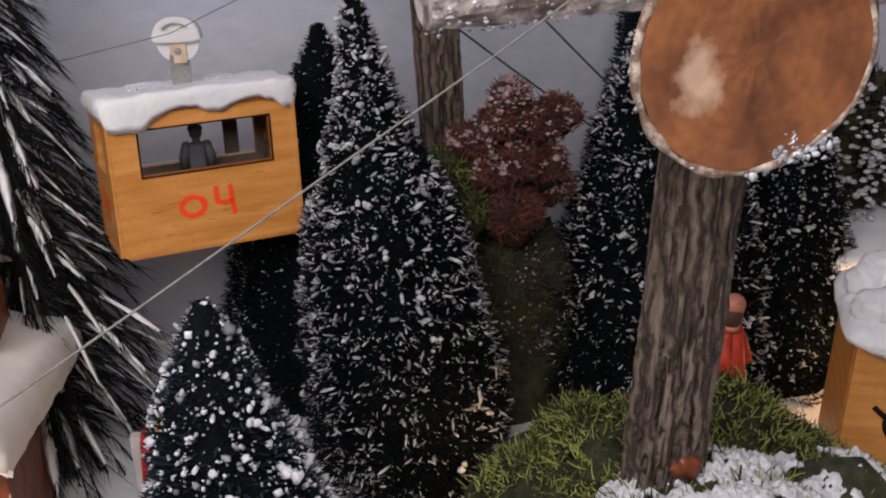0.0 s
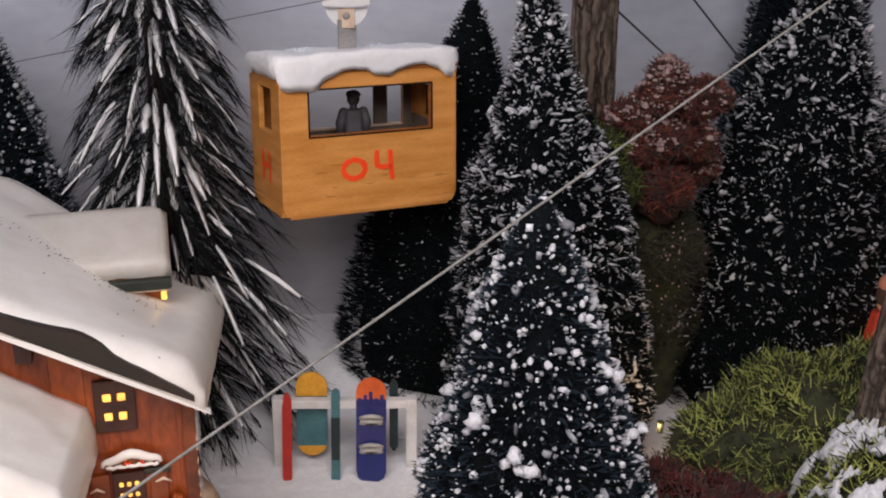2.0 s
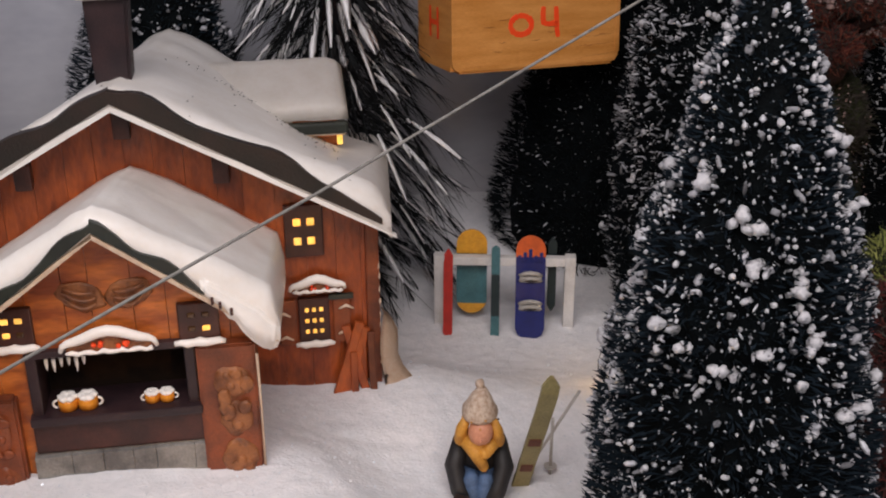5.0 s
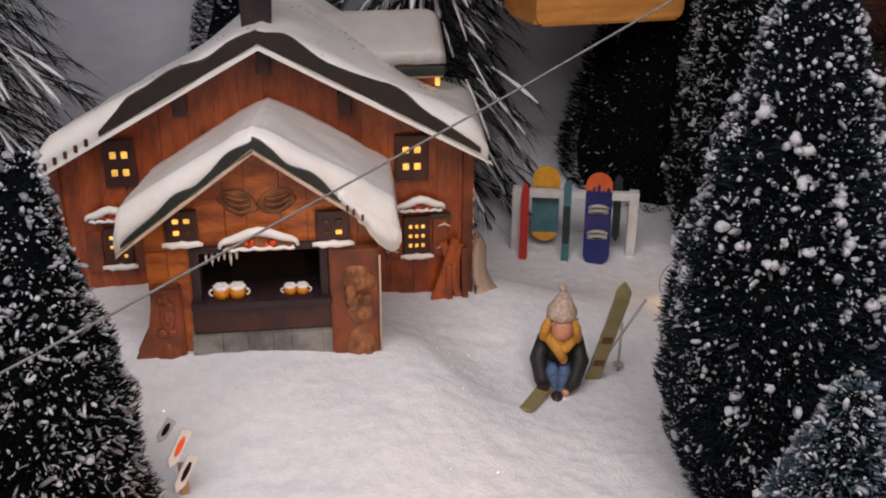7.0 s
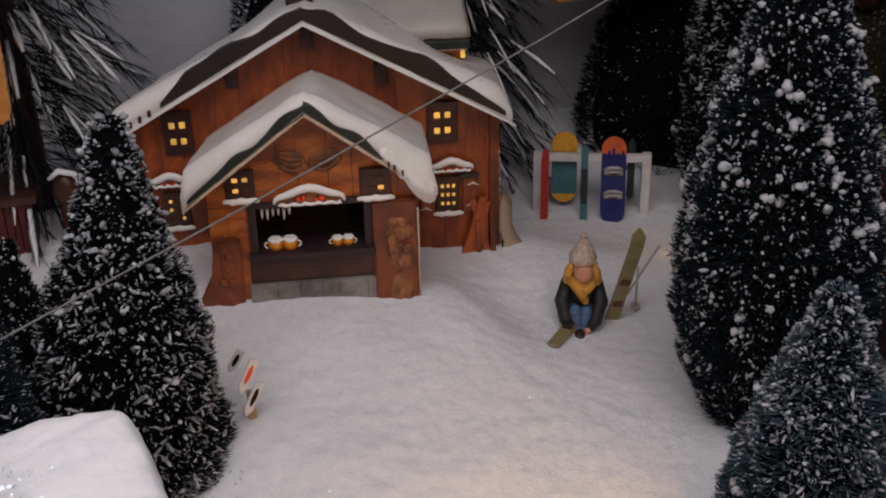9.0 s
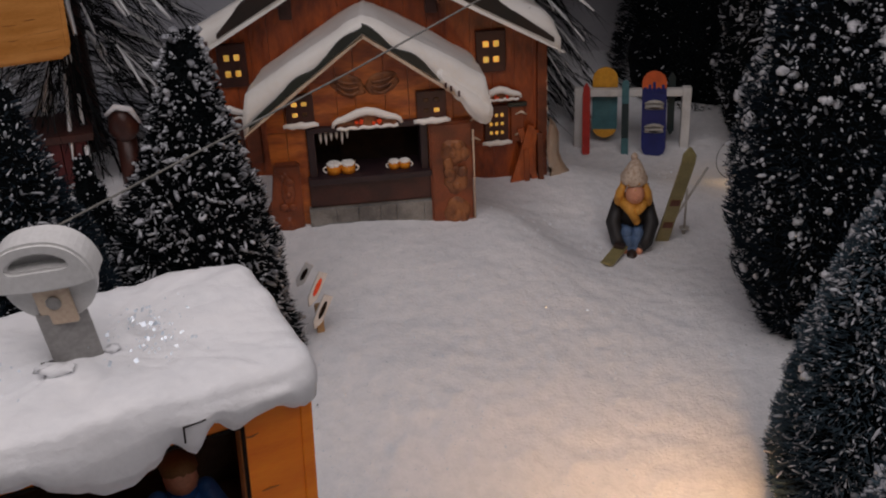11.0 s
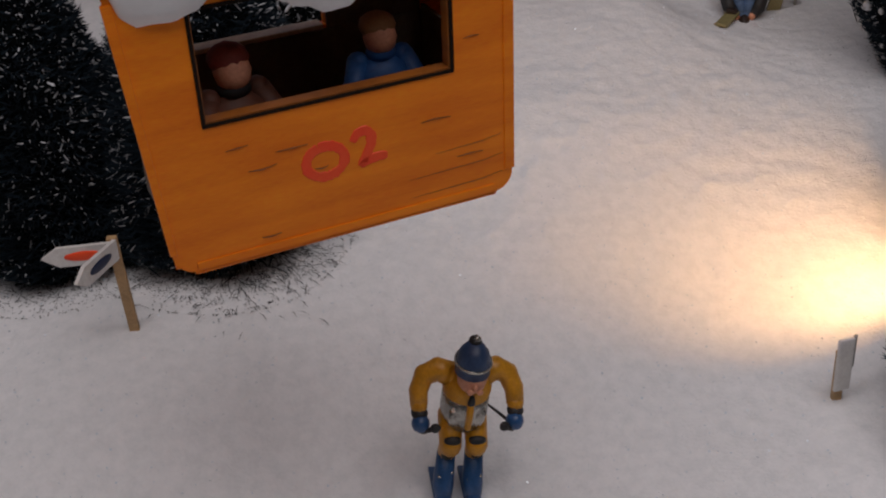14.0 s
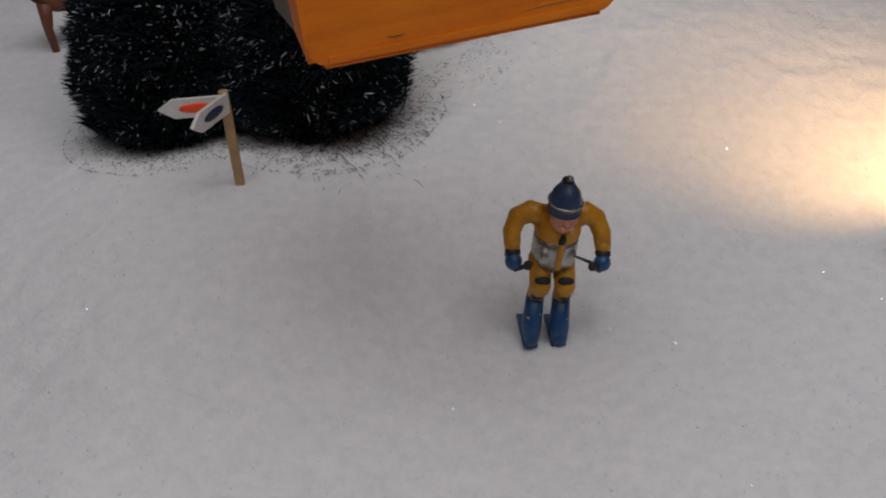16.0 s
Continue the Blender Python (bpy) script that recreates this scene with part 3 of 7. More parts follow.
def litter():
    """Dark crumbs on the snow round the foot of the firs: shed needles, and dots for the shade there."""
    rng = np.random.default_rng(50)
    verts, faces = [], []
    for cx, cy, r, n in ((-0.145, -0.268, 0.058, 2900), (-0.205, -0.262, 0.054, 2600), (-0.1, -0.21, 0.055, 500), (0.19, -0.155, 0.055, 250)):
        for _ in range(n):
            a, d = rng.uniform(0, 2 * math.pi), r * (0.44 + 0.24 * min(1.8, abs(rng.normal())))
            x, y = cx + d * math.cos(a), cy + d * math.sin(a)
            z = snow_z(x, y) + 0.0005
            u, v = Vector((*rng.normal(size=2), 0.2)).normalized(), Vector((0, 0, 1))
            w = u.cross(v) * rng.uniform(0.0001, 0.0002)
            ln = rng.uniform(0.0003, 0.0011)
            k = len(verts)
            c = Vector((x, y, z))
            verts += [c - u * ln, c - w + v * 0.0001, c + u * ln, c + w + v * 0.0001]
            faces.append((k, k + 1, k + 2, k + 3))
    # loose strands trailing from the skirt of the fir behind the sign post
    for _ in range(300):
        a, d = rng.normal(-0.75, 0.6), 0.026 + 0.012 * abs(rng.normal())
        x, y = -0.145 + d * math.cos(a), -0.268 + d * math.sin(a)
        u = Vector((math.cos(a + rng.normal(0, 0.5)), math.sin(a + rng.normal(0, 0.5)), 0))
        w = Vector((-u.y, u.x, 0)) * 0.00014
        ln = rng.uniform(0.003, 0.008)
        k = len(verts)
        c = Vector((x, y, snow_z(x, y) + 0.0011))
        e = c + u * ln
        e.z = snow_z(e.x, e.y) + 0.0009
        verts += [c - w, c.lerp(e, 0.5) - w + Vector((0, 0, 0.0008)), e, c.lerp(e, 0.5) + w + Vector((0, 0, 0.0008))]
        faces.append((k, k + 1, k + 2, k + 3))
    tagged(raw_object("needle_litter", verts, faces, NEEDLE, kind="stuff"), "dark shed needles and dots for the shade under the firs", "needles")


litter()


# ---- chalet ----
CREAM_SNOW = material("cream_snow", (0.8, 0.66, 0.52), (0.7, 0.54, 0.4), 0.5, scale=90, bump=0.2, depth=0.0006)


def chalet():
    house = thing("chalet", "lit ceramic ski chalet with brown plank walls and snowy roofs", "house", Matrix.Translation((0, 0.01, 0)))
    AX, HALF, EAVE, SLOPE = -0.0149, 0.1034, 0.0885, 0.56  # gable's middle, half its width, eave height, pitch
    top = lambda x: EAVE + SLOPE * (HALF - abs(x - AX))
    # walls behind the planks
    bm = bmesh.new()
    prism(bm, [(AX - HALF + 0.001, -0.04), (AX + HALF - 0.001, -0.04), (AX + HALF - 0.001, EAVE - 0.001), (AX, top(AX) - 0.002), (AX - HALF + 0.001, EAVE - 0.001)], 0.003, 0.03)
    part("wall", bm, HOUSE_MID, house)
    slab("rear_wall", (AX - HALF + 0.006, AX + HALF - 0.002, 0.03, 0.14, -0.04, 0.062), HOUSE_MID, house)
    # upright planks of the front
    rng = random.Random(3)
    x = AX - HALF
    while x < AX + HALF - 0.002:
        w = min(rng.uniform(0.009, 0.014), AX + HALF - x)
        a, b = x + 0.00008, x + w - 0.00008
        bm = bmesh.new()
        poly = [(a, -0.035), (b, -0.035), (b, top(b) - 0.001)] + ([(AX, top(AX) - 0.001)] if a < AX < b else []) + [(a, top(a) - 0.001)]
        prism(bm, poly, rng.uniform(-0.0004, 0.0002), 0.003)
        part("plank", bm, HOUSE_WOOD, house)
        x += w
    # beam ends under the gable
    for bx, bz in ((AX + 0.0015, 0.136), (0.0249, 0.114), (-0.0547, 0.116)):
        slab("beam_end", (bx - 0.0035, bx + 0.0035, -0.006, 0.0, bz - 0.0075, bz + 0.004), HOUSE_DARK, house, bevel=0.0008)
    # corner posts
    for cx in (AX - HALF, AX + HALF):
        slab("corner_post", (cx - 0.004, cx + 0.002, -0.003, 0.004, -0.03, EAVE - 0.004), HOUSE_MID, house, bevel=0.001)

    def roof(ax, half, eave, slope, y0, y1, thick, over, skew, sink, name, rim=0.06, crest=0.0, hump=0.0, dip=0.0):
        """Snow on two pitches, from y0 back to y1, hollow beside the dormer; a thin pale edge and a dark fascia under it."""
        ht = lambda x: eave + slope * (half - abs(x - ax))
        bm = bmesh.new()
        nx, ny = 56, 22
        span = half + over
        up, down = [], []
        for j in range(ny + 1):
            t = j / ny
            ru, rd = [], []
            for i in range(nx + 1):
                s = -1 + 2 * i / nx
                mid = math.exp(-((s / 0.36) ** 2))
                y = y0 + (y1 - y0) * t * (1 + hump * mid)
                x = ax + s * span + skew * (y - y0) * (1 - 2.8 * hump * mid)
                edge = 1 - abs(s)
                k = min(1.0, max(0.0, (t - 0.12) / 0.4))
                z0 = ht(ax + s * span) - sink * (1 - 2.2 * hump * mid) * (y - y0) - dip * math.exp(-(((s - 0.72) / 0.24) ** 2)) * k * k * (3 - 2 * k)
                round_ = min(1.0, edge / rim) ** 0.5 * min(1.0, (min(t, 1 - t) + 0.015) / 0.06) ** 0.5
                soft = slope * span * 0.05 * math.exp(-((s / 0.07) ** 2))
                lump = 0.0011 * wobble(x * 45, y * 45, ax) + 0.0006 * wobble(x * 130, y * 130, ax)
                ru.append(bm.verts.new((x, y, z0 + 0.002 + thick * (0.35 + 0.65 * round_) - soft - crest * math.exp(-((s / 0.6) ** 2)) + lump)))
                rd.append(bm.verts.new((x, y, z0 - (0.003 * (1 + wobble(y * 200, s)) if edge < 0.03 else 0))))
            up.append(ru), down.append(rd)
        for j in range(ny):
            for i in range(nx):
                bm.faces.new((up[j][i], up[j][i + 1], up[j + 1][i + 1], up[j + 1][i]))
                bm.faces.new((down[j][i + 1], down[j][i], down[j + 1][i], down[j + 1][i + 1]))
        for i in range(nx):
            bm.faces.new((up[0][i + 1], up[0][i], down[0][i], down[0][i + 1]))
            bm.faces.new((up[ny][i], up[ny][i + 1], down[ny][i + 1], down[ny][i]))
        for j in range(ny):
            bm.faces.new((up[j][0], up[j + 1][0], down[j + 1][0], down[j][0]))
            bm.faces.new((up[j + 1][nx], up[j][nx], down[j][nx], down[j + 1][nx]))
        part(name, bm, GLAZE_SNOW, house, "thick glossy white snow", smooth=True)
        return ht

    ht = roof(AX, HALF, EAVE, SLOPE, -0.02, 0.158, 0.0145, 0.006, 0.105, 0.2, "roof_snow", crest=0.0055, hump=0.14, dip=0.0075)

    def fascia(ax, half, ht, y, spans, low, thick, seed, mat, name):
        """A board along each pitch with a wavy upper edge; spans: shares of the half width, from the ridge to the eave."""
        for side, (s0, s1) in spans:
            n = 26
            bot, topv = [], []
            for i in range(n + 1):
                s = s0 + (s1 - s0) * i / n
                x = ax + side * half * s
                t = i / n
                h = thick * (0.85 + 0.6 * wobble(s * 5.2 + 0.3, side * 2.7, seed)) * min(1, 4 * (1 - t) + 0.25) - 0.35 * thick * math.exp(-((s / 0.09) ** 2))
                z = ht(x) + low
                bot.append((x, z)), topv.append((x, z + h))
            bm = bmesh.new()
            poly = bot + topv[::-1] if side > 0 else (bot + topv[::-1])[::-1]
            verts_f = [bm.verts.new((px, y, pz)) for px, pz in poly]
            verts_b = [bm.verts.new((px, y + 0.004, pz)) for px, pz in poly]
            m = len(bot)
            for i in range(m - 1):
                j = 2 * m - 1 - i
                bm.faces.new((verts_f[i], verts_f[i + 1], verts_f[j - 1], verts_f[j]))
            k = len(poly)
            for i in range(k):
                bm.faces.new((verts_f[(i + 1) % k], verts_f[i], verts_b[i], verts_b[(i + 1) % k]))
            part(name, bm, mat, house)

    fascia(AX, HALF, ht, -0.0212, ((-1, (0.0, 0.74)), (1, (0.0, 1.02))), 0.0022, 0.0105, 2.0, BROWN_TRIM, "fascia")
    fascia(AX, HALF, ht, -0.0208, ((-1, (0.0, 1.08)), (1, (0.0, 1.08))), -0.0012, 0.003, 9.0, GLAZE_SNOW, "snow_edge")
    # icicle gaps by the left eave
    for i in range(5):
        x = AX - HALF * (0.8 + 0.05 * i)
        slab("icicle_gap", (x - 0.0009, x + 0.0009, -0.0215, -0.019, ht(x) + 0.001, ht(x) + 0.0045), HOUSE_DARK, house, bevel=0.0004)
    # roof boards under the snow
    bm = bmesh.new()
    prism(bm, [(AX - HALF - 0.006, EAVE - 0.0055), (AX, top(AX) - 0.002), (AX + HALF + 0.006, EAVE - 0.0055), (AX + HALF + 0.006, EAVE - 0.0035), (AX, top(AX)), (AX - HALF - 0.006, EAVE - 0.0035)], -0.017, 0.03)
    part("roof_boards", bm, HOUSE_DARK, house)

    # windows
    def window(name, x0, x1, z0, z1, y, cols, rows, lit, sill=True):
        win = part(name, (lambda b: (box(b, x0, x1, y - 0.0016, y + 0.001, z0, z1, 0.0006), b)[1])(bmesh.new()), HOUSE_DARK, house, "dark brown window")
        px, pz = (x1 - x0) * 0.62 / cols, (z1 - z0) * 0.62 / rows
        cx, cz = (x0 + x1) / 2, (z0 + z1) / 2
        for i in range(cols):
            for j in range(rows):
                ux, uz = cx + (i - (cols - 1) / 2) * px * 1.12, cz + (j - (rows - 1) / 2) * pz * 1.2
                slab("pane", (ux - px * 0.31, ux + px * 0.31, y - 0.0021, y - 0.0012, uz - pz * 0.23, uz + pz * 0.23), LIT if rng.random() < lit else UNLIT, win, bevel=0.0006)
        if sill:
            bm = bmesh.new()
            limb(bm, [(x0 - 0.0018 + (x1 - x0 + 0.0036) * i / 8, y - 0.0028, z0 - 0.0005 + 0.0003 * math.sin(i * 2.1)) for i in range(9)],
                 [0.0008 + 0.0009 * math.sin(math.pi * (i + 0.7) / 9.4) + 0.0002 * math.sin(i * 3.7) for i in range(9)], sides=9)
            part("snow_sill", bm, GLAZE_SNOW, win, "white snow on the sill", smooth=True)
        return win

    window("window_upper", -0.0945, -0.0785, 0.0715, 0.0965, -0.0012, 2, 2, 1.0, False)
    window("window_upper", 0.0495, 0.0665, 0.0685, 0.093, -0.0012, 2, 2, 1.0, False)
    window("window_lower", 0.0535, 0.0675, 0.0255, 0.0475, -0.0012, 3, 3, 1.0)
    window("window_lower", -0.099, -0.085, 0.028, 0.049, -0.0012, 3, 3, 0.8)
    for cx in (0.0485, 0.073, -0.104, -0.0795):
        slab("shutter", (cx - 0.004, cx + 0.004, -0.0024, 0.0, 0.024, 0.047), HOUSE_MID, house, bevel=0.0008)

    def shield(cx, z, w, y):
        """A carved arch with painted red flowers under a curl of snow."""
        board = part("arched_board", (lambda b: (prism(b, [(cx + w * math.cos(a), z + w * 0.42 * math.sin(a)) for a in np.linspace(0, math.pi, 13)], y - 0.002, y + 0.001), b)[1])(bmesh.new()), CARVED, house)
        bm = bmesh.new()
        arc = [(cx + w * 1.12 * math.cos(a), y - 0.003, z + w * 0.52 * math.sin(a) + 0.0008 * math.sin(5 * a)) for a in np.linspace(0.1, math.pi - 0.1, 13)]
        limb(bm, arc, [0.0008 + 0.0014 * math.sin(math.pi * i / 12) for i in range(13)], sides=7)
        limb(bm, [(cx - w + 2 * w * i / 14, y - 0.0026, z + 0.0005 * math.sin(i * 2.3)) for i in range(15)], [0.0005 + 0.0006 * abs(math.sin(i * 1.9)) for i in range(15)], sides=7)
        part("snow_curl", bm, GLAZE_SNOW, board, "curl of white snow", smooth=True)
        bm = bmesh.new()
        for i in range(7):
            ball(bm, (cx + w * rng.uniform(-0.55, 0.55), y - 0.0026, z + w * rng.uniform(0.1, 0.3)), w * 0.075, sub=1)
        part("painted_flowers", bm, RED_PAINT, board, "small red flowers", smooth=True)

    shield(0.0625, 0.0515, 0.011, -0.001)
    shield(-0.094, 0.0535, 0.011, -0.001)
    slab("lintel", (0.0672, 0.0785, -0.0032, -0.001, 0.0462, 0.0488), GREEN_TRIM, house, "dark green lintel", bevel=0.0006)
    bm = bmesh.new()
    for k in range(9):
        ball(bm, (AX + HALF + 0.0016, -0.0022, 0.012 + 0.0062 * k + rng.uniform(-0.001, 0.001)), (0.0007, 0.0008, rng.uniform(0.0014, 0.0032)), sub=1, rough=0.5)
    part("corner_snow", bm, CREAM_SNOW, house, "cream snow clinging to the corner", smooth=True)["kind"] = "stuff"
    for dx, z, w in ((-0.006, 0.0275, 0.0032), (0.0205, 0.0285, 0.003), (0.0215, 0.0415, 0.0034), (-0.0065, 0.0395, 0.003)):
        bm = bmesh.new()
        limb(bm, [(0.0535 + dx - w, -0.0028, z), (0.0535 + dx, -0.003, z + 0.0016), (0.0535 + dx + w, -0.0028, z - 0.0004)], [0.0004, 0.0008, 0.0004], sides=7)
        part("painted_curl", bm, CREAM_SNOW, house, "small painted curl of snow", smooth=True)
    # leaning timber at the corner
    for x0, x1, z1, w in ((0.0665, 0.081, 0.0345, 0.0022), (0.0705, 0.0838, 0.0315, 0.002), (0.0845, 0.0742, 0.033, 0.002), (0.0772, 0.0772, 0.021, 0.0017), (0.0815, 0.0818, 0.0255, 0.0018), (0.0858, 0.0855, 0.03, 0.0017)):
        lean = math.atan2(x1 - x0, z1 + 0.008)
        bm = bmesh.new()
        box(bm, -w, w, -0.0014, 0.0014, 0.0, math.hypot(x1 - x0, z1 + 0.008), 0.0006)
        bmesh.ops.transform(bm, matrix=pose(x0, -0.0085 + 0.0016 * rng.uniform(-1, 1), -0.008, -8, math.degrees(lean), 0), verts=bm.verts[:])
        part("timber_brace", bm, rng.choice((HOUSE_MID, HOUSE_WOOD)), house)

    # curled end of the snow sheet against the corner
    bm = bmesh.new()
    rows = []
    for i in range(9):
        t = i / 8
        z, out = -0.012 + 0.05 * t, 0.015 * (1 - t) ** 0.7 * (1 + 0.25 * math.sin(t * 9)) + 0.001
        rows.append([bm.verts.new((0.0905 + out * s + 0.001 * math.sin(t * 7 + s * 3), -0.006 + 0.01 * s * s - 0.004 * (1 - t) * s, z)) for s in (0, 0.25, 0.5, 0.75, 1.0)])
    for a, c in zip(rows, rows[1:]):
        for k in range(4):
            bm.faces.new((a[k], a[k + 1], c[k + 1], c[k]))
    bmesh.ops.solidify(bm, geom=bm.faces[:], thickness=0.001)
    part("snow_apron", bm, CREAM_SNOW, house, "cream snow sheet curled up at the corner", smooth=True)
    # chimney and dormer
    bm = bmesh.new()
    prism(bm, [(-0.0225, 0.13), (-0.0095, 0.13), (-0.0068, 0.184), (-0.0245, 0.184)], 0.011, 0.029)
    bmesh.ops.bevel(bm, geom=bm.edges[:], offset=0.0012, segments=2, affect="EDGES")
    chimney = part("chimney", bm, PURPLE_DARK, house, "dark tapering chimney")
    slab("chimney_snow", (-0.0272, -0.004, 0.0075, 0.0325, 0.1825, 0.1872), GLAZE_SNOW, chimney, "white snow ring", bevel=0.0016, smooth=True)
    bm = bmesh.new()
    prism(bm, [(-0.0288, 0.187), (-0.0025, 0.187), (-0.0055, 0.1985), (-0.0258, 0.1985)], 0.006, 0.034)
    bmesh.ops.bevel(bm, geom=bm.edges[:], offset=0.0012, segments=2, affect="EDGES")
    part("chimney_cap", bm, PURPLE_DARK, chimney)
    dormer = slab("dormer", (0.032, 0.0805, 0.0865, 0.142, 0.05, 0.102), HOUSE_PALE, house, bevel=0.001)
    D = dict(x0=0.0, x1=0.0855, ym=0.124, half=0.038, ridge=0.1245, eave=0.1105)
    bm = bmesh.new()
    nx, ny = 24, 20
    up = [[None] * (ny + 1) for _ in range(nx + 1)]
    for i in range(nx + 1):
        x = D["x0"] + (D["x1"] - D["x0"]) * i / nx
        for j in range(ny + 1):
            s = -1 + 2 * j / ny
            edge = min(1.0, (1 - abs(s)) / 0.12) ** 0.5 * min(1.0, (1 - i / nx + 0.01) / 0.08) ** 0.5
            z = D["ridge"] - abs(s) ** 1.15 * (D["ridge"] - D["eave"]) - 0.0065 + 0.0065 * edge + 0.0006 * wobble(x * 90, s * 3, 5)
            up[i][j] = bm.verts.new((x, D["ym"] - 0.01 + s * D["half"], z))
    for i in range(nx):
        for j in range(ny):
            bm.faces.new((up[i][j], up[i + 1][j], up[i + 1][j + 1], up[i][j + 1]))
    bmesh.ops.solidify(bm, geom=bm.faces[:], thickness=0.004)
    part("dormer_snow", bm, GLAZE_SNOW, dormer, "thick white snow", smooth=True)
    slab("dormer_fascia", (0.0505, 0.0852, 0.0757, 0.0797, 0.0968, 0.1026), GREEN_TRIM, dormer, bevel=0.0012)
    slab("dormer_trim", (0.053, 0.084, 0.077, 0.08, 0.0956, 0.0967), CREAM, dormer, bevel=0.0005)
    slab("dormer_lamp", (0.0798, 0.0826, 0.08, 0.083, 0.0895, 0.095), LIT, dormer, "small glowing yellow lamp", bevel=0.0006)

    # ---- bay with the serving hatch ----
    BX, BH, BE, BS, Y = -0.0172, 0.058, 0.0825, 0.75, -0.082
    bt = lambda x: BE + BS * (BH - abs(x - BX))
    W0, W1 = BX - 0.0505, BX + 0.0515
    bm = bmesh.new()
    prism(bm, [(W0, -0.03), (W1, -0.03), (W1, bt(W1) - 0.0215), (BX, bt(BX) - 0.0225), (W0, bt(W0) - 0.0215)], Y + 0.022, 0.002)
    part("bay_wall", bm, HOUSE_MID, house)
    x = W0
    while x < W1 - 0.002:
        w = min(rng.uniform(0.009, 0.015), W1 - x)
        a, b = x + 0.00012, x + w - 0.00012
        pieces = [(0.0745, None)]
        if a < -0.0487 or b > 0.0127:
            pieces.append((-0.02, 0.0743))
        for lo, hi in pieces:
            bm = bmesh.new()
            if hi is None:
                poly = [(a, lo), (b, lo), (b, bt(b) - 0.001)] + ([(BX, bt(BX) - 0.001)] if a < BX < b else []) + [(a, bt(a) - 0.001)]
            else:
                c, d = (a, min(b, -0.0486)) if a < -0.0487 else (max(a, 0.0126), b)
                poly = [(c, lo), (d, lo), (d, hi), (c, hi)]
            prism(bm, poly, Y + rng.uniform(0.0, 0.0008), Y + 0.022)
            part("bay_plank", bm, HOUSE_PALE, house)
        x += w
    # carved ornament: two fans of shallow engraved leaves
    for side in (-1, 1):
        bm = bmesh.new()
        ball(bm, (BX + side * 0.0085, Y + 0.0002, 0.0965), (0.0085, 0.0009, 0.0058), pose(0, 0, 0, 0, -side * 24, 0).to_3x3(), sub=3, rough=0.25)
        fan = part("carving", bm, CARVED, house, "shallow carved leaf ornament", smooth=True)
        for k in (1, 2, 3):
            t = k / 4
            bm = bmesh.new()
            path = [(BX + side * (0.0022 + 0.0132 * q), Y - 0.0007 - 0.0004 * math.sin(math.pi * q), 0.0925 + 0.0078 * t + 0.0042 * q * (1 - 0.4 * t) - 0.0052 * (1 - t) * math.sin(math.pi * q)) for q in np.linspace(0.06, 0.96 - 0.2 * abs(t - 0.5), 9)]
            limb(bm, path, [0.0003 + 0.0005 * math.sin(math.pi * (i + 0.6) / 9.4) for i in range(9)], sides=8)
            part("carved_line", bm, CARVED, fan, smooth=True)
    # hatch
    H0, H1, HZ0, HZ1 = -0.0445, 0.0085, 0.0495, 0.0735
    # black back board: the shade of the recess is put into its colour
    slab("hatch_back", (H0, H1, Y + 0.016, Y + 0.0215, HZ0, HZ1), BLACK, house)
    for size in ((H0 - 0.004, H0, Y - 0.002, Y + 0.018, HZ0 - 0.003, HZ1 + 0.002), (H1, H1 + 0.004, Y - 0.002, Y + 0.018, HZ0 - 0.003, HZ1 + 0.002),
                 (H0 - 0.004, H1 + 0.004, Y - 0.0025, Y + 0.018, HZ1, HZ1 + 0.003)):
        slab("hatch_frame", size, PURPLE_DARK, house, bevel=0.0007)
    slab("counter", (H0 - 0.005, H1 + 0.005, Y - 0.005, Y + 0.018, HZ0 - 0.0035, HZ0), PURPLE_DARK, house, bevel=0.0008)
    slab("counter_panel", (-0.0495, 0.0165, Y - 0.002, Y + 0.02, 0.0325, 0.046), HOUSE_DARK, house, bevel=0.0008)
    for i in range(6):
        x = H0 + 0.003 + i * 0.0027
        bm = bmesh.new()
        ln = rng.uniform(0.004, 0.009)
        limb(bm, [(x, Y + 0.001, HZ1 + 0.0005), (x, Y + 0.001, HZ1 - ln * 0.6), (x, Y + 0.001, HZ1 - ln)], [0.0009, 0.0007, 0.0002], sides=6)
        part("icicle", bm, GLAZE_SNOW, house, smooth=True)
    shield(BX - 0.0005, 0.0755, 0.0155, Y - 0.001)
    window("window_bay", -0.0575, -0.0435, 0.0795, 0.0945, Y - 0.0005, 2, 2, 0.45)
    window("window_bay", 0.0075, 0.0225, 0.0765, 0.0915, Y - 0.0005, 2, 2, 0.2)
    # side posts of the hatch: carved bears' stump shapes, plain
    for poly, mat in (([(-0.098, -0.02), (-0.0535, -0.02), (-0.0535, 0.0585), (-0.0665, 0.0585), (-0.0685, 0.036)], HOUSE_MID),
                      ([(0.0129, -0.02), (0.0352, -0.02), (0.0345, 0.0745), (0.0129, 0.0745)], HOUSE_MID)):
        bm = bmesh.new()
        prism(bm, poly, Y - 0.0045, Y + 0.004)
        bmesh.ops.bevel(bm, geom=bm.edges[:], offset=0.001, segments=2, affect="EDGES")
        part("buttress", bm, mat, house)
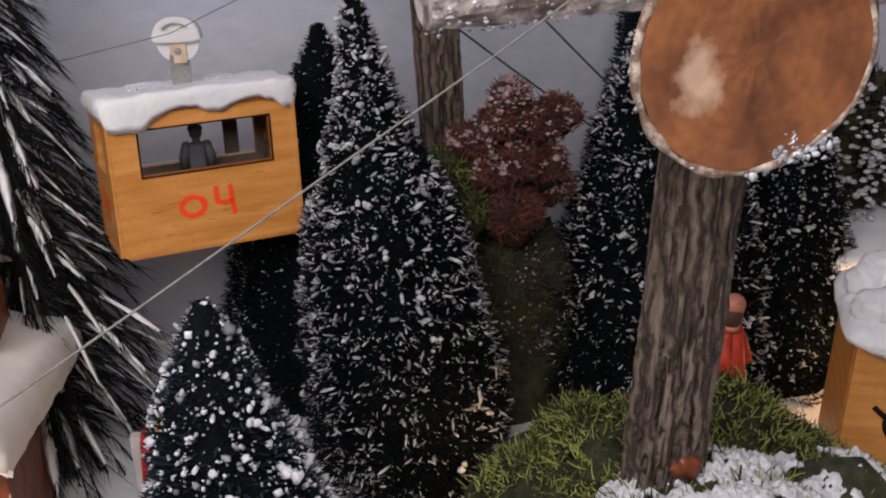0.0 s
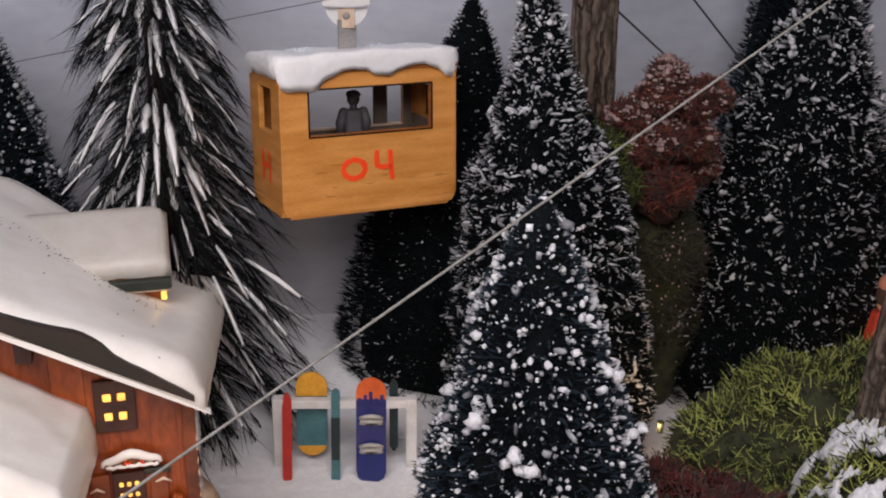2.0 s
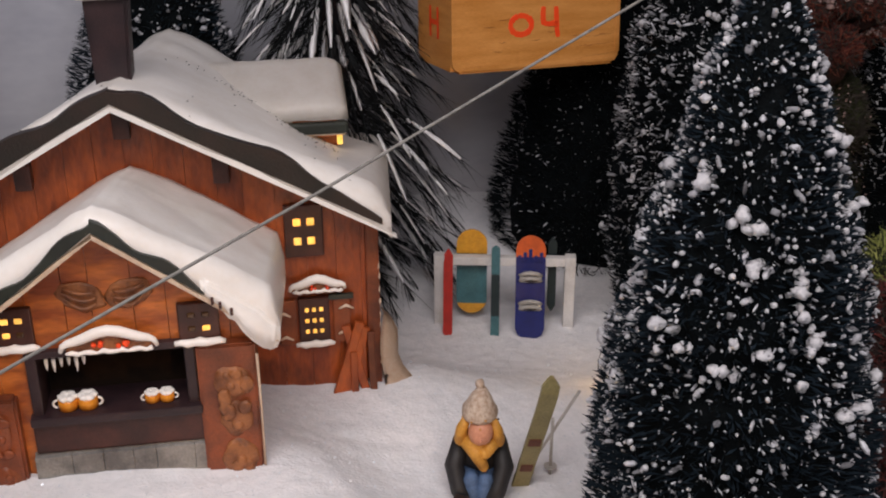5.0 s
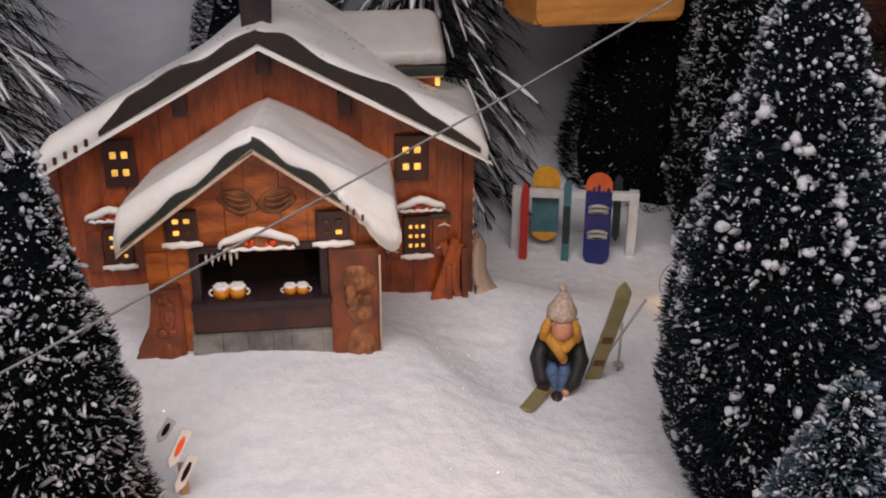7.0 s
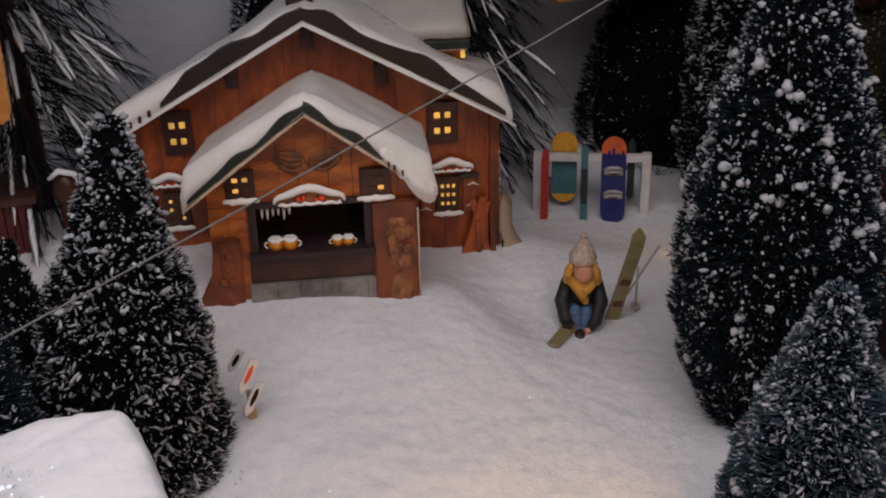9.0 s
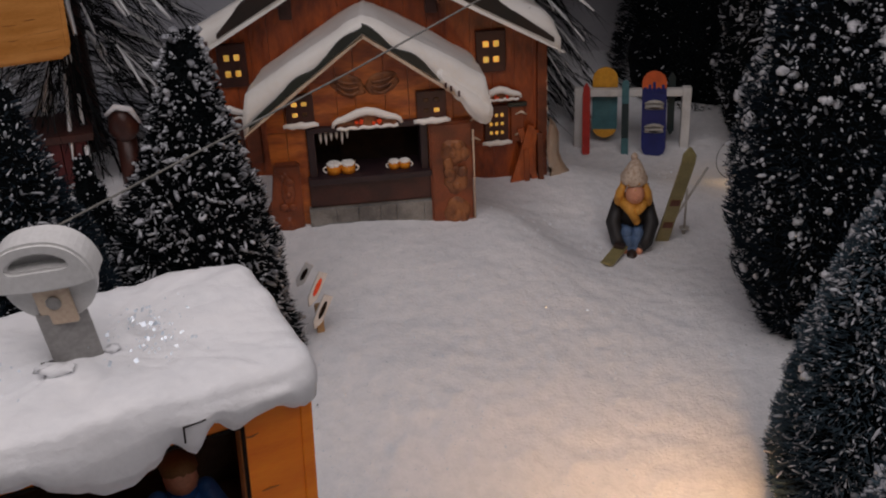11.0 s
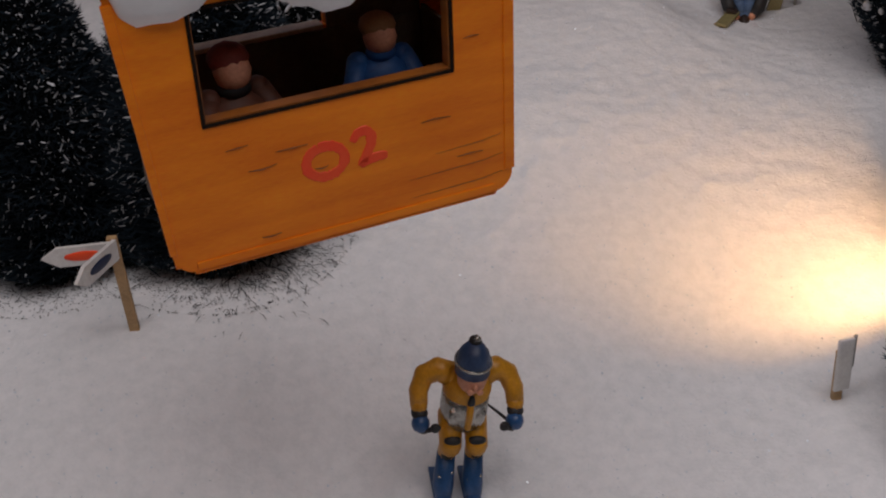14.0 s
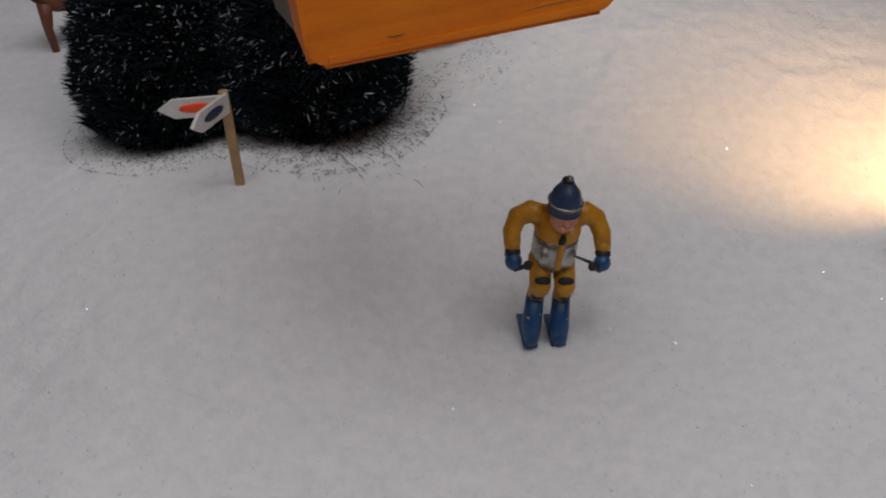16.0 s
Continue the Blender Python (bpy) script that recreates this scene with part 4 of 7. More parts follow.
    # rough relief carved on the buttresses
    for spots, mat in ((((0.0255, 0.0585, 0.0074, 0.0078), (0.0258, 0.0425, 0.0062, 0.0082), (0.0262, 0.0245, 0.0072, 0.0092)), CARVED),
                       (((-0.0605, 0.044, 0.0036, 0.011), (-0.0612, 0.0215, 0.0058, 0.0085)), HOUSE_MID)):
        for cx, cz, rx, rz in spots:
            bm = bmesh.new()
            ball(bm, (cx, Y - 0.0044, cz), (rx * 0.95, 0.0016, rz * 0.95), sub=3, rough=0.22)
            for _ in range(5):
                r = rng.uniform(0.0012, 0.0028)
                ball(bm, (cx + rng.uniform(-0.7, 0.7) * rx, Y - 0.0058, cz + rng.uniform(-0.8, 0.8) * rz), (r, 0.0008, r * rng.uniform(0.7, 1.5)), sub=2, rough=0.3)
            part("carved_relief", bm, mat, house, smooth=True)
    bm = bmesh.new()
    limb(bm, [(0.0352, Y - 0.0048, 0.07), (0.0354, Y - 0.0048, 0.045), (0.0352, Y - 0.0048, 0.02)], [0.0006, 0.0004, 0.0005], sides=6)
    part("cream_edge", bm, CREAM, house, smooth=True)
    # stones of the footing
    slab("footing", (-0.0505, 0.0165, Y - 0.0015, Y + 0.018, -0.01, 0.0322), STONE, house)
    for z0, z1 in ((0.008, 0.0318),):
        x = -0.0505
        while x < 0.0155:
            w = min(rng.uniform(0.008, 0.015), 0.0165 - x)
            slab("footing_stone", (x + 0.00005, x + w - 0.00005, Y - 0.0032 - rng.uniform(0, 0.0005), Y + 0.001, z0 + rng.uniform(0, 0.0003), z1 - rng.uniform(0, 0.0004)), STONE, house, bevel=0.0003)
            x += w
    ht2 = roof(BX, BH, BE, BS, Y - 0.012, 0.004, 0.0165, 0.003, 0.055, 0.21, "bay_roof_snow", 0.03, 0.0068)
    fascia(BX, BH, ht2, Y - 0.0135, ((-1, (0.0, 1.0)), (1, (0.0, 0.62))), 0.0012, 0.0052, 5.0, GREEN_TRIM, "bay_fascia")
    fascia(BX, BH, ht2, Y - 0.013, ((-1, (0.0, 1.05)), (1, (0.0, 1.05))), -0.0016, 0.0026, 6.0, CREAM, "bay_trim")
    # rounded lobe of snow hanging over the end of the eave
    low = ((0.6, -0.0002), (0.66, 0.0012), (0.71, 0.0008), (0.75, 0.0034), (0.79, 0.003), (0.83, 0.0058), (0.89, 0.0078), (0.95, 0.0082), (1.0, 0.007), (1.04, 0.0042), (1.065, 0.0))
    bm = bmesh.new()
    under = [(BX + BH * k, ht2(BX + BH * min(k, 1.05)) - d) for k, d in low]
    over = [(BX + BH * k, ht2(BX + BH * min(k, 1.05)) + 0.0075 * (1 if k < 1 else 0.75)) for k, d in low]
    front, back = [[bm.verts.new((x, Y + dy, z)) for x, z in under] + [bm.verts.new((x, Y + dy, z)) for x, z in over[::-1]] for dy in (-0.0142, 0.004)]
    m = len(front)
    for i in range(len(low) - 1):
        bm.faces.new((front[i], front[i + 1], front[m - 2 - i], front[m - 1 - i]))
        bm.faces.new((back[i + 1], back[i], back[m - 1 - i], back[m - 2 - i]))
    for i in range(m):
        bm.faces.new((front[(i + 1) % m], front[i], back[i], back[(i + 1) % m]))
    bmesh.ops.recalc_face_normals(bm, faces=bm.faces[:])
    bmesh.ops.bevel(bm, geom=[e for e in bm.edges if e.calc_face_angle(0) > 0.8], offset=0.0016, segments=3, affect="EDGES")
    part("snow_lobe", bm, GLAZE_SNOW, house, "drooping snow", smooth=True)
    for k in (0.655, 0.7, 0.765):
        x = BX + BH * k
        slab("icicle_gap", (x, x + 0.0011, Y - 0.0147, Y - 0.011, ht2(x) - 0.0008, ht2(x) + 0.0022), HOUSE_DARK, house, bevel=0.0003)
    bm = bmesh.new()
    prism(bm, [(BX - BH - 0.002, BE - 0.004), (BX, bt(BX) - 0.0015), (BX + BH + 0.002, BE - 0.004), (BX + BH + 0.002, BE - 0.002), (BX, bt(BX)), (BX - BH - 0.002, BE - 0.002)], Y - 0.01, Y + 0.008)
    part("bay_roof_boards", bm, CREAM, house)

    # two pairs of beer mugs on the counter
    for gx in (-0.0325, -0.0025):
        mugs = thing("beer_mugs", "pair of amber beer mugs with white foam on the hatch counter", "mug", Matrix.Translation((gx, 0.01 + Y + 0.002, HZ0)) @ Matrix.Scale(1.0 if gx < -0.01 else 0.76, 4), "mugs in the hatch")
        for k, ox in enumerate((-0.0036, 0.0036)):
            bm = bmesh.new()
            limb(bm, [(ox, 0, 0.0001), (ox, 0, 0.0045)], [0.0038, 0.0036], sides=14)
            glass = part("mug", bm, BEER, mugs, smooth=True)
            bm = bmesh.new()
            for q in range(6):
                ball(bm, (ox + 0.0021 * math.cos(q * 1.05), 0.0021 * math.sin(q * 1.05), 0.0049), (0.0018, 0.0018, 0.0012), sub=2, rough=0.3)
            part("foam", bm, GLAZE_SNOW, glass, "white foam", smooth=True)
            bm = bmesh.new()
            limb(bm, [(ox + (2 * k - 1) * (0.0034 + 0.002 * math.sin(a)), -0.0005, 0.0023 + 0.0017 * math.cos(a)) for a in np.linspace(0.2, 2.9, 7)], 0.0005, sides=6)
            part("handle", bm, GLAZE_SNOW, glass, "white handle", smooth=True)


chalet()


def roof_crumbs():
    """Dark crumbs and shed needles lying on the roof snow, most of them in the valley beside the dormer."""
    from mathutils.bvhtree import BVHTree
    snow = next(o for o in bpy.data.objects["chalet"].children if o.name.startswith("roof_snow"))
    shift = bpy.data.objects["chalet"].matrix_world.translation
    tree = BVHTree.FromPolygons([v.co + shift for v in snow.data.vertices], [tuple(q.vertices) for q in snow.data.polygons])
    rng = np.random.default_rng(61)
    verts, faces = [], []
    for k in range(85):
        t = rng.random()
        if k < 60:
            x, y = 0.012 + 0.066 * t + rng.normal(0, 0.003), 0.1 - 0.02 * t + rng.normal(0, 0.004)
        else:
            x, y = rng.uniform(-0.1, 0.095), rng.uniform(-0.005, 0.1)
        hit = tree.ray_cast(Vector((x, y, 0.5)), Vector((0, 0, -1)))[0]
        if hit is None:
            continue
        u = Vector((*rng.normal(size=2), 0)).normalized()
        v = Vector((-u.y, u.x, 0))
        a, c = rng.uniform(0.0003, 0.0009), rng.uniform(0.0002, 0.0004)
        n = len(verts)
        hit = hit + Vector((0, 0, 0.0002))
        verts += [hit - u * a, hit - v * c, hit + u * a, hit + v * c, hit + Vector((0, 0, 0.0004))]
        faces += [(n, n + 1, n + 4), (n + 1, n + 2, n + 4), (n + 2, n + 3, n + 4), (n + 3, n, n + 4)]
    tagged(raw_object("roof_litter", verts, faces, GREY_MOSS, kind="stuff"), "dark crumbs lying on the roof snow", "litter")


roof_crumbs()


# ---- gondolas ----
def lettering(text, height, mat, parent, m, name="painted_number", shear=0.0, extrude=0.00003):
    curve = bpy.data.curves.new(name, "FONT")
    curve.body, curve.size, curve.extrude, curve.shear, curve.offset, curve.space_character = text, height, extrude, shear, height * 0.012, 1.12
    curve.align_x, curve.align_y = "CENTER", "CENTER"
    tmp = bpy.data.objects.new(name, curve)
    scene.collection.objects.link(tmp)
    me = bpy.data.meshes.new_from_object(tmp.evaluated_get(bpy.context.evaluated_depsgraph_get()))
    bpy.data.objects.remove(tmp)
    bpy.data.curves.remove(curve)
    me.materials.clear()
    me.materials.append(mat)
    ob = new(name, me)
    ob.parent, ob.matrix_local = parent, m
    return ob


STROKES = {  # centre lines of the painted signs, in a box two units high
    "0": [[(0.98 * math.cos(a), 0.86 * math.sin(a)) for a in np.linspace(1.9, 1.9 + 2 * math.pi, 25)]],
    "2": [[(-0.62, 0.42), (-0.38, 0.78), (0.02, 0.88), (0.3, 0.62), (0.28, 0.15), (0.02, -0.35), (-0.3, -0.86)], [(-0.34, -0.8), (0.15, -0.62), (0.6, -0.56), (1.02, -0.6)]],
    "3": [[(-0.6, 0.7), (0.0, 0.9), (0.5, 0.5), (0.0, 0.05), (0.6, -0.4), (0.0, -0.9), (-0.6, -0.7)]],
    "4": [[(-0.62, 0.98), (-0.66, 0.5), (-0.62, -0.05), (-0.1, -0.16), (0.62, -0.1)], [(0.5, 0.95), (0.56, 0.2), (0.62, -0.5), (0.72, -1.02)]],
}


def painted(sign, at, size, mat, parent, width=0.0011, seed=1):
    """One sign painted by hand: flat strokes of uneven width lying on the panel. size: half its width and half its height."""
    bm = bmesh.new()
    for line in STROKES[sign]:
        fine = []
        for (x0, z0), (x1, z1) in zip(line, line[1:]):
            fine += [(x0 + (x1 - x0) * k / 4, z0 + (z1 - z0) * k / 4) for k in range(4)]
        fine.append(line[-1])
        pts = [Vector((at[0] + size[0] * x, 0, at[1] + size[1] * z)) for x, z in fine]
        rows = []
        for i, p in enumerate(pts):
            d = (pts[min(i + 1, len(pts) - 1)] - pts[max(i - 1, 0)]).normalized()
            side = Vector((-d.z, 0, d.x))
            w = width * (1 + 0.3 * noise.noise(Vector((i * 0.4, seed, 0)))) * (0.72 if i in (0, len(pts) - 1) else 1)
            rows.append([bm.verts.new(p + side * w * k + Vector((0, -0.00014 if abs(k) < 1 else 0.0001, 0))) for k in (-1, -0.8, 0.8, 1)])
        for p, q in zip(rows, rows[1:]):
            for k in range(3):
                bm.faces.new((p[k], p[k + 1], q[k + 1], q[k]))
    bmesh.ops.recalc_face_normals(bm, faces=bm.faces[:])
    return part("painted_number", bm, mat, parent, "hand-painted red number")


def panel(bm, W, H, hole, y0, y1, bevel=0.0):
    """An upright board with a rectangular hole (u0, u1, v0, v1)."""
    u0, u1, v0, v1 = hole
    for s in ((0, u0, 0, H), (u1, W, 0, H), (u0, u1, 0, v0), (u0, u1, v1, H)):
        box(bm, s[0], s[1], y0, y1, s[2], s[3])
    bmesh.ops.remove_doubles(bm, verts=bm.verts[:], dist=1e-6)


def snow_cap(W, D, z, thick, drips, seed, over=0.003, pillow=1.0, front=0.0):
    """Snow over a box roof: domed top, bulging rim and an uneven hanging edge. drips: hanging lengths along the front edge."""
    bm = bmesh.new()
    n = 240
    rim = []
    for i in range(n):
        t = 4 * i / n
        k, f = int(t), (t - int(t)) * 2 - 1
        u, v = ((f, -1), (1, f), (-f, 1), (-1, -f))[k]
        r = (abs(u) ** 9 + abs(v) ** 9) ** (1 / 9)
        rim.append((u / r, v / r))
    cx, cy = W / 2, D / 2

    def hang(u, v):
        if v < -0.85:
            k = (u + 1) / 2 * (len(drips) - 1)
            i = min(int(k), len(drips) - 2)
            t = k - i
            t = t * t * (3 - 2 * t)
            return drips[i] * (1 - t) + drips[i + 1] * t
        return 0.006 + 0.004 * wobble(u * 4 + seed, v * 4, 1)

    def lump(u, v, f):
        p = Vector((u * f * cx, v * f * cy, seed * 0.1))
        crease = abs(noise.noise(p * 95)) - 0.25
        return 0.0016 * noise.noise(p * 55) + 0.0009 * noise.noise(p * 150) - 0.0012 * max(0.0, -crease) * 2 + 0.0004 * noise.noise(p * 420)

    rings = []
    for f, dz in ((0.1, 0.0), (0.22, 0.0), (0.34, 0.0), (0.46, 0.0), (0.57, 0.0), (0.67, -0.0001), (0.76, -0.0002), (0.84, -0.0004), (0.9, -0.0008), (0.95, -0.0015), (0.98, -0.0026), (1.0, -0.0045)):
        rings.append([(cx + u * (cx + over) * f, cy + v * (cy + over) * f, z + thick + dz * pillow + lump(u, v, f) + front * (0.35 - 0.65 * v * f)) for u, v in rim])
    for f, share in ((1.02, 0.2), (1.025, 0.42), (1.005, 0.75), (0.975, 1.0), (0.94, 0.9)):
        f = 1 + (f - 1) * (0.4 + 0.6 * pillow)
        rings.append([(cx + u * (cx + over) * f + 0.0009 * lump(u * 1.3, v, share) / 0.0016, cy + v * (cy + over) * f + 0.0008 * lump(u, v * 1.3, share) / 0.0016,
                       z + thick - 0.0045 * pillow + front * (0.35 - 0.65 * v) * (1 - share) - share * (hang(u, v) + thick * 0.4) + 0.0004 * wobble(u * 12 + seed, v * 12, 6)) for u, v in rim])
    rings.append([(cx + u * (cx - 0.001), cy + v * (cy - 0.001), z - 0.0005) for u, v in rim])
    rows = [[bm.verts.new(p) for p in ring] for ring in rings]
    for a, b in zip(rows, rows[1:]):
        for i in range(n):
            j = (i + 1) % n
            bm.faces.new((a[i], b[i], b[j], a[j]))
    bm.faces.new(rows[0][::1])
    bm.faces.new(rows[-1][::-1])
    bmesh.ops.recalc_face_normals(bm, faces=bm.faces[:])
    return bm


def gondola(label, m, W, H, D, hole, number, num_at, num_size, drips, seed, side_mark=True, hook_x=0.5, ring_size=1.0, ring_up=0.0, wood=None, back_low=-0.011, mullion=True, lean=0.0, flare=0.0, rear=None, pillow=1.0, front=0.0, cap_thick=0.0065):
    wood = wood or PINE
    g = thing("gondola", label, "gondola", m, "cable car gondolas")
    T = 0.003
    bm = bmesh.new()
    u0, u1, v0, v1 = hole
    rear = rear or u1 - (u1 - u0) * 0.25  # where the rear opening ends
    R = 0.005
    arc = lambda cx, a0: [(cx + R * math.cos(a), R + R * math.sin(a)) for a in np.linspace(a0, a0 + math.pi / 2, 7)]
    prism(bm, arc(R, math.pi) + [(u0, 0), (u0, H), (0, H)], 0, T)
    prism(bm, [(u1, 0)] + arc(W - R, -math.pi / 2) + [(W, H), (u1, H)], 0, T)
    for z0, z1 in ((0, v0), (v1, H)):
        box(bm, u0, u1, 0, T, z0, z1)
    bmesh.ops.remove_doubles(bm, verts=bm.verts[:], dist=1e-6)
    bmesh.ops.recalc_face_normals(bm, faces=bm.faces[:])
    part("front_panel", bm, wood, g)
    bm = bmesh.new()
    panel(bm, W, H, (u0 * 0.7, rear, v0 + back_low, v1 + 0.001), D - T, D)
    part("back_panel", bm, wood, g)
    for x0, x1 in ((0.0, T), (W - T, W)):
        bm = bmesh.new()
        panel(bm, D - 2 * T, H, (0.012, D - 2 * T - 0.012, v0 + 0.001, v1), -x1, -x0)
        bmesh.ops.transform(bm, matrix=pose(0, T, 0, 0, 0, 90), verts=bm.verts[:])
        part("side_panel", bm, wood, g)
    slab("floor_panel", (0.004, W - 0.004, 0.0005, D - 0.0005, -0.0012, 0.0), wood, g, bevel=0.0005)
    slab("base_strip", (0.0048, W - 0.0048, -0.00035, 0.0, 0.0003, 0.0024), wood, g, bevel=0.0002)
    # linings added, and mullion and bench coloured dark, for the shade inside the box
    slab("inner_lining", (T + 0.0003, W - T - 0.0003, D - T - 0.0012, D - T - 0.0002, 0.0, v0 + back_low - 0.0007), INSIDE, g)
    slab("back_rail", (u0 * 0.72, rear - 0.001, D - T - 0.001, D + 0.0004, v0 + back_low - 0.0006, v0 + back_low + 0.0006), CREAM, g, "pale wooden rail", bevel=0.0003)
    if mullion:
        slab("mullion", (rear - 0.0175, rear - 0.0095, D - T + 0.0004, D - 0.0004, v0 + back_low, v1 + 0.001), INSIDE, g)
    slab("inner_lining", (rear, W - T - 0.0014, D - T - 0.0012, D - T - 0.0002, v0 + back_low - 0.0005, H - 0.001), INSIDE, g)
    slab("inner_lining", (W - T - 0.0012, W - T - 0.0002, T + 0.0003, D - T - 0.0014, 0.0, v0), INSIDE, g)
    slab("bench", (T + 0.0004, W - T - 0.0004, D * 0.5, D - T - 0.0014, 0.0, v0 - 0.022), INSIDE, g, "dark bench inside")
    slab("roof_panel", (-0.001, W + 0.001, -0.001, D + 0.001, H, H + 0.002), PINE_DARK, g, bevel=0.0004)
    slab("sill", (u0, u1, 0.0003, T + 0.0006, v0, v0 + 0.0006), PINE_DARK, g)
    for x0, x1 in ((u0, u0 + 0.0005), (u1 - 0.0005, u1)):
        slab("jamb", (x0, x1, 0.0003, T + 0.0006, v0 + 0.0006, v1), PINE_DARK, g)
    # marker line round the window
    for s in ((u0 - 0.0005, u1 + 0.0005, v0 - 0.0005, v0 + 0.0002), (u0 - 0.0005, u1 + 0.0005, v1 - 0.0002, v1 + 0.0006), (u0 - 0.0006, u0 + 0.0002, v0, v1), (u1 - 0.0002, u1 + 0.0006, v0, v1)):
        slab("marker_line", (s[0], s[1], -0.0003, 0.0002, s[2], s[3]), BLACK, g)
    rng = random.Random(seed)
    # short dark strokes drawn as wood grain, darker edges
    for _ in range(20):
        x, z = rng.uniform(0.004, W - 0.012), rng.uniform(0.003, H - 0.006)
        if not (u0 - 0.004 < x < u1 and v0 - 0.004 < z < v1 + 0.003):
            ln = rng.uniform(0.003, 0.008)
            if u0 - ln < x < u1 and v0 < z < v1:
                continue
            bm = bmesh.new()
            limb(bm, [(x, -0.00005, z), (x + ln * 0.5, -0.00015, z + rng.uniform(-0.0003, 0.0004)), (x + ln, -0.00005, z + rng.uniform(-0.0003, 0.0003))], [0.00008, 0.0002, 0.00008], sides=5)
            part("drawn_grain", bm, PINE_DARK, g)
    for k in range(3):
        z = 0.0045 + 0.0048 * k + rng.uniform(-0.0006, 0.0006)
        bm = bmesh.new()
        limb(bm, [(W - rng.uniform(0.012, 0.028), -0.00003, z), (W - 0.008, -0.00012, z + 0.0005), (W - 0.0028, -0.00006, z + 0.0012)], [0.00004, 0.00009, 0.00004], sides=5)
        part("drawn_grain", bm, PINE_DARK, g)
    for x0, x1 in ((-0.0004, 0.0012), (W - 0.0022, W + 0.0005)):
        slab("edge_batten", (x0, x1, -0.0004, 0.0009, 0.0055, H - 0.002), wood, g, bevel=0.0003)
    for sign, (nx, nz, hw, hh) in zip(number, num_at):
        painted(sign, (nx, nz), (hw, hh), RED_PAINT, g, num_size, seed + nx * 90)
    if side_mark:
        lettering("H", 0.0235, RED_PAINT, g, pose(-0.0004, D * 0.5, num_at[0][1], 90, 0, -90), "side_letter")
    cap = part("roof_snow", snow_cap(W, D, H + 0.0015, cap_thick, drips, seed, pillow=pillow, front=front), CLAY_SNOW, g, "white modelled snow with a dripping edge", smooth=True)
    # glitter on the cap
    verts, faces = [], []
    for _ in range(300):
        x, y = rng.choice((0.2, 0.68)) * W + rng.gauss(0, W * 0.055), (0.42 + rng.gauss(0, 0.13)) * D
        a = Vector((rng.gauss(0, 1), rng.gauss(0, 1), rng.gauss(0, 0.6))).normalized()
        b = a.orthogonal().normalized()
        k = 0.00022 * rng.lognormvariate(0, 0.45)
        n = len(verts)
        verts += [Vector((x, y, H + 0.0033 + cap_thick)) + k * (p * a + q * b) for p, q in ((-1, -1), (1, -1), (1, 1), (-1, 1))]
        faces.append((n, n + 1, n + 2, n + 3))
    raw_object("roof_glitter", verts, faces, GLITTER, g, "silver glitter", "stuff")
    # corner of dark wood bared in the hanging edge
    if flare:
        bm = bmesh.new()
        limb(bm, [(W * 0.665, -0.0041, H - 0.0028), (W * 0.665, -0.0042, H + 0.0012), (W * 0.72, -0.0042, H + 0.0016)], [0.0002, 0.00028, 0.0002], sides=6)
        part("bared_edge", bm, BLACK, cap, "dark bared edge")
    # hanger: strap and a white plastic ring with a slot
    hx, hy, hz = W * hook_x, D * 0.45, H + 0.004
    bm = bmesh.new()
    for dx, dy, r in ((-0.0062, -0.0035, 0.0016), (-0.0042, -0.0042, 0.0013), (-0.0078, -0.0016, 0.0012), (0.0062, -0.001, 0.0011), (0.0012, 0.0032, 0.0012)):
        ball(bm, (hx + dx, hy + dy, H + 0.0082), (r * 1.7, r, r * 0.8), sub=2, rough=0.9)
    part("torn_crust", bm, CLAY_SNOW, cap, "broken lumps of the modelled snow", smooth=True)
    # black block put in for the shade of a hole torn in the snow
    slab("torn_gap", (hx - 0.0085, hx - 0.0052, hy - 0.0014, hy + 0.0006, H + 0.006, H + 0.0083), BLACK, cap, "black block for the shade in a torn gap", bevel=0.0004)
    strap = slab("hanger_strap", (hx - 0.005, hx + 0.005, hy - 0.001, hy + 0.001, hz - 0.001, hz + 0.0165 + ring_up), GREY_TAPE, g, "grey strap", bevel=0.0004)
    bm = bmesh.new()
    n = 40
    zc = hz + 0.0245 + ring_up
    outer = []
    for i in range(n):
        a = 2 * math.pi * i / n
        s = math.sin(a)
        outer.append((hx + 0.0125 * math.copysign(abs(math.cos(a)) ** 0.8, math.cos(a)), zc + (0.0115 * s if s > 0 else 0.0018 * s)))
    inner = []
    for i in range(n):
        a = 2 * math.pi * i / n
        inner.append((hx + 0.0068 * math.cos(a), zc + 0.0052 + 0.0019 * math.sin(a) + 0.0012 * (1 - math.cos(a) ** 2)))
    rows = [[bm.verts.new((x, y, z)) for x, z in ring] for ring, y in ((outer, hy - 0.0045), (inner, hy - 0.0045), (inner, hy + 0.0045), (outer, hy + 0.0045))]
    for a, b in zip(rows, rows[1:] + rows[:1]):
        for i in range(n):
            j = (i + 1) % n
            bm.faces.new((a[i], a[j], b[j], b[i]))
    bmesh.ops.recalc_face_normals(bm, faces=bm.faces[:])
    bmesh.ops.transform(bm, matrix=Matrix.Translation((hx, hy, 0)) @ pose(0, 0, 0, 0, 0, -24) @ Matrix.Translation((0, 0, zc)) @ Matrix.Scale(ring_size, 4) @ Matrix.Translation((-hx, -hy, -zc)), verts=bm.verts[:])
    bmesh.ops.bevel(bm, geom=[e for e in bm.edges if not e.is_boundary and e.calc_face_angle(0) > 0.9], offset=0.0006, segments=2, affect="EDGES")
    ring = part("hanger_cap", bm, WHITE_PLASTIC, g, "white plastic cap with a slot")
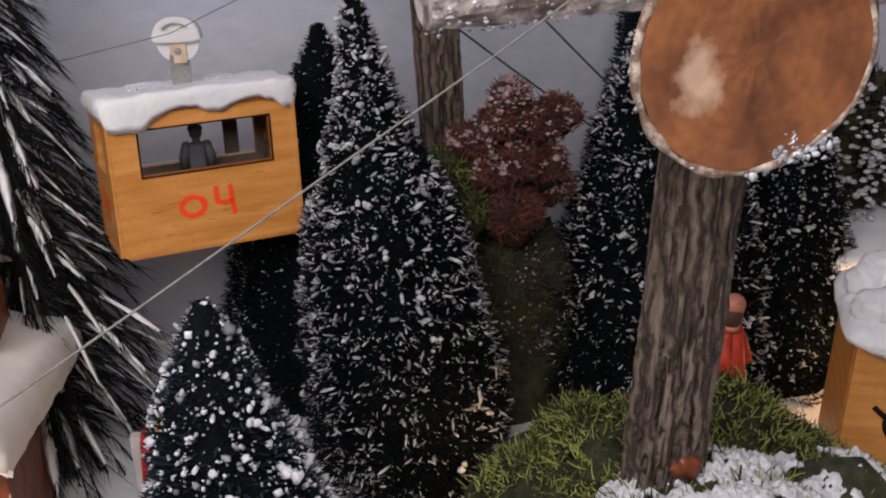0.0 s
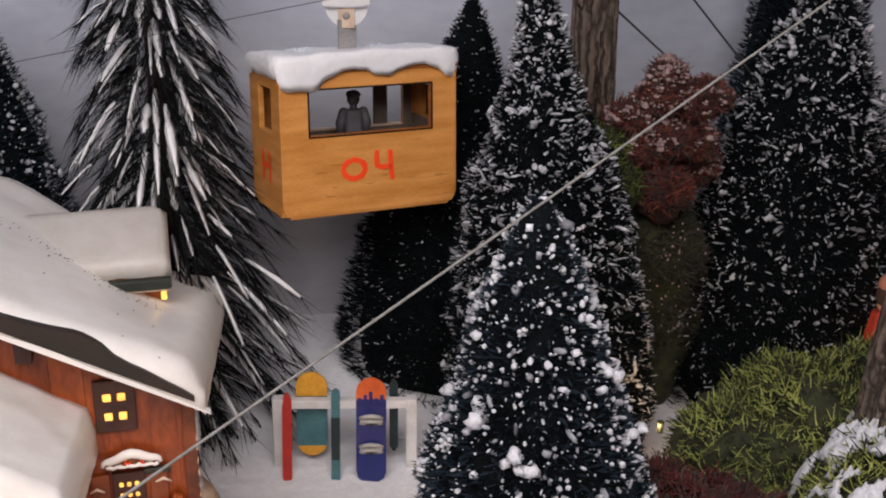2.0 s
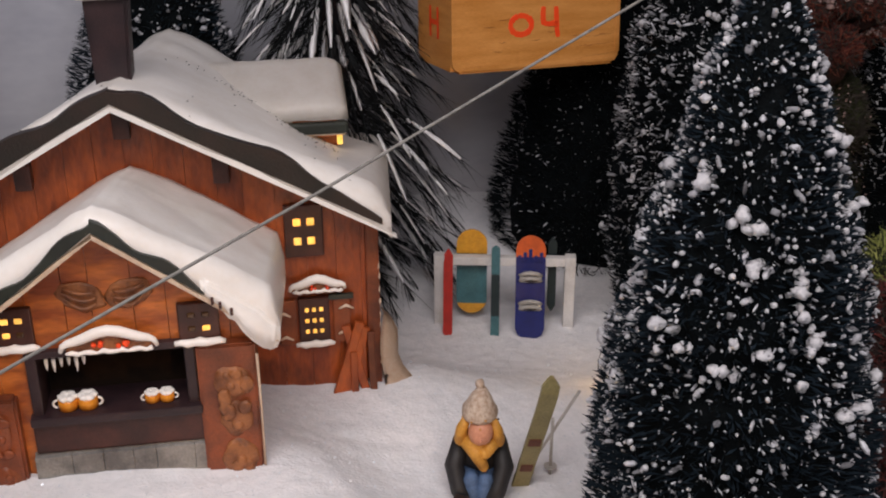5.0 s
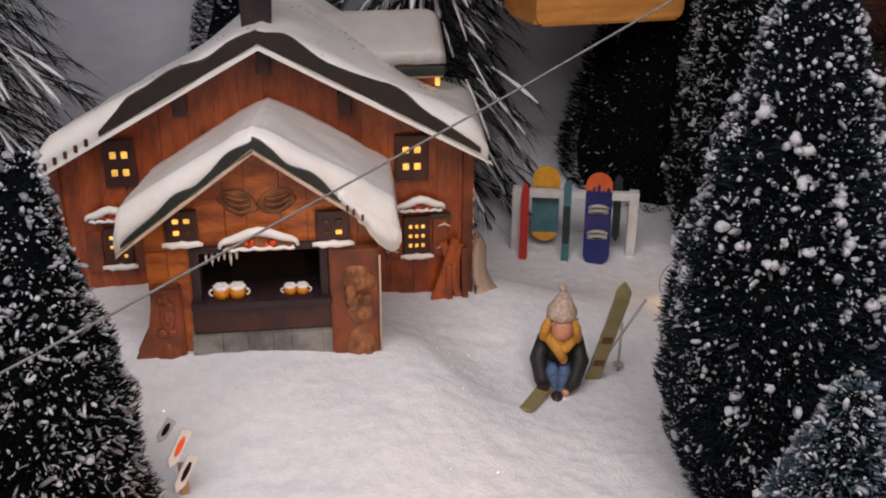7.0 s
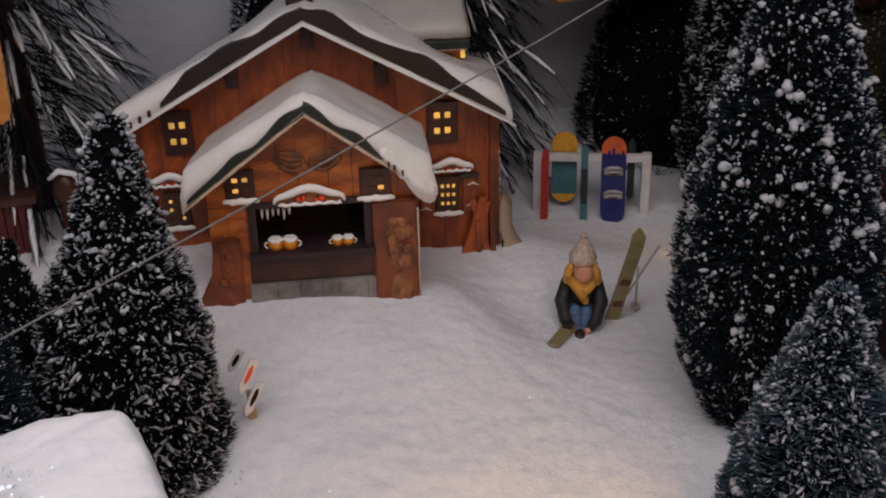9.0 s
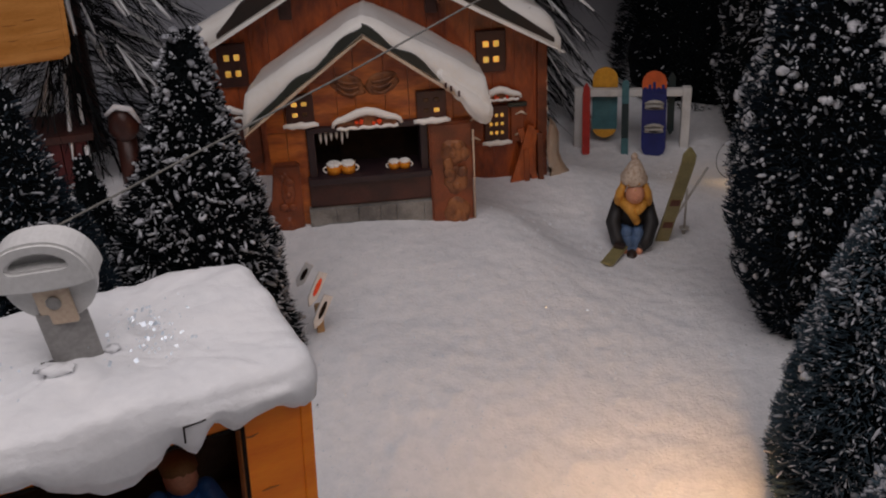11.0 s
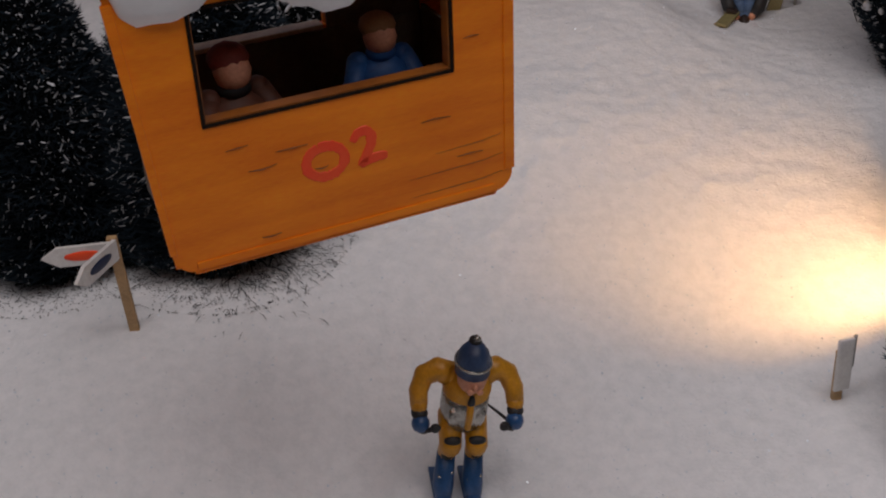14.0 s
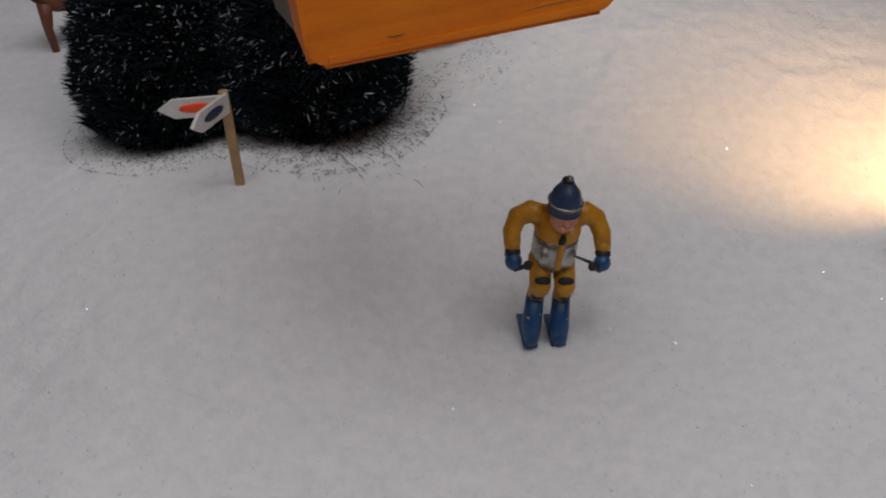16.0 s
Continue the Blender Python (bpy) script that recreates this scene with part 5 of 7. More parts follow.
    turn = Matrix.Translation((hx, hy, zc)) @ pose(0, 0, 0, 0, 0, -24) @ Matrix.Scale(ring_size, 4)
    bm = bmesh.new()
    limb(bm, [(0, 0.0, 0), (0, 0.0022, 0)], [0.0112, 0.0112], sides=36)
    bmesh.ops.transform(bm, matrix=turn @ Matrix.Translation((0, -0.0005, -0.001)), verts=bm.verts[:])
    disc = part("hanger_disc", bm, WHITE_PLASTIC, g, "round white disc")
    bm = bmesh.new()
    box(bm, -0.0042, 0.0042, -0.0022, -0.0008, -0.0125, -0.0012, 0.0004)
    bmesh.ops.transform(bm, matrix=turn, verts=bm.verts[:])
    tongue = part("tongue", bm, CREAM, g, "pale wooden tongue")
    bm = bmesh.new()
    ball(bm, (0, -0.0024, -0.0062), (0.0019, 0.0008, 0.0019))
    bmesh.ops.transform(bm, matrix=turn, verts=bm.verts[:])
    part("rivet", bm, GREY_TAPE, tongue, smooth=True)
    # the box widens towards its top on one side and narrows to the rear
    if flare:
        for ob in g.children:
            if ob.type == "MESH" and ob.name.split(".")[0] in ("front_panel", "back_panel", "side_panel", "floor_panel", "base_strip", "edge_batten", "roof_panel", "drawn_grain"):
                for v in ob.data.vertices:
                    k = max(0.0, 1 - v.co.x / u0)
                    v.co.x += k * flare * (1.35 * v.co.y / D - v.co.z / H)
    tip = Matrix.Translation((hx, hy, hz)) @ pose(0, 0, 0, 0, lean, 0) @ Matrix.Translation((-hx, -hy, -hz))
    for ob in (strap, ring, disc, tongue):
        ob.matrix_local = tip
    return g


gondola("orange wooden gondola numbered 02 with dripping snow on its roof", pose(-0.1279, -0.4441, 0.0954, 1.24, 1.62, 20.0), 0.0839, 0.066, 0.046,
        (0.0112, 0.0686, 0.0345, 0.0598), "02", ((0.0368, 0.0194, 0.0047, 0.0044), (0.0466, 0.0204, 0.005, 0.0051)), 0.0013,
        (0.0092, 0.0085, 0.0083, 0.0072, 0.0043, 0.0049, 0.0047, 0.0082, 0.0102, 0.0122, 0.0119, 0.0092, 0.0042, 0.0087, 0.0017, 0.0059, 0.0037, 0.0032, 0.0057, 0.0079), 2, ring_size=0.86, ring_up=0.0, wood=PINE_RED, back_low=-0.001, mullion=False, lean=-9, side_mark=False, flare=0.0048, cap_thick=0.0069)
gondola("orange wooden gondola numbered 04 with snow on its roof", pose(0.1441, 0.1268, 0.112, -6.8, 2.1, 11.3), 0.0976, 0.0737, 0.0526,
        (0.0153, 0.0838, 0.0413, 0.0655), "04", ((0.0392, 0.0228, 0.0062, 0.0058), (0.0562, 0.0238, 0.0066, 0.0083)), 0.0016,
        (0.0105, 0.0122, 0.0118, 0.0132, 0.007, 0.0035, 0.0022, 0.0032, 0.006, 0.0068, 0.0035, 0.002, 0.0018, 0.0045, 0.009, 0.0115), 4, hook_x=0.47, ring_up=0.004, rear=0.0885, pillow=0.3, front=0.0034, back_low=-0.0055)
gondola("orange wooden gondola hanging beside the chalet", pose(-0.2585, -0.028, 0.102, 0, 2, 18), 0.093, 0.07, 0.05,
        (0.014, 0.079, 0.039, 0.064), "03", ((0.04, 0.022, 0.005, 0.0045), (0.051, 0.023, 0.0045, 0.005)), 0.0011, (0.006, 0.008, 0.004, 0.007, 0.009, 0.004, 0.006), 7, side_mark=False)


def station_box():
    """A wooden box with snow on top, standing beyond the moss, with part of a black drawn sign."""
    b = thing("wooden_cabin", "pale wooden cabin with black brush strokes and snow on top", "cabin", pose(0.464, -0.03, 0.0145, 0, 3, -25) @ Matrix.Scale(0.88, 4))
    bm = bmesh.new()
    panel(bm, 0.1, 0.1, (0.032, 0.085, 0.068, 0.09), 0, 0.004)
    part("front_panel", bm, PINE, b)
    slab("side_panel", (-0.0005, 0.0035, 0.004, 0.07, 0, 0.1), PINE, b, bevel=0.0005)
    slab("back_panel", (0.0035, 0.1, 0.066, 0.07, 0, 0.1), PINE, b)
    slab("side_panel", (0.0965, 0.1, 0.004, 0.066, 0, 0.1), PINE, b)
    slab("base_strip", (-0.001, 0.101, -0.002, 0.0, 0.0, 0.008), PINE_DARK, b, bevel=0.0006)
    bm = bmesh.new()
    limb(bm, [(0.014, -0.0002, 0.058), (0.02, -0.0003, 0.053), (0.027, -0.0003, 0.049)], 0.0016, sides=6)
    part("brush_stroke", bm, BLACK, b)
    bm = bmesh.new()
    limb(bm, [(0.03 + 0.009 * math.cos(a), -0.0003, 0.05 + 0.011 * math.sin(a)) for a in np.linspace(1.6, 6.6, 16)], 0.0016, sides=6)
    part("brush_stroke", bm, BLACK, b)
    heap = snow_cap(0.106, 0.074, 0.0985, 0.006, (0.004, 0.008, 0.004, 0.009, 0.005, 0.007), 9)
    bmesh.ops.transform(heap, matrix=Matrix.Translation((-0.003, -0.002, 0)), verts=heap.verts[:])
    rng = random.Random(4)
    for k in range(20):
        ball(heap, (0.008 + 0.0085 * (k // 2), 0.02 + 0.028 * (k % 2) + rng.uniform(-0.006, 0.006), 0.107 + rng.uniform(0, 0.01)), (0.012, 0.012, 0.009), sub=3, rough=0.35)
    part("roof_snow", heap, CLAY_SNOW, b, "heap of white snow", smooth=True)


station_box()


# ---- pylons, cables ----
def trunk_mesh(pts, radii, seed, sides=28, rows=70, ridge=0.09):
    bm = bmesh.new()
    ring = []
    pts = [Vector(p) for p in pts]
    for i in range(rows + 1):
        t = i / rows * (len(pts) - 1)
        k = min(int(t), len(pts) - 2)
        c = pts[k].lerp(pts[k + 1], t - k)
        d = (pts[k + 1] - pts[k]).normalized()
        u = d.cross(Vector((0.3, 1, 0.2))).normalized()
        v = d.cross(u)
        r = radii[k] + (radii[k + 1] - radii[k]) * (t - k)
        row = []
        for j in range(sides):
            a = 2 * math.pi * j / sides
            g = noise.noise(Vector((math.cos(a) * 6.5, math.sin(a) * 6.5, i * 0.075 * 110 / rows + seed))) + 0.35 * noise.noise(Vector((math.cos(a) * 15, math.sin(a) * 15, i * 0.2 + seed)))
            g2 = noise.noise(Vector((math.cos(a) * 1.3, math.sin(a) * 1.3, i * 0.05 + seed)))
            rr = r * (1 + ridge * (1 - 2.4 * abs(g)) + 0.08 * g2)
            row.append(bm.verts.new(c + rr * (math.cos(a) * u + math.sin(a) * v)))
        ring.append(row)
    for a, b in zip(ring, ring[1:]):
        for j in range(sides):
            bm.faces.new((a[j], a[(j + 1) % sides], b[(j + 1) % sides], b[j]))
    bm.faces.new(ring[0][::-1]), bm.faces.new(ring[-1])
    bmesh.ops.recalc_face_normals(bm, faces=bm.faces[:])
    return bm


def snow_lumps(along, n, r, seed, spread):
    rng = np.random.default_rng(seed)
    bm = bmesh.new()
    for _ in range(n):
        p = Vector(along[0]).lerp(Vector(along[1]), rng.random()) + Vector(rng.normal(0, 1, 3)) * spread
        ball(bm, p, (r * rng.uniform(0.6, 1.4), r * rng.uniform(0.6, 1.4), r * rng.uniform(0.4, 0.8)), sub=1, rough=0.7)
    return bm


PALE_RIM = material("pale_rim", (0.5, 0.42, 0.34), (0.16, 0.1, 0.07), 0.8, scale=260, bump=0.6, depth=0.001, contrast=(0.42, 0.6))


SNOWY_BARK = material("snowy_bark", (0.55, 0.5, 0.48), (0.13, 0.1, 0.09), 0.85, scale=130, fine=500, bump=0.7, depth=0.002, contrast=(0.38, 0.6))


def pylon():
    p = thing("lift_pylon", "pylon of rough bark branches carrying a sawn log", "pylon", Matrix.Translation((0.321, -0.15, 0.05)))
    at = Matrix.Translation((-0.321, 0.15, -0.05))

    def put(bm):
        bmesh.ops.transform(bm, matrix=at, verts=bm.verts[:])
        return bm

    part("post", put(trunk_mesh([(0.3235, -0.135, 0.05), (0.3295, -0.135, 0.15), (0.3385, -0.136, 0.3)], [0.0136, 0.0126, 0.012], 1.0, 110, 150, 0.12)), BARK, p, "upright bark-covered branch")
    bm = bmesh.new()
    ball(bm, (0.3305, -0.1478, 0.1362), (0.0052, 0.0034, 0.0046), sub=3, rough=0.5)
    part("knot", put(bm), HOUSE_MID, p, "reddish knot at the foot", smooth=True)
    way = [Vector((0.243, -0.168, 0.3055)), Vector((0.3, -0.166, 0.308)), Vector((0.44, -0.165, 0.299))]
    part("cross_branch", put(trunk_mesh(way, [0.0095, 0.012, 0.013], 2.0, 40, 80)), SNOWY_BARK, p, "snowy branch lying across")
    rng = np.random.default_rng(3)
    bm = bmesh.new()
    for _ in range(1300):
        t, a = rng.random() * 2, rng.normal(1.9, 1.3)
        c = way[int(t)].lerp(way[int(t) + 1], t - int(t)) if t < 2 else way[2]
        if noise.noise(c * 90 + Vector((a, 0, 0))) < -0.25:
            continue
        r, s = 0.0115 + 0.001 * t, rng.uniform(0.0002, 0.0007)
        ball(bm, c + Vector((0, r * math.cos(a), r * math.sin(a))), (s * rng.uniform(0.8, 1.8), s * 0.6, s * rng.uniform(0.5, 1.0)), sub=1, rough=1.0)
    part("branch_snow", put(bm), FLECK, p, "crust of snow", smooth=True)["kind"] = "stuff"
    # sawn log, its cut face towards the valley
    bm = bmesh.new()
    n = 64
    c = Vector((0.2994, -0.23, 0.301))
    shape = [(1 + 0.05 * noise.noise(Vector((math.cos(a) * 1.2, math.sin(a) * 1.2, 4))) + 0.02 * noise.noise(Vector((math.cos(a) * 5, math.sin(a) * 5, 9)))) for a in (2 * math.pi * i / n for i in range(n))]
    rows = []
    for y, k in ((0.0, 0.97), (0.0016, 1.0), (0.012, 1.01), (0.024, 0.99), (0.036, 0.9)):
        rows.append([bm.verts.new(c + Vector((0.66 * y + 0.0264 * k * s * math.cos(2 * math.pi * i / n), y, 0.0265 * k * s * math.sin(2 * math.pi * i / n)))) for i, s in enumerate(shape)])
    for a, b in zip(rows, rows[1:]):
        for i in range(n):
            bm.faces.new((a[i], b[i], b[(i + 1) % n], a[(i + 1) % n]))
    bm.faces.new(rows[-1])
    log = part("sawn_log", put(bm), BARK, p, "short sawn log")
    bm = bmesh.new()
    rings = []
    for f in (1.0, 0.85, 0.7, 0.55, 0.4, 0.25, 0.1):
        rings.append([bm.verts.new(c + Vector((0.0264 * 0.97 * f * s * math.cos(2 * math.pi * i / n), -0.0003 + 0.0005 * wobble(f * 9, i * 0.4), 0.0265 * 0.97 * f * s * math.sin(2 * math.pi * i / n)))) for i, s in enumerate(shape)])
    for a, b in zip(rings, rings[1:]):
        for i in range(n):
            bm.faces.new((a[i], a[(i + 1) % n], b[(i + 1) % n], b[i]))
    bm.faces.new(rings[-1])
    bmesh.ops.recalc_face_normals(bm, faces=bm.faces[:])
    part("cut_face", put(bm), log_end(), log, "rust-brown sawn end with a pale worn patch", smooth=True)
    bm = bmesh.new()
    rng = np.random.default_rng(8)
    edge = [c + Vector((0.0263 * s * math.cos(2 * math.pi * i / n), 0.0006, 0.0264 * s * math.sin(2 * math.pi * i / n))) for i, s in enumerate(shape)]
    limb(bm, edge + edge[:1], [0.0011 + 0.0006 * noise.noise(Vector((i * 0.35, 2, 1))) for i in range(n)] + [0.0011], sides=8, cap=False)
    part("pale_rim", put(bm), PALE_RIM, log, "pale inner bark at the rim", smooth=True)
    bm = bmesh.new()
    for i in range(46):
        a = rng.uniform(2.6, 5.9)
        ball(bm, c + Vector((0.0267 * math.cos(a), rng.uniform(-0.0005, 0.003), 0.0268 * math.sin(a))), (0.0006 * rng.uniform(0.3, 1.4), 0.0004, 0.0006 * rng.uniform(0.3, 1.4)), sub=1, rough=1.0)
    for i in range(60):
        ball(bm, c + Vector((0.011 + rng.normal(0, 0.004), -0.0001, -0.0222 + rng.normal(0, 0.0018))), (0.0012 * rng.uniform(0.3, 1.2), 0.0004, 0.0012 * rng.uniform(0.3, 1.0)), sub=1, rough=1.0)
    part("rim_snow", put(bm), FLECK, log, "pale crust of snow", smooth=True)["kind"] = "stuff"


def log_end():
    """Rust-brown end grain with rings and cracks, a pale patch where it is worn."""
    m = material("log_end", (0.28, 0.105, 0.035), (0.11, 0.036, 0.015), 0.5, scale=75, fine=420, bump=0.4, depth=0.0008, contrast=(0.33, 0.68))
    n, link = m.node_tree.nodes, m.node_tree.links.new
    b = n["Principled BSDF"]
    old = b.inputs["Base Color"].links[0].from_socket
    co, mp = n.new("ShaderNodeTexCoord"), n.new("ShaderNodeMapping")
    link(co.outputs["Object"], mp.inputs["Vector"])
    mp.inputs["Location"].default_value = (0.0216, 0.08, -0.251)
    wave = n.new("ShaderNodeTexWave")
    wave.wave_type, wave.rings_direction = "RINGS", "Y"
    wave.inputs["Scale"].default_value, wave.inputs["Distortion"].default_value, wave.inputs["Detail"].default_value = 95, 3.0, 3
    wave.inputs["Detail Scale"].default_value = 60
    link(mp.outputs[0], wave.inputs["Vector"])
    one = n.new("ShaderNodeMixRGB")
    one.blend_type, one.inputs[0].default_value = "MULTIPLY", 0.1
    link(old, one.inputs[1]), link(wave.outputs[0], one.inputs[2])
    # worn patch
    mp2, patch, nz, add, ramp = n.new("ShaderNodeMapping"), n.new("ShaderNodeVectorMath"), n.new("ShaderNodeTexNoise"), n.new("ShaderNodeMath"), n.new("ShaderNodeValToRGB")
    link(co.outputs["Object"], mp2.inputs["Vector"])
    mp2.inputs["Location"].default_value = (0.0346 * 150, 0, -0.2465 * 105)
    mp2.inputs["Scale"].default_value = (150, 0.0, 105)
    patch.operation = "LENGTH"
    link(mp2.outputs[0], patch.inputs[0])
    nz.inputs["Scale"].default_value, nz.inputs["Detail"].default_value = 190, 5
    link(co.outputs["Object"], nz.inputs["Vector"])
    add.operation = "MULTIPLY_ADD"
    link(nz.outputs[0], add.inputs[0])
    add.inputs[1].default_value = 1.6
    link(patch.outputs["Value"], add.inputs[2])
    ramp.color_ramp.elements[0].position, ramp.color_ramp.elements[0].color = 0.72, (0.7, 0.7, 0.7, 1)
    ramp.color_ramp.elements[1].position, ramp.color_ramp.elements[1].color = 1.0, (0, 0, 0, 1)
    half = n.new("ShaderNodeMath")
    half.operation, half.inputs[1].default_value = "MULTIPLY", 0.58
    link(add.outputs[0], half.inputs[0]), link(half.outputs[0], ramp.inputs[0])
    two = n.new("ShaderNodeMixRGB")
    two.inputs[2].default_value = (0.55, 0.4, 0.28, 1)
    link(ramp.outputs[0], two.inputs[0]), link(one.outputs[0], two.inputs[1]), link(two.outputs[0], b.inputs["Base Color"])
    return m


pylon()
rear = part("rear_post", trunk_mesh([(0.323, 0.165, -0.04), (0.322, 0.16, 0.15), (0.316, 0.16, 0.34)], [0.013, 0.0118, 0.0112], 6.0, 70, 90, 0.1), BARK)
tagged(rear, "thin upright branch with dark furrowed bark behind the firs", "post")


def rope(name, pts, r, mat, label, sag=0.0):
    bm = bmesh.new()
    fine = []
    for a, b in zip(pts, pts[1:]):
        a, b = Vector(a), Vector(b)
        fine += [a.lerp(b, i / 12) - Vector((0, 0, sag * 4 * (i / 12) * (1 - i / 12))) for i in range(12)]
    fine.append(Vector(pts[-1]))
    limb(bm, fine, r, sides=8)
    tagged(mesh_object(name, bm, mat, smooth=True), label, "cable")


rope("haul_rope", [(0.3, -0.1977, 0.3256), (0.25, -0.2111, 0.3007), (0.15, -0.2494, 0.2583), (0.05, -0.3027, 0.2257), (-0.03, -0.3562, 0.2068), (-0.104, -0.4142, 0.1949)],
     0.00026, CORD, "taut off-white cord carrying the gondolas")
rope("rear_rope", [(-0.4, 0.16, 0.123), (0.182, 0.151, 0.221), (0.318, 0.155, 0.275)], 0.00022, CABLE, "thin dark cable behind the chalet")
rope("slack_cable", [(0.322, 0.162, 0.216), (0.36, 0.165, 0.184), (0.45, 0.17, 0.11)], 0.0006, CABLE, "dark cable hanging from the rear post")
rope("slack_cable", [(0.335, 0.165, 0.262), (0.379, 0.162, 0.21), (0.46, 0.17, 0.125)], 0.0006, CABLE, "dark cable hanging behind the firs")


# ---- ski rack with boards ----
def plain(name, color, rough=0.4, dark=0.75):
    return material(name, color, tuple(c * dark for c in color), rough, scale=120, bump=0.12, depth=0.0004)


RED, TEAL, YELLOW, BLUE, ORANGE, DKGREEN, SILVER, OLIVE = (plain(n, c, r) for n, c, r in (
    ("red_lacquer", (0.5, 0.03, 0.02), 0.4), ("teal_lacquer", (0.06, 0.17, 0.19), 0.45), ("yellow_lacquer", (0.75, 0.36, 0.03), 0.4), ("blue_lacquer", (0.014, 0.022, 0.15), 0.35),
    ("orange_lacquer", (0.72, 0.12, 0.02), 0.4), ("green_lacquer", (0.008, 0.022, 0.024), 0.5), ("silver_paint", (0.5, 0.48, 0.44), 0.3), ("olive_lacquer", (0.29, 0.25, 0.11), 0.5)))
WHITE_WOOD = material("white_painted_wood", (0.72, 0.71, 0.69), (0.55, 0.54, 0.52), 0.6, scale=80, bump=0.3, depth=0.0006)

rack = thing("ski_rack", "white painted wooden ski rack standing in the snow", "rack", pose(0.1722, 0.1175, -0.0258, 0, 0, -11.8))
slab("rail", (-0.039, 0.039, -0.0025, 0.0025, 0.0285, 0.0335), WHITE_WOOD, rack, bevel=0.0006)
for sx in (-1, 1):
    slab("post", (sx * 0.0366 - 0.003, sx * 0.0366 + 0.003, -0.0032, 0.0032, -0.024, 0.0345), WHITE_WOOD, rack, bevel=0.0006)
    slab("rear_leg", (sx * 0.035 - 0.0012, sx * 0.035 + 0.0012, 0.004, 0.0065, -0.024, 0.03), SILVER, rack, bevel=0.0004)


def board(name, label, x, width, length, mats, bands, lean=-17, thick=0.0016, base=-0.0118, yoff=-0.0155, tip=None):
    """A ski or snowboard leaning on the rail: rounded ends, bands of colour along it as parts."""
    m = rack.matrix_world @ pose(x, yoff, base, lean, 0, 0)
    ob = thing(name, label, "snowboard" if "board" in name else "ski", m, "boards on the rack")
    r = width / 2

    def half(z):
        e = min(z, length - z)
        return r * (1 if e >= r else math.sqrt(max(0.02, 1 - ((r - e) / r) ** 2)))

    for k, (z0, z1, mi, nm) in enumerate(bands):
        bm = bmesh.new()
        zs = np.linspace(z0 * length, z1 * length, 14)
        left = [(-half(z), z) for z in zs]
        right = [(half(z), z) for z in zs[::-1]]
        prism(bm, right[::-1] + left[::-1], -thick / 2, thick / 2)
        bmesh.ops.recalc_face_normals(bm, faces=bm.faces[:])
        part(nm, bm, mats[mi], ob)
    return ob


board("ski", "red ski leaning on the white rack", -0.0315, 0.0052, 0.052, (RED,), ((0, 1, 0, "blade"),))
b1 = board("snowboard", "yellow and teal snowboard leaning behind the white rack", -0.0185, 0.0172, 0.05, (YELLOW, TEAL), ((0, 0.12, 0, "tail"), (0.12, 0.72, 1, "deck"), (0.72, 1, 0, "nose")), lean=-6, yoff=0.0012, base=-0.003)
board("ski", "teal and black ski leaning on the white rack", -0.005, 0.0048, 0.054, (TEAL, DKGREEN), ((0, 0.26, 0, "tail"), (0.26, 0.7, 1, "middle"), (0.7, 1, 0, "tip")))
b2 = board("snowboard", "blue snowboard with an orange nose and silver bindings", 0.0145, 0.0165, 0.06, (BLUE, ORANGE), ((0, 0.8, 0, "deck"), (0.8, 1, 1, "nose")))
for z in (0.0205, 0.0365):
    binding = slab("binding", (-0.0062, 0.0062, -0.0022, -0.0008, z - 0.0028, z + 0.0024), SILVER, b2, "silver binding", bevel=0.0009)
    for dz, r in ((0.0024, 0.0011), (-0.0006, 0.0009)):
        bm = bmesh.new()
        limb(bm, [(-0.0064, -0.0016, z + dz - 0.0012), (-0.0036, -0.0034, z + dz), (0, -0.0041, z + dz + 0.0005), (0.0036, -0.0034, z + dz), (0.0064, -0.0016, z + dz - 0.0012)], [r * 0.7, r, r * 1.15, r, r * 0.7], sides=8)
        part("strap", bm, SILVER, binding, "pale strap", smooth=True)
    bm = bmesh.new()
    limb(bm, [(-0.0034, -0.0028, z - 0.0014), (0.0, -0.0032, z - 0.0018), (0.0034, -0.0028, z - 0.0014)], 0.0007, sides=6)
    part("toe_edge", bm, BROWN_TRIM, binding, "dark toe edge", smooth=True)
for k in range(5):
    slab("drip", (-0.0072 + 0.003 * k, -0.0052 + 0.003 * k, -0.0011, -0.0006, 0.0445 + 0.0006 * (k % 2), 0.0488 + 0.0018 * ((k * 7) % 3)), BLUE, b2, bevel=0.0004)
board("ski", "dark green ski leaning behind the white rack", 0.0268, 0.0048, 0.044, (DKGREEN,), ((0, 1, 0, "blade"),), lean=-6, yoff=0.0015, base=-0.001)


# ---- dolls: one plain mesh each ----
SKIN = plain("doll_skin", (0.68, 0.31, 0.19), 0.5, 0.85)
HAT_WHITE = material("knit_hat", (0.62, 0.52, 0.42), (0.42, 0.3, 0.22), 0.8, scale=500, bump=0.5, depth=0.0006)
SCARF = plain("mustard_scarf", (0.68, 0.33, 0.05), 0.6)
BLACK_CLOTH = plain("black_jacket", (0.018, 0.018, 0.02), 0.6)
DENIM = plain("blue_jeans", (0.09, 0.16, 0.3), 0.7)
BOOT = plain("dark_boot", (0.035, 0.022, 0.018), 0.5)
SUIT = plain("yellow_suit", (0.62, 0.28, 0.015), 0.4)
SKI_BLUE = plain("blue_boots", (0.025, 0.09, 0.24), 0.35)
SILVER_VEST = material("silver_vest", (0.5, 0.48, 0.44), (0.3, 0.29, 0.27), 0.22, metal=0.8, scale=200, bump=0.5, depth=0.0008)
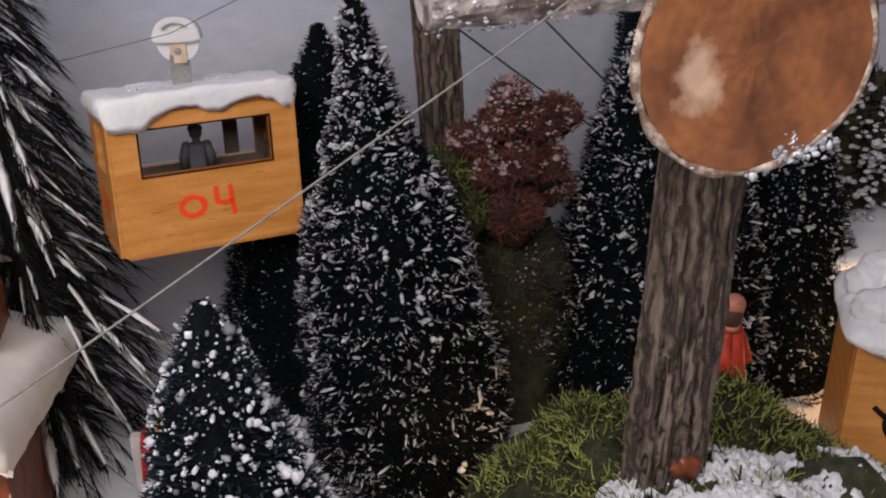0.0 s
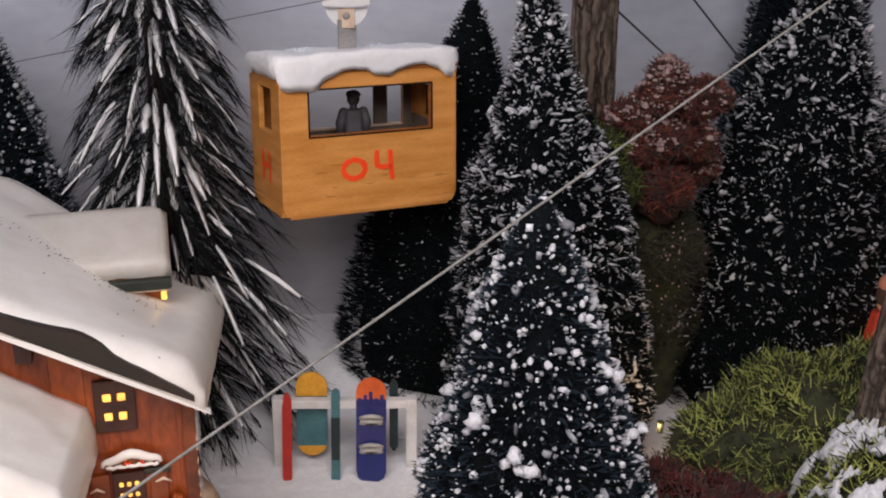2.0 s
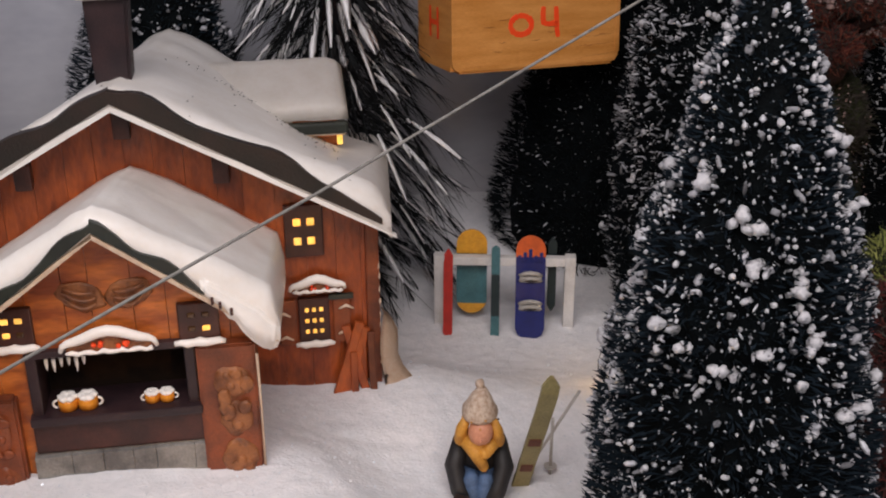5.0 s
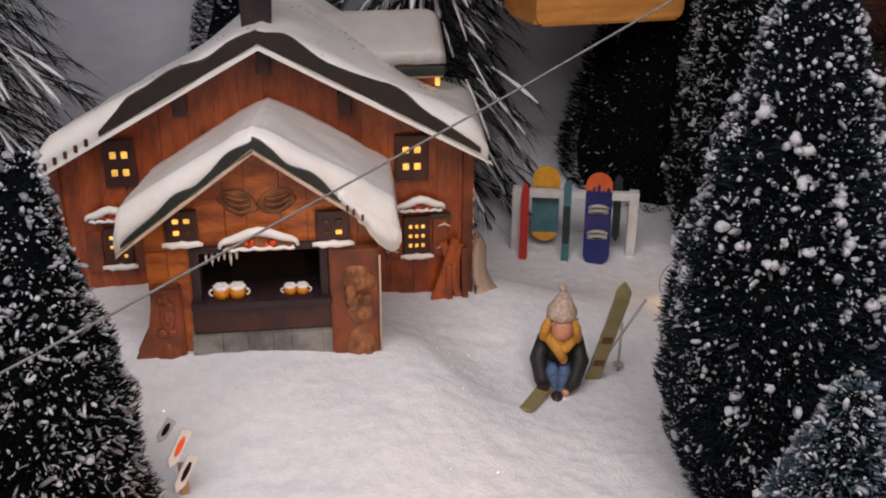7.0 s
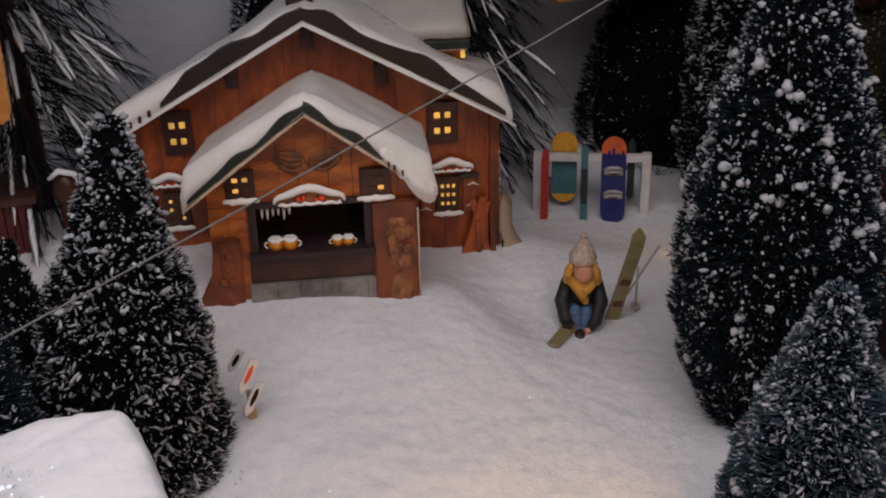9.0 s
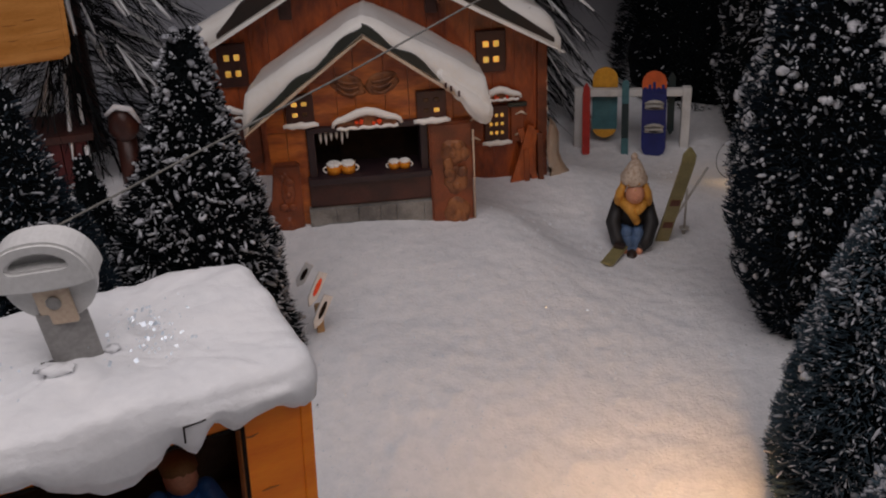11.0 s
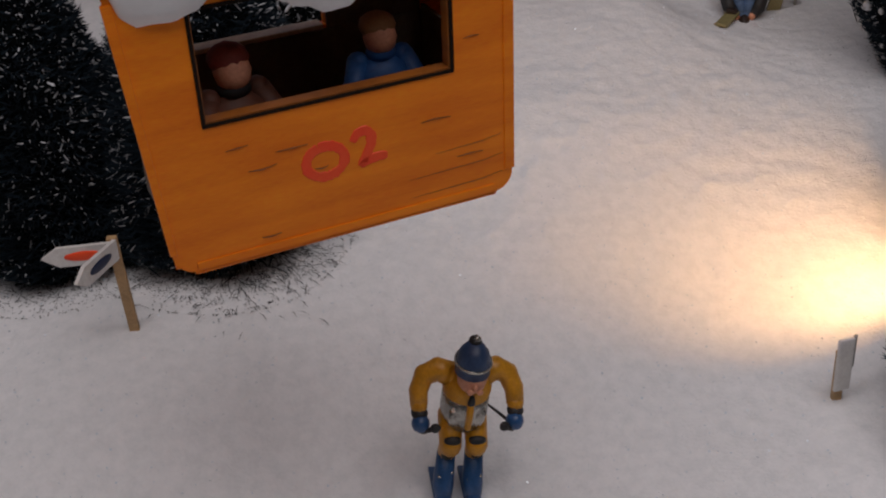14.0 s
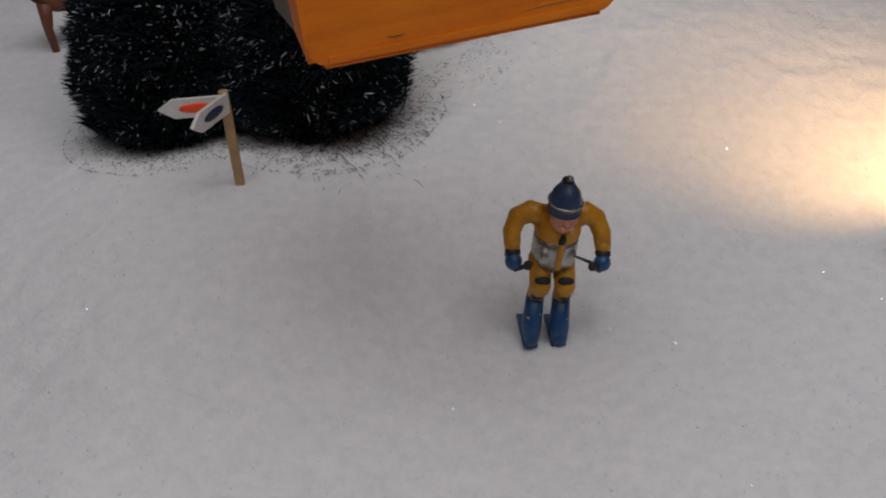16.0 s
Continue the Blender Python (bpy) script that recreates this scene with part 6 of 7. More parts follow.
RED_COAT = plain("red_coat", (0.55, 0.05, 0.02), 0.6)
NAVY = plain("navy_hat", (0.03, 0.06, 0.14), 0.45)
BLUE_COAT = plain("blue_coat", (0.02, 0.1, 0.32), 0.55)
BROWN_COAT = plain("brown_coat", (0.13, 0.045, 0.025), 0.6)
SILHOUETTE_GREY = plain("silhouette_grey", (0.09, 0.09, 0.1), 0.6)
DEER = plain("brown_figure", (0.2, 0.07, 0.035), 0.5)


def doll(name, label, m, mats, build):
    bm = bmesh.new()
    build(bm)
    ob = mesh_object(name, bm, mats, smooth=True)
    ob.matrix_world = m
    return tagged(ob, label, "figurine")


def limb_round(bm, pts, radii, mat=0):
    limb(bm, pts, radii, mat, 12, True)
    for p, r in zip(pts, radii):
        ball(bm, p, r * 0.99, mat=mat)


def sitting(bm):
    ball(bm, (0, 0.004, 0.009), (0.0115, 0.0095, 0.0085), mat=3)  # seat and jeans
    ball(bm, (0, 0.003, 0.0195), (0.0112, 0.0085, 0.0115), mat=2, rough=0.15)
    for s in (-1, 1):
        limb_round(bm, [(s * 0.009, 0.002, 0.025), (s * 0.0125, -0.004, 0.016), (s * 0.0095, -0.0115, 0.009), (s * 0.0055, -0.0145, 0.0062)], [0.0046, 0.005, 0.0044, 0.0034], 2)
        ball(bm, (s * 0.0048, -0.0162, 0.0052), (0.0026, 0.0026, 0.0024), mat=0)
        limb_round(bm, [(s * 0.004, 0.0, 0.008), (s * 0.0036, -0.0105, 0.0132), (s * 0.0018, -0.015, 0.006)], [0.0046, 0.004, 0.003], 3)
    ball(bm, (0.0, -0.019, 0.0034), (0.0036, 0.0066, 0.0034), mat=5)
    # scarf and long fair hair round the face
    ball(bm, (0, -0.002, 0.0288), (0.0102, 0.0082, 0.0048), mat=4, rough=0.25)
    limb_round(bm, [(-0.007, -0.0045, 0.03), (-0.001, -0.0092, 0.0265), (0.0025, -0.0098, 0.0205)], [0.0032, 0.0034, 0.0026], 4)
    limb_round(bm, [(0.0075, -0.0045, 0.03), (0.003, -0.009, 0.027)], [0.0032, 0.003], 4)
    for s in (-1, 1):
        limb_round(bm, [(s * 0.0062, -0.0035, 0.0405), (s * 0.0088, -0.0045, 0.0358), (s * 0.0092, -0.004, 0.0305)], [0.0022, 0.0028, 0.0034], 4)
    ball(bm, (0.0008, -0.0066, 0.0362), (0.0064, 0.0058, 0.006), mat=0)
    ball(bm, (0.0012, -0.0123, 0.0355), (0.0011, 0.0011, 0.0011), mat=0, sub=1)
    # pointed knitted hat with dots
    limb(bm, [(0, -0.0006, 0.0416), (0, -0.0006, 0.0436), (0.0003, -0.0008, 0.0466), (0.0006, 0.0006, 0.0505), (0.0008, 0.0014, 0.0535)], [0.0088, 0.0089, 0.0072, 0.0048, 0.0022], 1, 18)
    ball(bm, (0, 0.0016, 0.055), 0.0024, mat=1, sub=2, rough=0.4)
    for k in range(34):
        t, a = 0.04 + 0.8 * (k / 34), k * 2.4
        r = 0.0094 - 0.0068 * t
        ball(bm, (r * math.cos(a), -0.0028 + 0.0038 * t + r * math.sin(a), 0.0398 + 0.0132 * t), 0.0006, mat=4 if k % 3 else 5, sub=1)


doll("sitting_doll", "sitting doll in black jacket, mustard scarf and knitted bobble hat", pose(0.1222, -0.0685, ground_z(0.1222, -0.0685) - 0.001, 5, 0, -14) @ Matrix.Diagonal((0.82, 0.9, 0.97, 1)), (SKIN, HAT_WHITE, BLACK_CLOTH, DENIM, SCARF, BOOT), sitting)


def ski_blade(bm, length, width, thick=0.0013, curl=0.003, mat=0):
    rows = []
    n = 20
    for i in range(n + 1):
        t = i / n
        e = min(t * length, (1 - t) * length)
        r = width / 2 * (1 if e > width / 2 else math.sqrt(max(0.04, 1 - ((width / 2 - e) / (width / 2)) ** 2)))
        z = curl * max(0.0, (t - 0.86) / 0.14) ** 2
        rows.append([bm.verts.new(p) for p in ((-r, t * length, z), (r, t * length, z), (r, t * length, z + thick), (-r, t * length, z + thick))])
    for a, b in zip(rows, rows[1:]):
        for k in range(4):
            bm.faces.new((a[k], b[k], b[(k + 1) % 4], a[(k + 1) % 4])).material_index = mat
    bm.faces.new(rows[0]), bm.faces.new(rows[-1][::-1])
    bmesh.ops.recalc_face_normals(bm, faces=bm.faces[:])


def loose_ski(label, m, length=0.05, width=0.0068):
    ob = thing("ski", label, "ski", m, "olive skis")
    bm = bmesh.new()
    ski_blade(bm, length, width)
    part("blade", bm, OLIVE, ob)
    for y in (0.24, 0.48):
        slab("binding", (-0.0028, 0.0028, y * length - 0.0018, y * length + 0.0018, 0.0012, 0.0036), BOOT, ob, "dark binding", bevel=0.0006)
        slab("sole_mark", (-0.0026, 0.0026, y * length - 0.002, y * length + 0.002, -0.0006, 0.0002), BROWN_COAT, ob, "brown mark", bevel=0.0003)


loose_ski("olive ski lying in the snow under the doll's boot", Matrix.Translation((0.119, -0.0735, ground_z(0.108, -0.088) + 0.0022)) @ pose(0, 0, 0, 0, 0, 145) @ pose(0, -0.008, 0, 0, 0, 0), 0.044)
loose_ski("olive ski stuck upright and leaning in the snow", Matrix.Translation((0.1392, -0.0675, ground_z(0.1392, -0.0675) - 0.004)) @ pose(0, 0, 0, 17, 7, 0) @ pose(0, 0, 0, 90, 0, 0) @ pose(0, 0, 0, 0, 180, 0), 0.068, 0.0072)
for dx, top in ((0.0, (0.0005, 0.001, 0.028)), (0.0, (0.0125, 0.004, 0.0385))):
    pole = thing("ski_pole", "thin grey ski pole with a round basket", "ski pole", Matrix.Translation((0.1545, -0.0605, ground_z(0.1545, -0.0605) - 0.001)), "ski poles")
    bm = bmesh.new()
    foot = Vector((0.0 if top[0] < 0.01 else -0.012, 0.0, 0.0))
    limb(bm, [foot, Vector(top)], 0.0007, sides=7)
    shaft = part("shaft", bm, SILVER, pole, smooth=True)
    bm = bmesh.new()
    d = (Vector(top) - foot).normalized()
    limb(bm, [foot + d * 0.004, foot + d * 0.0048], 0.0028, sides=12)
    part("basket", bm, SILVER, pole)


def skier(bm):
    for s in (-1, 1):
        box(bm, s * 0.0058 - 0.0029, s * 0.0058 + 0.0029, -0.0125, 0.005, 0.0, 0.0014, 0.0, mat=3)
        limb_round(bm, [(s * 0.0058, -0.0112, 0.0034), (s * 0.0057, -0.008, 0.0062), (s * 0.0053, -0.0045, 0.0178)], [0.0032, 0.0041, 0.0035], 3)
        for k in range(9):
            ball(bm, (s * 0.0056 + 0.0026 * math.sin(k * 2.1 + s), -0.0112 - 0.0006 * math.cos(k) + 0.0004 * k, 0.0032 + 0.0013 * k), (0.0009, 0.0008, 0.0008), mat=4, sub=1, rough=0.5)
        ball(bm, (s * 0.0056, -0.0078, 0.0202), (0.0026, 0.0018, 0.0024), mat=5)
        limb_round(bm, [(s * 0.0052, -0.0045, 0.018), (s * 0.005, -0.0075, 0.0238), (s * 0.0046, 0.0, 0.0305)], [0.0035, 0.0042, 0.0048], 2)
        ball(bm, (s * 0.0047, -0.0086, 0.0268), (0.0034, 0.002, 0.0017), mat=5)
        # arms out from the shoulder, bent down at the elbow
        limb_round(bm, [(s * 0.006, 0.001, 0.0472), (s * 0.011, 0.003, 0.0478), (s * 0.0157, 0.0028, 0.0455), (s * 0.018, -0.0005, 0.0418), (s * 0.018, -0.0045, 0.039)], [0.0043, 0.0041, 0.0039, 0.0036, 0.0032], 2)
        ball(bm, (s * 0.0179, -0.0062, 0.0374), (0.0032, 0.003, 0.002), mat=5)
        ball(bm, (s * 0.0176, -0.0085, 0.035), (0.0034, 0.0034, 0.0032), mat=3)
        limb_round(bm, [(s * 0.0168, -0.0098, 0.0325), (s * 0.0118, -0.0128, 0.0368)], [0.0009, 0.0009], 5)
        ball(bm, (s * 0.0128, -0.0122, 0.036), (0.0019, 0.0013, 0.0019), mat=5)
        limb_round(bm, [(s * 0.0168, -0.0075, 0.033), (s * 0.0145, 0.016, 0.02)], [0.0006, 0.0005], 5)
        ball(bm, (s * 0.0041, -0.006, 0.0355), (0.0036, 0.003, 0.0046), mat=4, rough=0.45)
        ball(bm, (s * 0.0018, -0.0115, 0.0502), (0.0013, 0.001, 0.0012), mat=0, sub=1)
    ball(bm, (0, 0.0005, 0.0338), (0.0086, 0.0068, 0.0055), mat=4, rough=0.3)
    limb(bm, [(0, 0.0, 0.0325), (0, -0.0002, 0.038), (0, 0.0, 0.0445), (0, 0.0008, 0.0505)], [0.0082, 0.0083, 0.0092, 0.006], 2, 20)
    limb(bm, [(0, 0.0002, 0.0305), (0, -0.0002, 0.0345), (0, -0.0002, 0.0385), (0, -0.0001, 0.0418)], [0.0082, 0.0089, 0.0089, 0.0088], 4, 20)
    limb_round(bm, [(0, -0.0088, 0.0425), (0, -0.0094, 0.038), (0, -0.0092, 0.033)], [0.0013, 0.0013, 0.0012], 2)
    ball(bm, (0, -0.0088, 0.0438), (0.0015, 0.0013, 0.0027), mat=5)
    ball(bm, (0, -0.005, 0.0515), (0.0056, 0.0056, 0.0062), mat=0)
    ball(bm, (0, -0.0106, 0.0512), (0.0011, 0.0014, 0.0014), mat=0, sub=1)
    limb(bm, [(0, -0.004, 0.0528), (0, -0.0036, 0.0568), (0, -0.003, 0.0605), (0, -0.0024, 0.0632)], [0.0064, 0.0063, 0.0052, 0.0026], 1, 20)
    limb(bm, [(0.0065 * math.sin(a), -0.0036 - 0.0065 * math.cos(a), 0.0568) for a in np.linspace(0, 2 * math.pi, 24)], 0.0005, 4, 6, False)
    ball(bm, (0, -0.0022, 0.0638), (0.0024, 0.0024, 0.0013), mat=5, sub=2)
    ball(bm, (0.0004, -0.0026, 0.0648), (0.0014, 0.0014, 0.0011), mat=4, sub=2, rough=0.3)


doll("skier_doll", "skiing doll in yellow suit, silver vest and blue knitted hat", pose(-0.0692, -0.3785, ground_z(-0.0692, -0.386) + 0.0012, 5, 9.5, 4) @ Matrix.Diagonal((0.84, 0.93, 0.96, 1)), (SKIN, NAVY, SUIT, SKI_BLUE, SILVER_VEST, BLACK_CLOTH), skier)


def rider(bm):
    ball(bm, (0, 0, 0.006), (0.0105, 0.0075, 0.0095), mat=1, rough=0.15)
    for s in (-1, 1):
        limb_round(bm, [(s * 0.0075, 0, 0.013), (s * 0.0108, -0.003, 0.006), (s * 0.006, -0.0065, 0.001)], [0.0036, 0.0038, 0.003], 1)
    ball(bm, (0, -0.001, 0.0155), (0.005, 0.0045, 0.0032), mat=2)
    ball(bm, (0, -0.0012, 0.0205), (0.0054, 0.0054, 0.006), mat=0)
    ball(bm, (0, 0.0006, 0.0238), (0.006, 0.006, 0.0045), mat=3)


def stiff_rider(bm):
    box(bm, -0.0048, 0.0048, -0.0032, 0.0032, 0.0, 0.0172, 0.0022)
    for s in (-1, 1):
        limb_round(bm, [(s * 0.0055, 0, 0.0155), (s * 0.0072, -0.001, 0.009), (s * 0.0066, -0.003, 0.002)], [0.0026, 0.0028, 0.0022], 0)
    limb(bm, [(0, 0, 0.016), (0, 0, 0.02)], [0.0022, 0.002], 0, 10)
    ball(bm, (0, 0, 0.0225), (0.0036, 0.0036, 0.0042), mat=0)
    ball(bm, (0, 0.0004, 0.0248), (0.0042, 0.004, 0.0026), mat=0, rough=0.2)


G2, G4 = pose(-0.1279, -0.4441, 0.0954, 1.24, 1.62, 20.0), pose(0.1441, 0.1268, 0.112, -6.8, 2.1, 11.3)
CAP_RED = plain("red_cap", (0.2, 0.025, 0.015), 0.7)
HAIR = plain("fair_hair", (0.32, 0.16, 0.06), 0.7)
doll("gondola_doll", "doll in a blue coat sitting in the gondola", G2 @ pose(0.0575, 0.0155, 0.0245, 0, 0, 0) @ Matrix.Scale(0.74, 4), (SKIN, BLUE_COAT, BLUE_COAT, HAIR), rider)
doll("gondola_doll", "doll in a brown coat and red cap sitting in the gondola", G2 @ pose(0.0215, 0.0135, 0.0235, 0, 0, 10) @ Matrix.Scale(0.8, 4), (SKIN, BROWN_COAT, BLACK_CLOTH, CAP_RED), rider)
# grey from head to foot: its dark silhouette is put into the colour
doll("gondola_doll", "doll sitting in the gondola, its dark silhouette put in as grey", G4 @ pose(0.0508, 0.03, 0.0325, 0, 0, 170), (SILHOUETTE_GREY,), stiff_rider)


def standing(bm):
    for s in (-1, 1):
        limb_round(bm, [(s * 0.004, 0, 0.0), (s * 0.004, 0, 0.02)], [0.0036, 0.0036], 2)
    limb(bm, [(0, 0, 0.014), (0, 0, 0.028), (0, 0, 0.043)], [0.0105, 0.0092, 0.0068], 1, 14)
    for s in (-1, 1):
        limb_round(bm, [(s * 0.007, 0, 0.042), (s * 0.012, -0.002, 0.032), (s * 0.0095, -0.007, 0.025)], [0.0042, 0.004, 0.003], 1)
    ball(bm, (0, 0, 0.0465), (0.0055, 0.005, 0.003), mat=3)
    ball(bm, (0, 0, 0.053), (0.0065, 0.0065, 0.0075), mat=4)
    ball(bm, (0.002, 0, 0.0585), (0.0072, 0.0066, 0.0062), mat=3)


doll("standing_doll", "standing doll in a red coat behind the mossy mound", pose(0.437, 0.03, 0.034, 0, 0, 40) @ Matrix.Diagonal((0.88, 0.9, 0.96, 1)), (SKIN, RED_COAT, BLACK_CLOTH, plain("salmon_hat", (0.55, 0.22, 0.14), 0.7), plain("brown_hair", (0.07, 0.03, 0.02), 0.7)), standing)


def animal(bm):
    ball(bm, (0, 0, 0.026), (0.016, 0.0075, 0.0085), rough=0.15)
    for x, y in ((-0.011, -0.004), (-0.011, 0.004), (0.011, -0.004), (0.011, 0.004)):
        limb(bm, [(x, y, 0.025), (x * 1.1, y, 0.012), (x, y, 0.0)], [0.0036, 0.0022, 0.0018])
    limb(bm, [(0.012, 0, 0.028), (0.02, 0, 0.038), (0.026, 0, 0.036)], [0.0048, 0.0042, 0.0026])


doll("animal_figurine", "small brown four-legged figurine in the snow", pose(-0.267, -0.166, 0.0, 0, 0, 200), (DEER,), animal)


# ---- sign posts, spotlight, small things ----
SIGN_WOOD = plain("pale_stick", (0.52, 0.33, 0.16), 0.6)
SIGN_WHITE = plain("sign_white", (0.72, 0.7, 0.68), 0.5, 0.9)
SIGN_BLUE = plain("sign_navy", (0.02, 0.03, 0.08), 0.5)


def arrow(parent, m, bar):
    bm = bmesh.new()
    prism(bm, [(0, -0.0036), (-0.019, -0.0036), (-0.0245, 0.0), (-0.019, 0.0036), (0, 0.0036)][::-1], -0.0007, 0.0007)
    bmesh.ops.recalc_face_normals(bm, faces=bm.faces[:])
    arm = part("arrow_board", bm, SIGN_WHITE, parent, "white pointed board")
    arm.matrix_local = m
    bm = bmesh.new()
    ball(bm, (-0.0105, -0.0007, 0), (0.0068, 0.0004, 0.0019))
    ball(bm, (-0.0105, 0.0007, 0), (0.0068, 0.0004, 0.0019))
    part("painted_bar", bm, bar, arm, smooth=True)


def sign_post(label, x, y, z, arms, height=0.036, turn=0, post=SIGN_WOOD):
    s = thing("sign_post", label, "sign", pose(x, y, z, 0, 0, turn), "ski run signs")
    slab("post", (-0.0017, 0.0017, -0.0012, 0.0012, -0.008, height), post, s, bevel=0.0003)
    for m, bar in arms:
        arrow(s, m, bar)


sign_post("wooden post with white arrow boards, one red-barred, one navy", -0.1727, -0.3235, 0.003,
          ((pose(0.001, -0.002, 0.0315, 0, 1, 2), RED_PAINT), (pose(0.001, -0.0015, 0.032, 0, 4, 68), SIGN_BLUE)))
sign_post("small post with tilted white boards beside the snowy fir", -0.049, -0.165, 0.012,
          ((pose(0.0032, -0.003, 0.0345, 0, -57, 22) @ Matrix.Scale(0.68, 4), RED_PAINT), (pose(0.0045, -0.003, 0.0224, 0, -57, 22) @ Matrix.Scale(0.68, 4), BLACK),
           (pose(-0.0015, 0.003, 0.0365, 0, -60, -18) @ Matrix.Scale(0.55, 4), BLACK)), 0.017, 10)
edge_sign = thing("sign_post", "post with upright white boards near the warm lamp", "sign", pose(0.0655, -0.362, ground_z(0.0655, -0.362), 0, 0, 0), "ski run signs")
slab("post", (-0.0014, 0.0018, -0.001, 0.0014, -0.006, 0.02), SIGN_WOOD, edge_sign, bevel=0.0003)
slab("board", (-0.0032, 0.0026, -0.0036, -0.0022, 0.006, 0.0275), SIGN_WHITE, edge_sign, bevel=0.0006, m=pose(0, 0, 0, 0, 0, 8))
# turned second board, its shaded side put in as grey
slab("board", (0.001, 0.009, -0.0022, -0.001, 0.009, 0.0225), GREY_TAPE, edge_sign, "grey shaded board", bevel=0.0006, m=pose(0, 0, 0, 0, 0, 48))

spot = thing("spot_lamp", "small black spotlight throwing warm light across the snow", "lamp", look((0.1105, -0.3376, 0.017), (0.052, -0.25, -0.034)))
bm = bmesh.new()
limb(bm, [(0, 0, 0.02), (0, 0, 0.006)], [0.006, 0.0085], sides=16, cap=False)
bmesh.ops.solidify(bm, geom=bm.faces[:], thickness=0.0008)
part("housing", bm, BLACK, spot, smooth=True)
bm = bmesh.new()
limb(bm, [(0, 0, 0.02), (0, 0, 0.026)], [0.006, 0.003], sides=12)
part("socket", bm, BLACK, spot)

bm = bmesh.new()
ball(bm, (0.016, -0.082, 0.0165), (0.0075, 0.0032, 0.0016), rough=0.5)
tagged(mesh_object("grey_stone", bm, GREY_TAPE, smooth=True), "flat grey scrap lying in the snow", "stone")
bm = bmesh.new()
limb(bm, [(0.205 + 0.011 * math.cos(a), 0.005, 0.002 + 0.013 * math.sin(a)) for a in np.linspace(-0.6, 4.4, 24)], 0.00022, sides=6)
tagged(mesh_object("wire_loop", bm, CABLE, smooth=True), "thin wire loop sticking out of the snow", "wire")
for x, y, z in ((0.214, 0.022, -0.004), (0.31, 0.02, 0.03), (0.55, 0.07, 0.02)):
    bulb = thing("fairy_bulb", "tiny warm fairy light bulb", "lamp", Matrix.Translation((x + 0.006, y + 0.004, z)), "fairy lights")
    bm = bmesh.new()
    limb(bm, [(0, 0, -0.006), (0, 0, 0)], [0.0016, 0.002], sides=8)
    part("socket", bm, GREEN_TRIM, bulb)

shed = thing("red_shed", "dark red shed with snow on its roof beside the chalet", "shed", pose(-0.2, 0.03, -0.02, 0, 0, 8))
for i in range(6):
    slab("plank", (-0.022 + 0.0075 * i, -0.015 + 0.0075 * i, -0.001 - 0.0004 * (i % 2), 0.03, 0, 0.058), plain("dark_red_wood", (0.11, 0.014, 0.014), 0.6) if i == 0 else bpy.data.materials["dark_red_wood"], shed, bevel=0.0005)
slab("roof", (-0.026, 0.027, -0.005, 0.034, 0.058, 0.063), HOUSE_DARK, shed, bevel=0.001)
bm = bmesh.new()
ball(bm, (0.045, -0.004, 0.066), (0.009, 0.009, 0.011), rough=0.3)
part("round_post_top", bm, HOUSE_DARK, shed, smooth=True)
bm = bmesh.new()
limb(bm, [(0.045, -0.004, -0.002), (0.045, -0.004, 0.06)], 0.006, sides=10)
part("round_post", bm, HOUSE_DARK, shed, smooth=True)
bm = bmesh.new()
limb(bm, [(0.036, -0.009, 0.074), (0.042, -0.011, 0.079), (0.05, -0.011, 0.0765), (0.0545, -0.009, 0.067)], [0.001, 0.0019, 0.0018, 0.001], sides=7)
part("snow_rim", bm, SNOW, shed, smooth=True)


def lit_house():
    h = thing("small_house", "small lit house with a brown front and glowing window", "house", pose(0.6, 0.11, -0.045, 0, 0, -10))
    slab("wall", (-0.05, 0.05, 0, 0.06, 0, 0.09), HOUSE_PALE, h, bevel=0.002)
    slab("roof", (-0.06, 0.06, -0.01, 0.07, 0.09, 0.1), HOUSE_DARK, h, bevel=0.003)
    slab("roof_snow", (-0.062, 0.062, -0.012, 0.072, 0.1, 0.11), CLAY_SNOW, h, bevel=0.004, smooth=True)
    slab("awning", (-0.052, 0.03, -0.014, 0.0, 0.058, 0.07), HOUSE_DARK, h, bevel=0.002)
    slab("front_board", (-0.046, 0.02, -0.003, 0.0, 0.02, 0.045), CREAM, h, bevel=0.001)
    slab("red_stripe", (-0.046, 0.02, -0.004, -0.002, 0.012, 0.02), RED_PAINT, h, bevel=0.001)
    for i in range(4):
        slab("pane", (-0.045 + 0.007 * i, -0.0395 + 0.007 * i, -0.002, 0.001, 0.046, 0.056), LIT, h, bevel=0.0005)


lit_house()


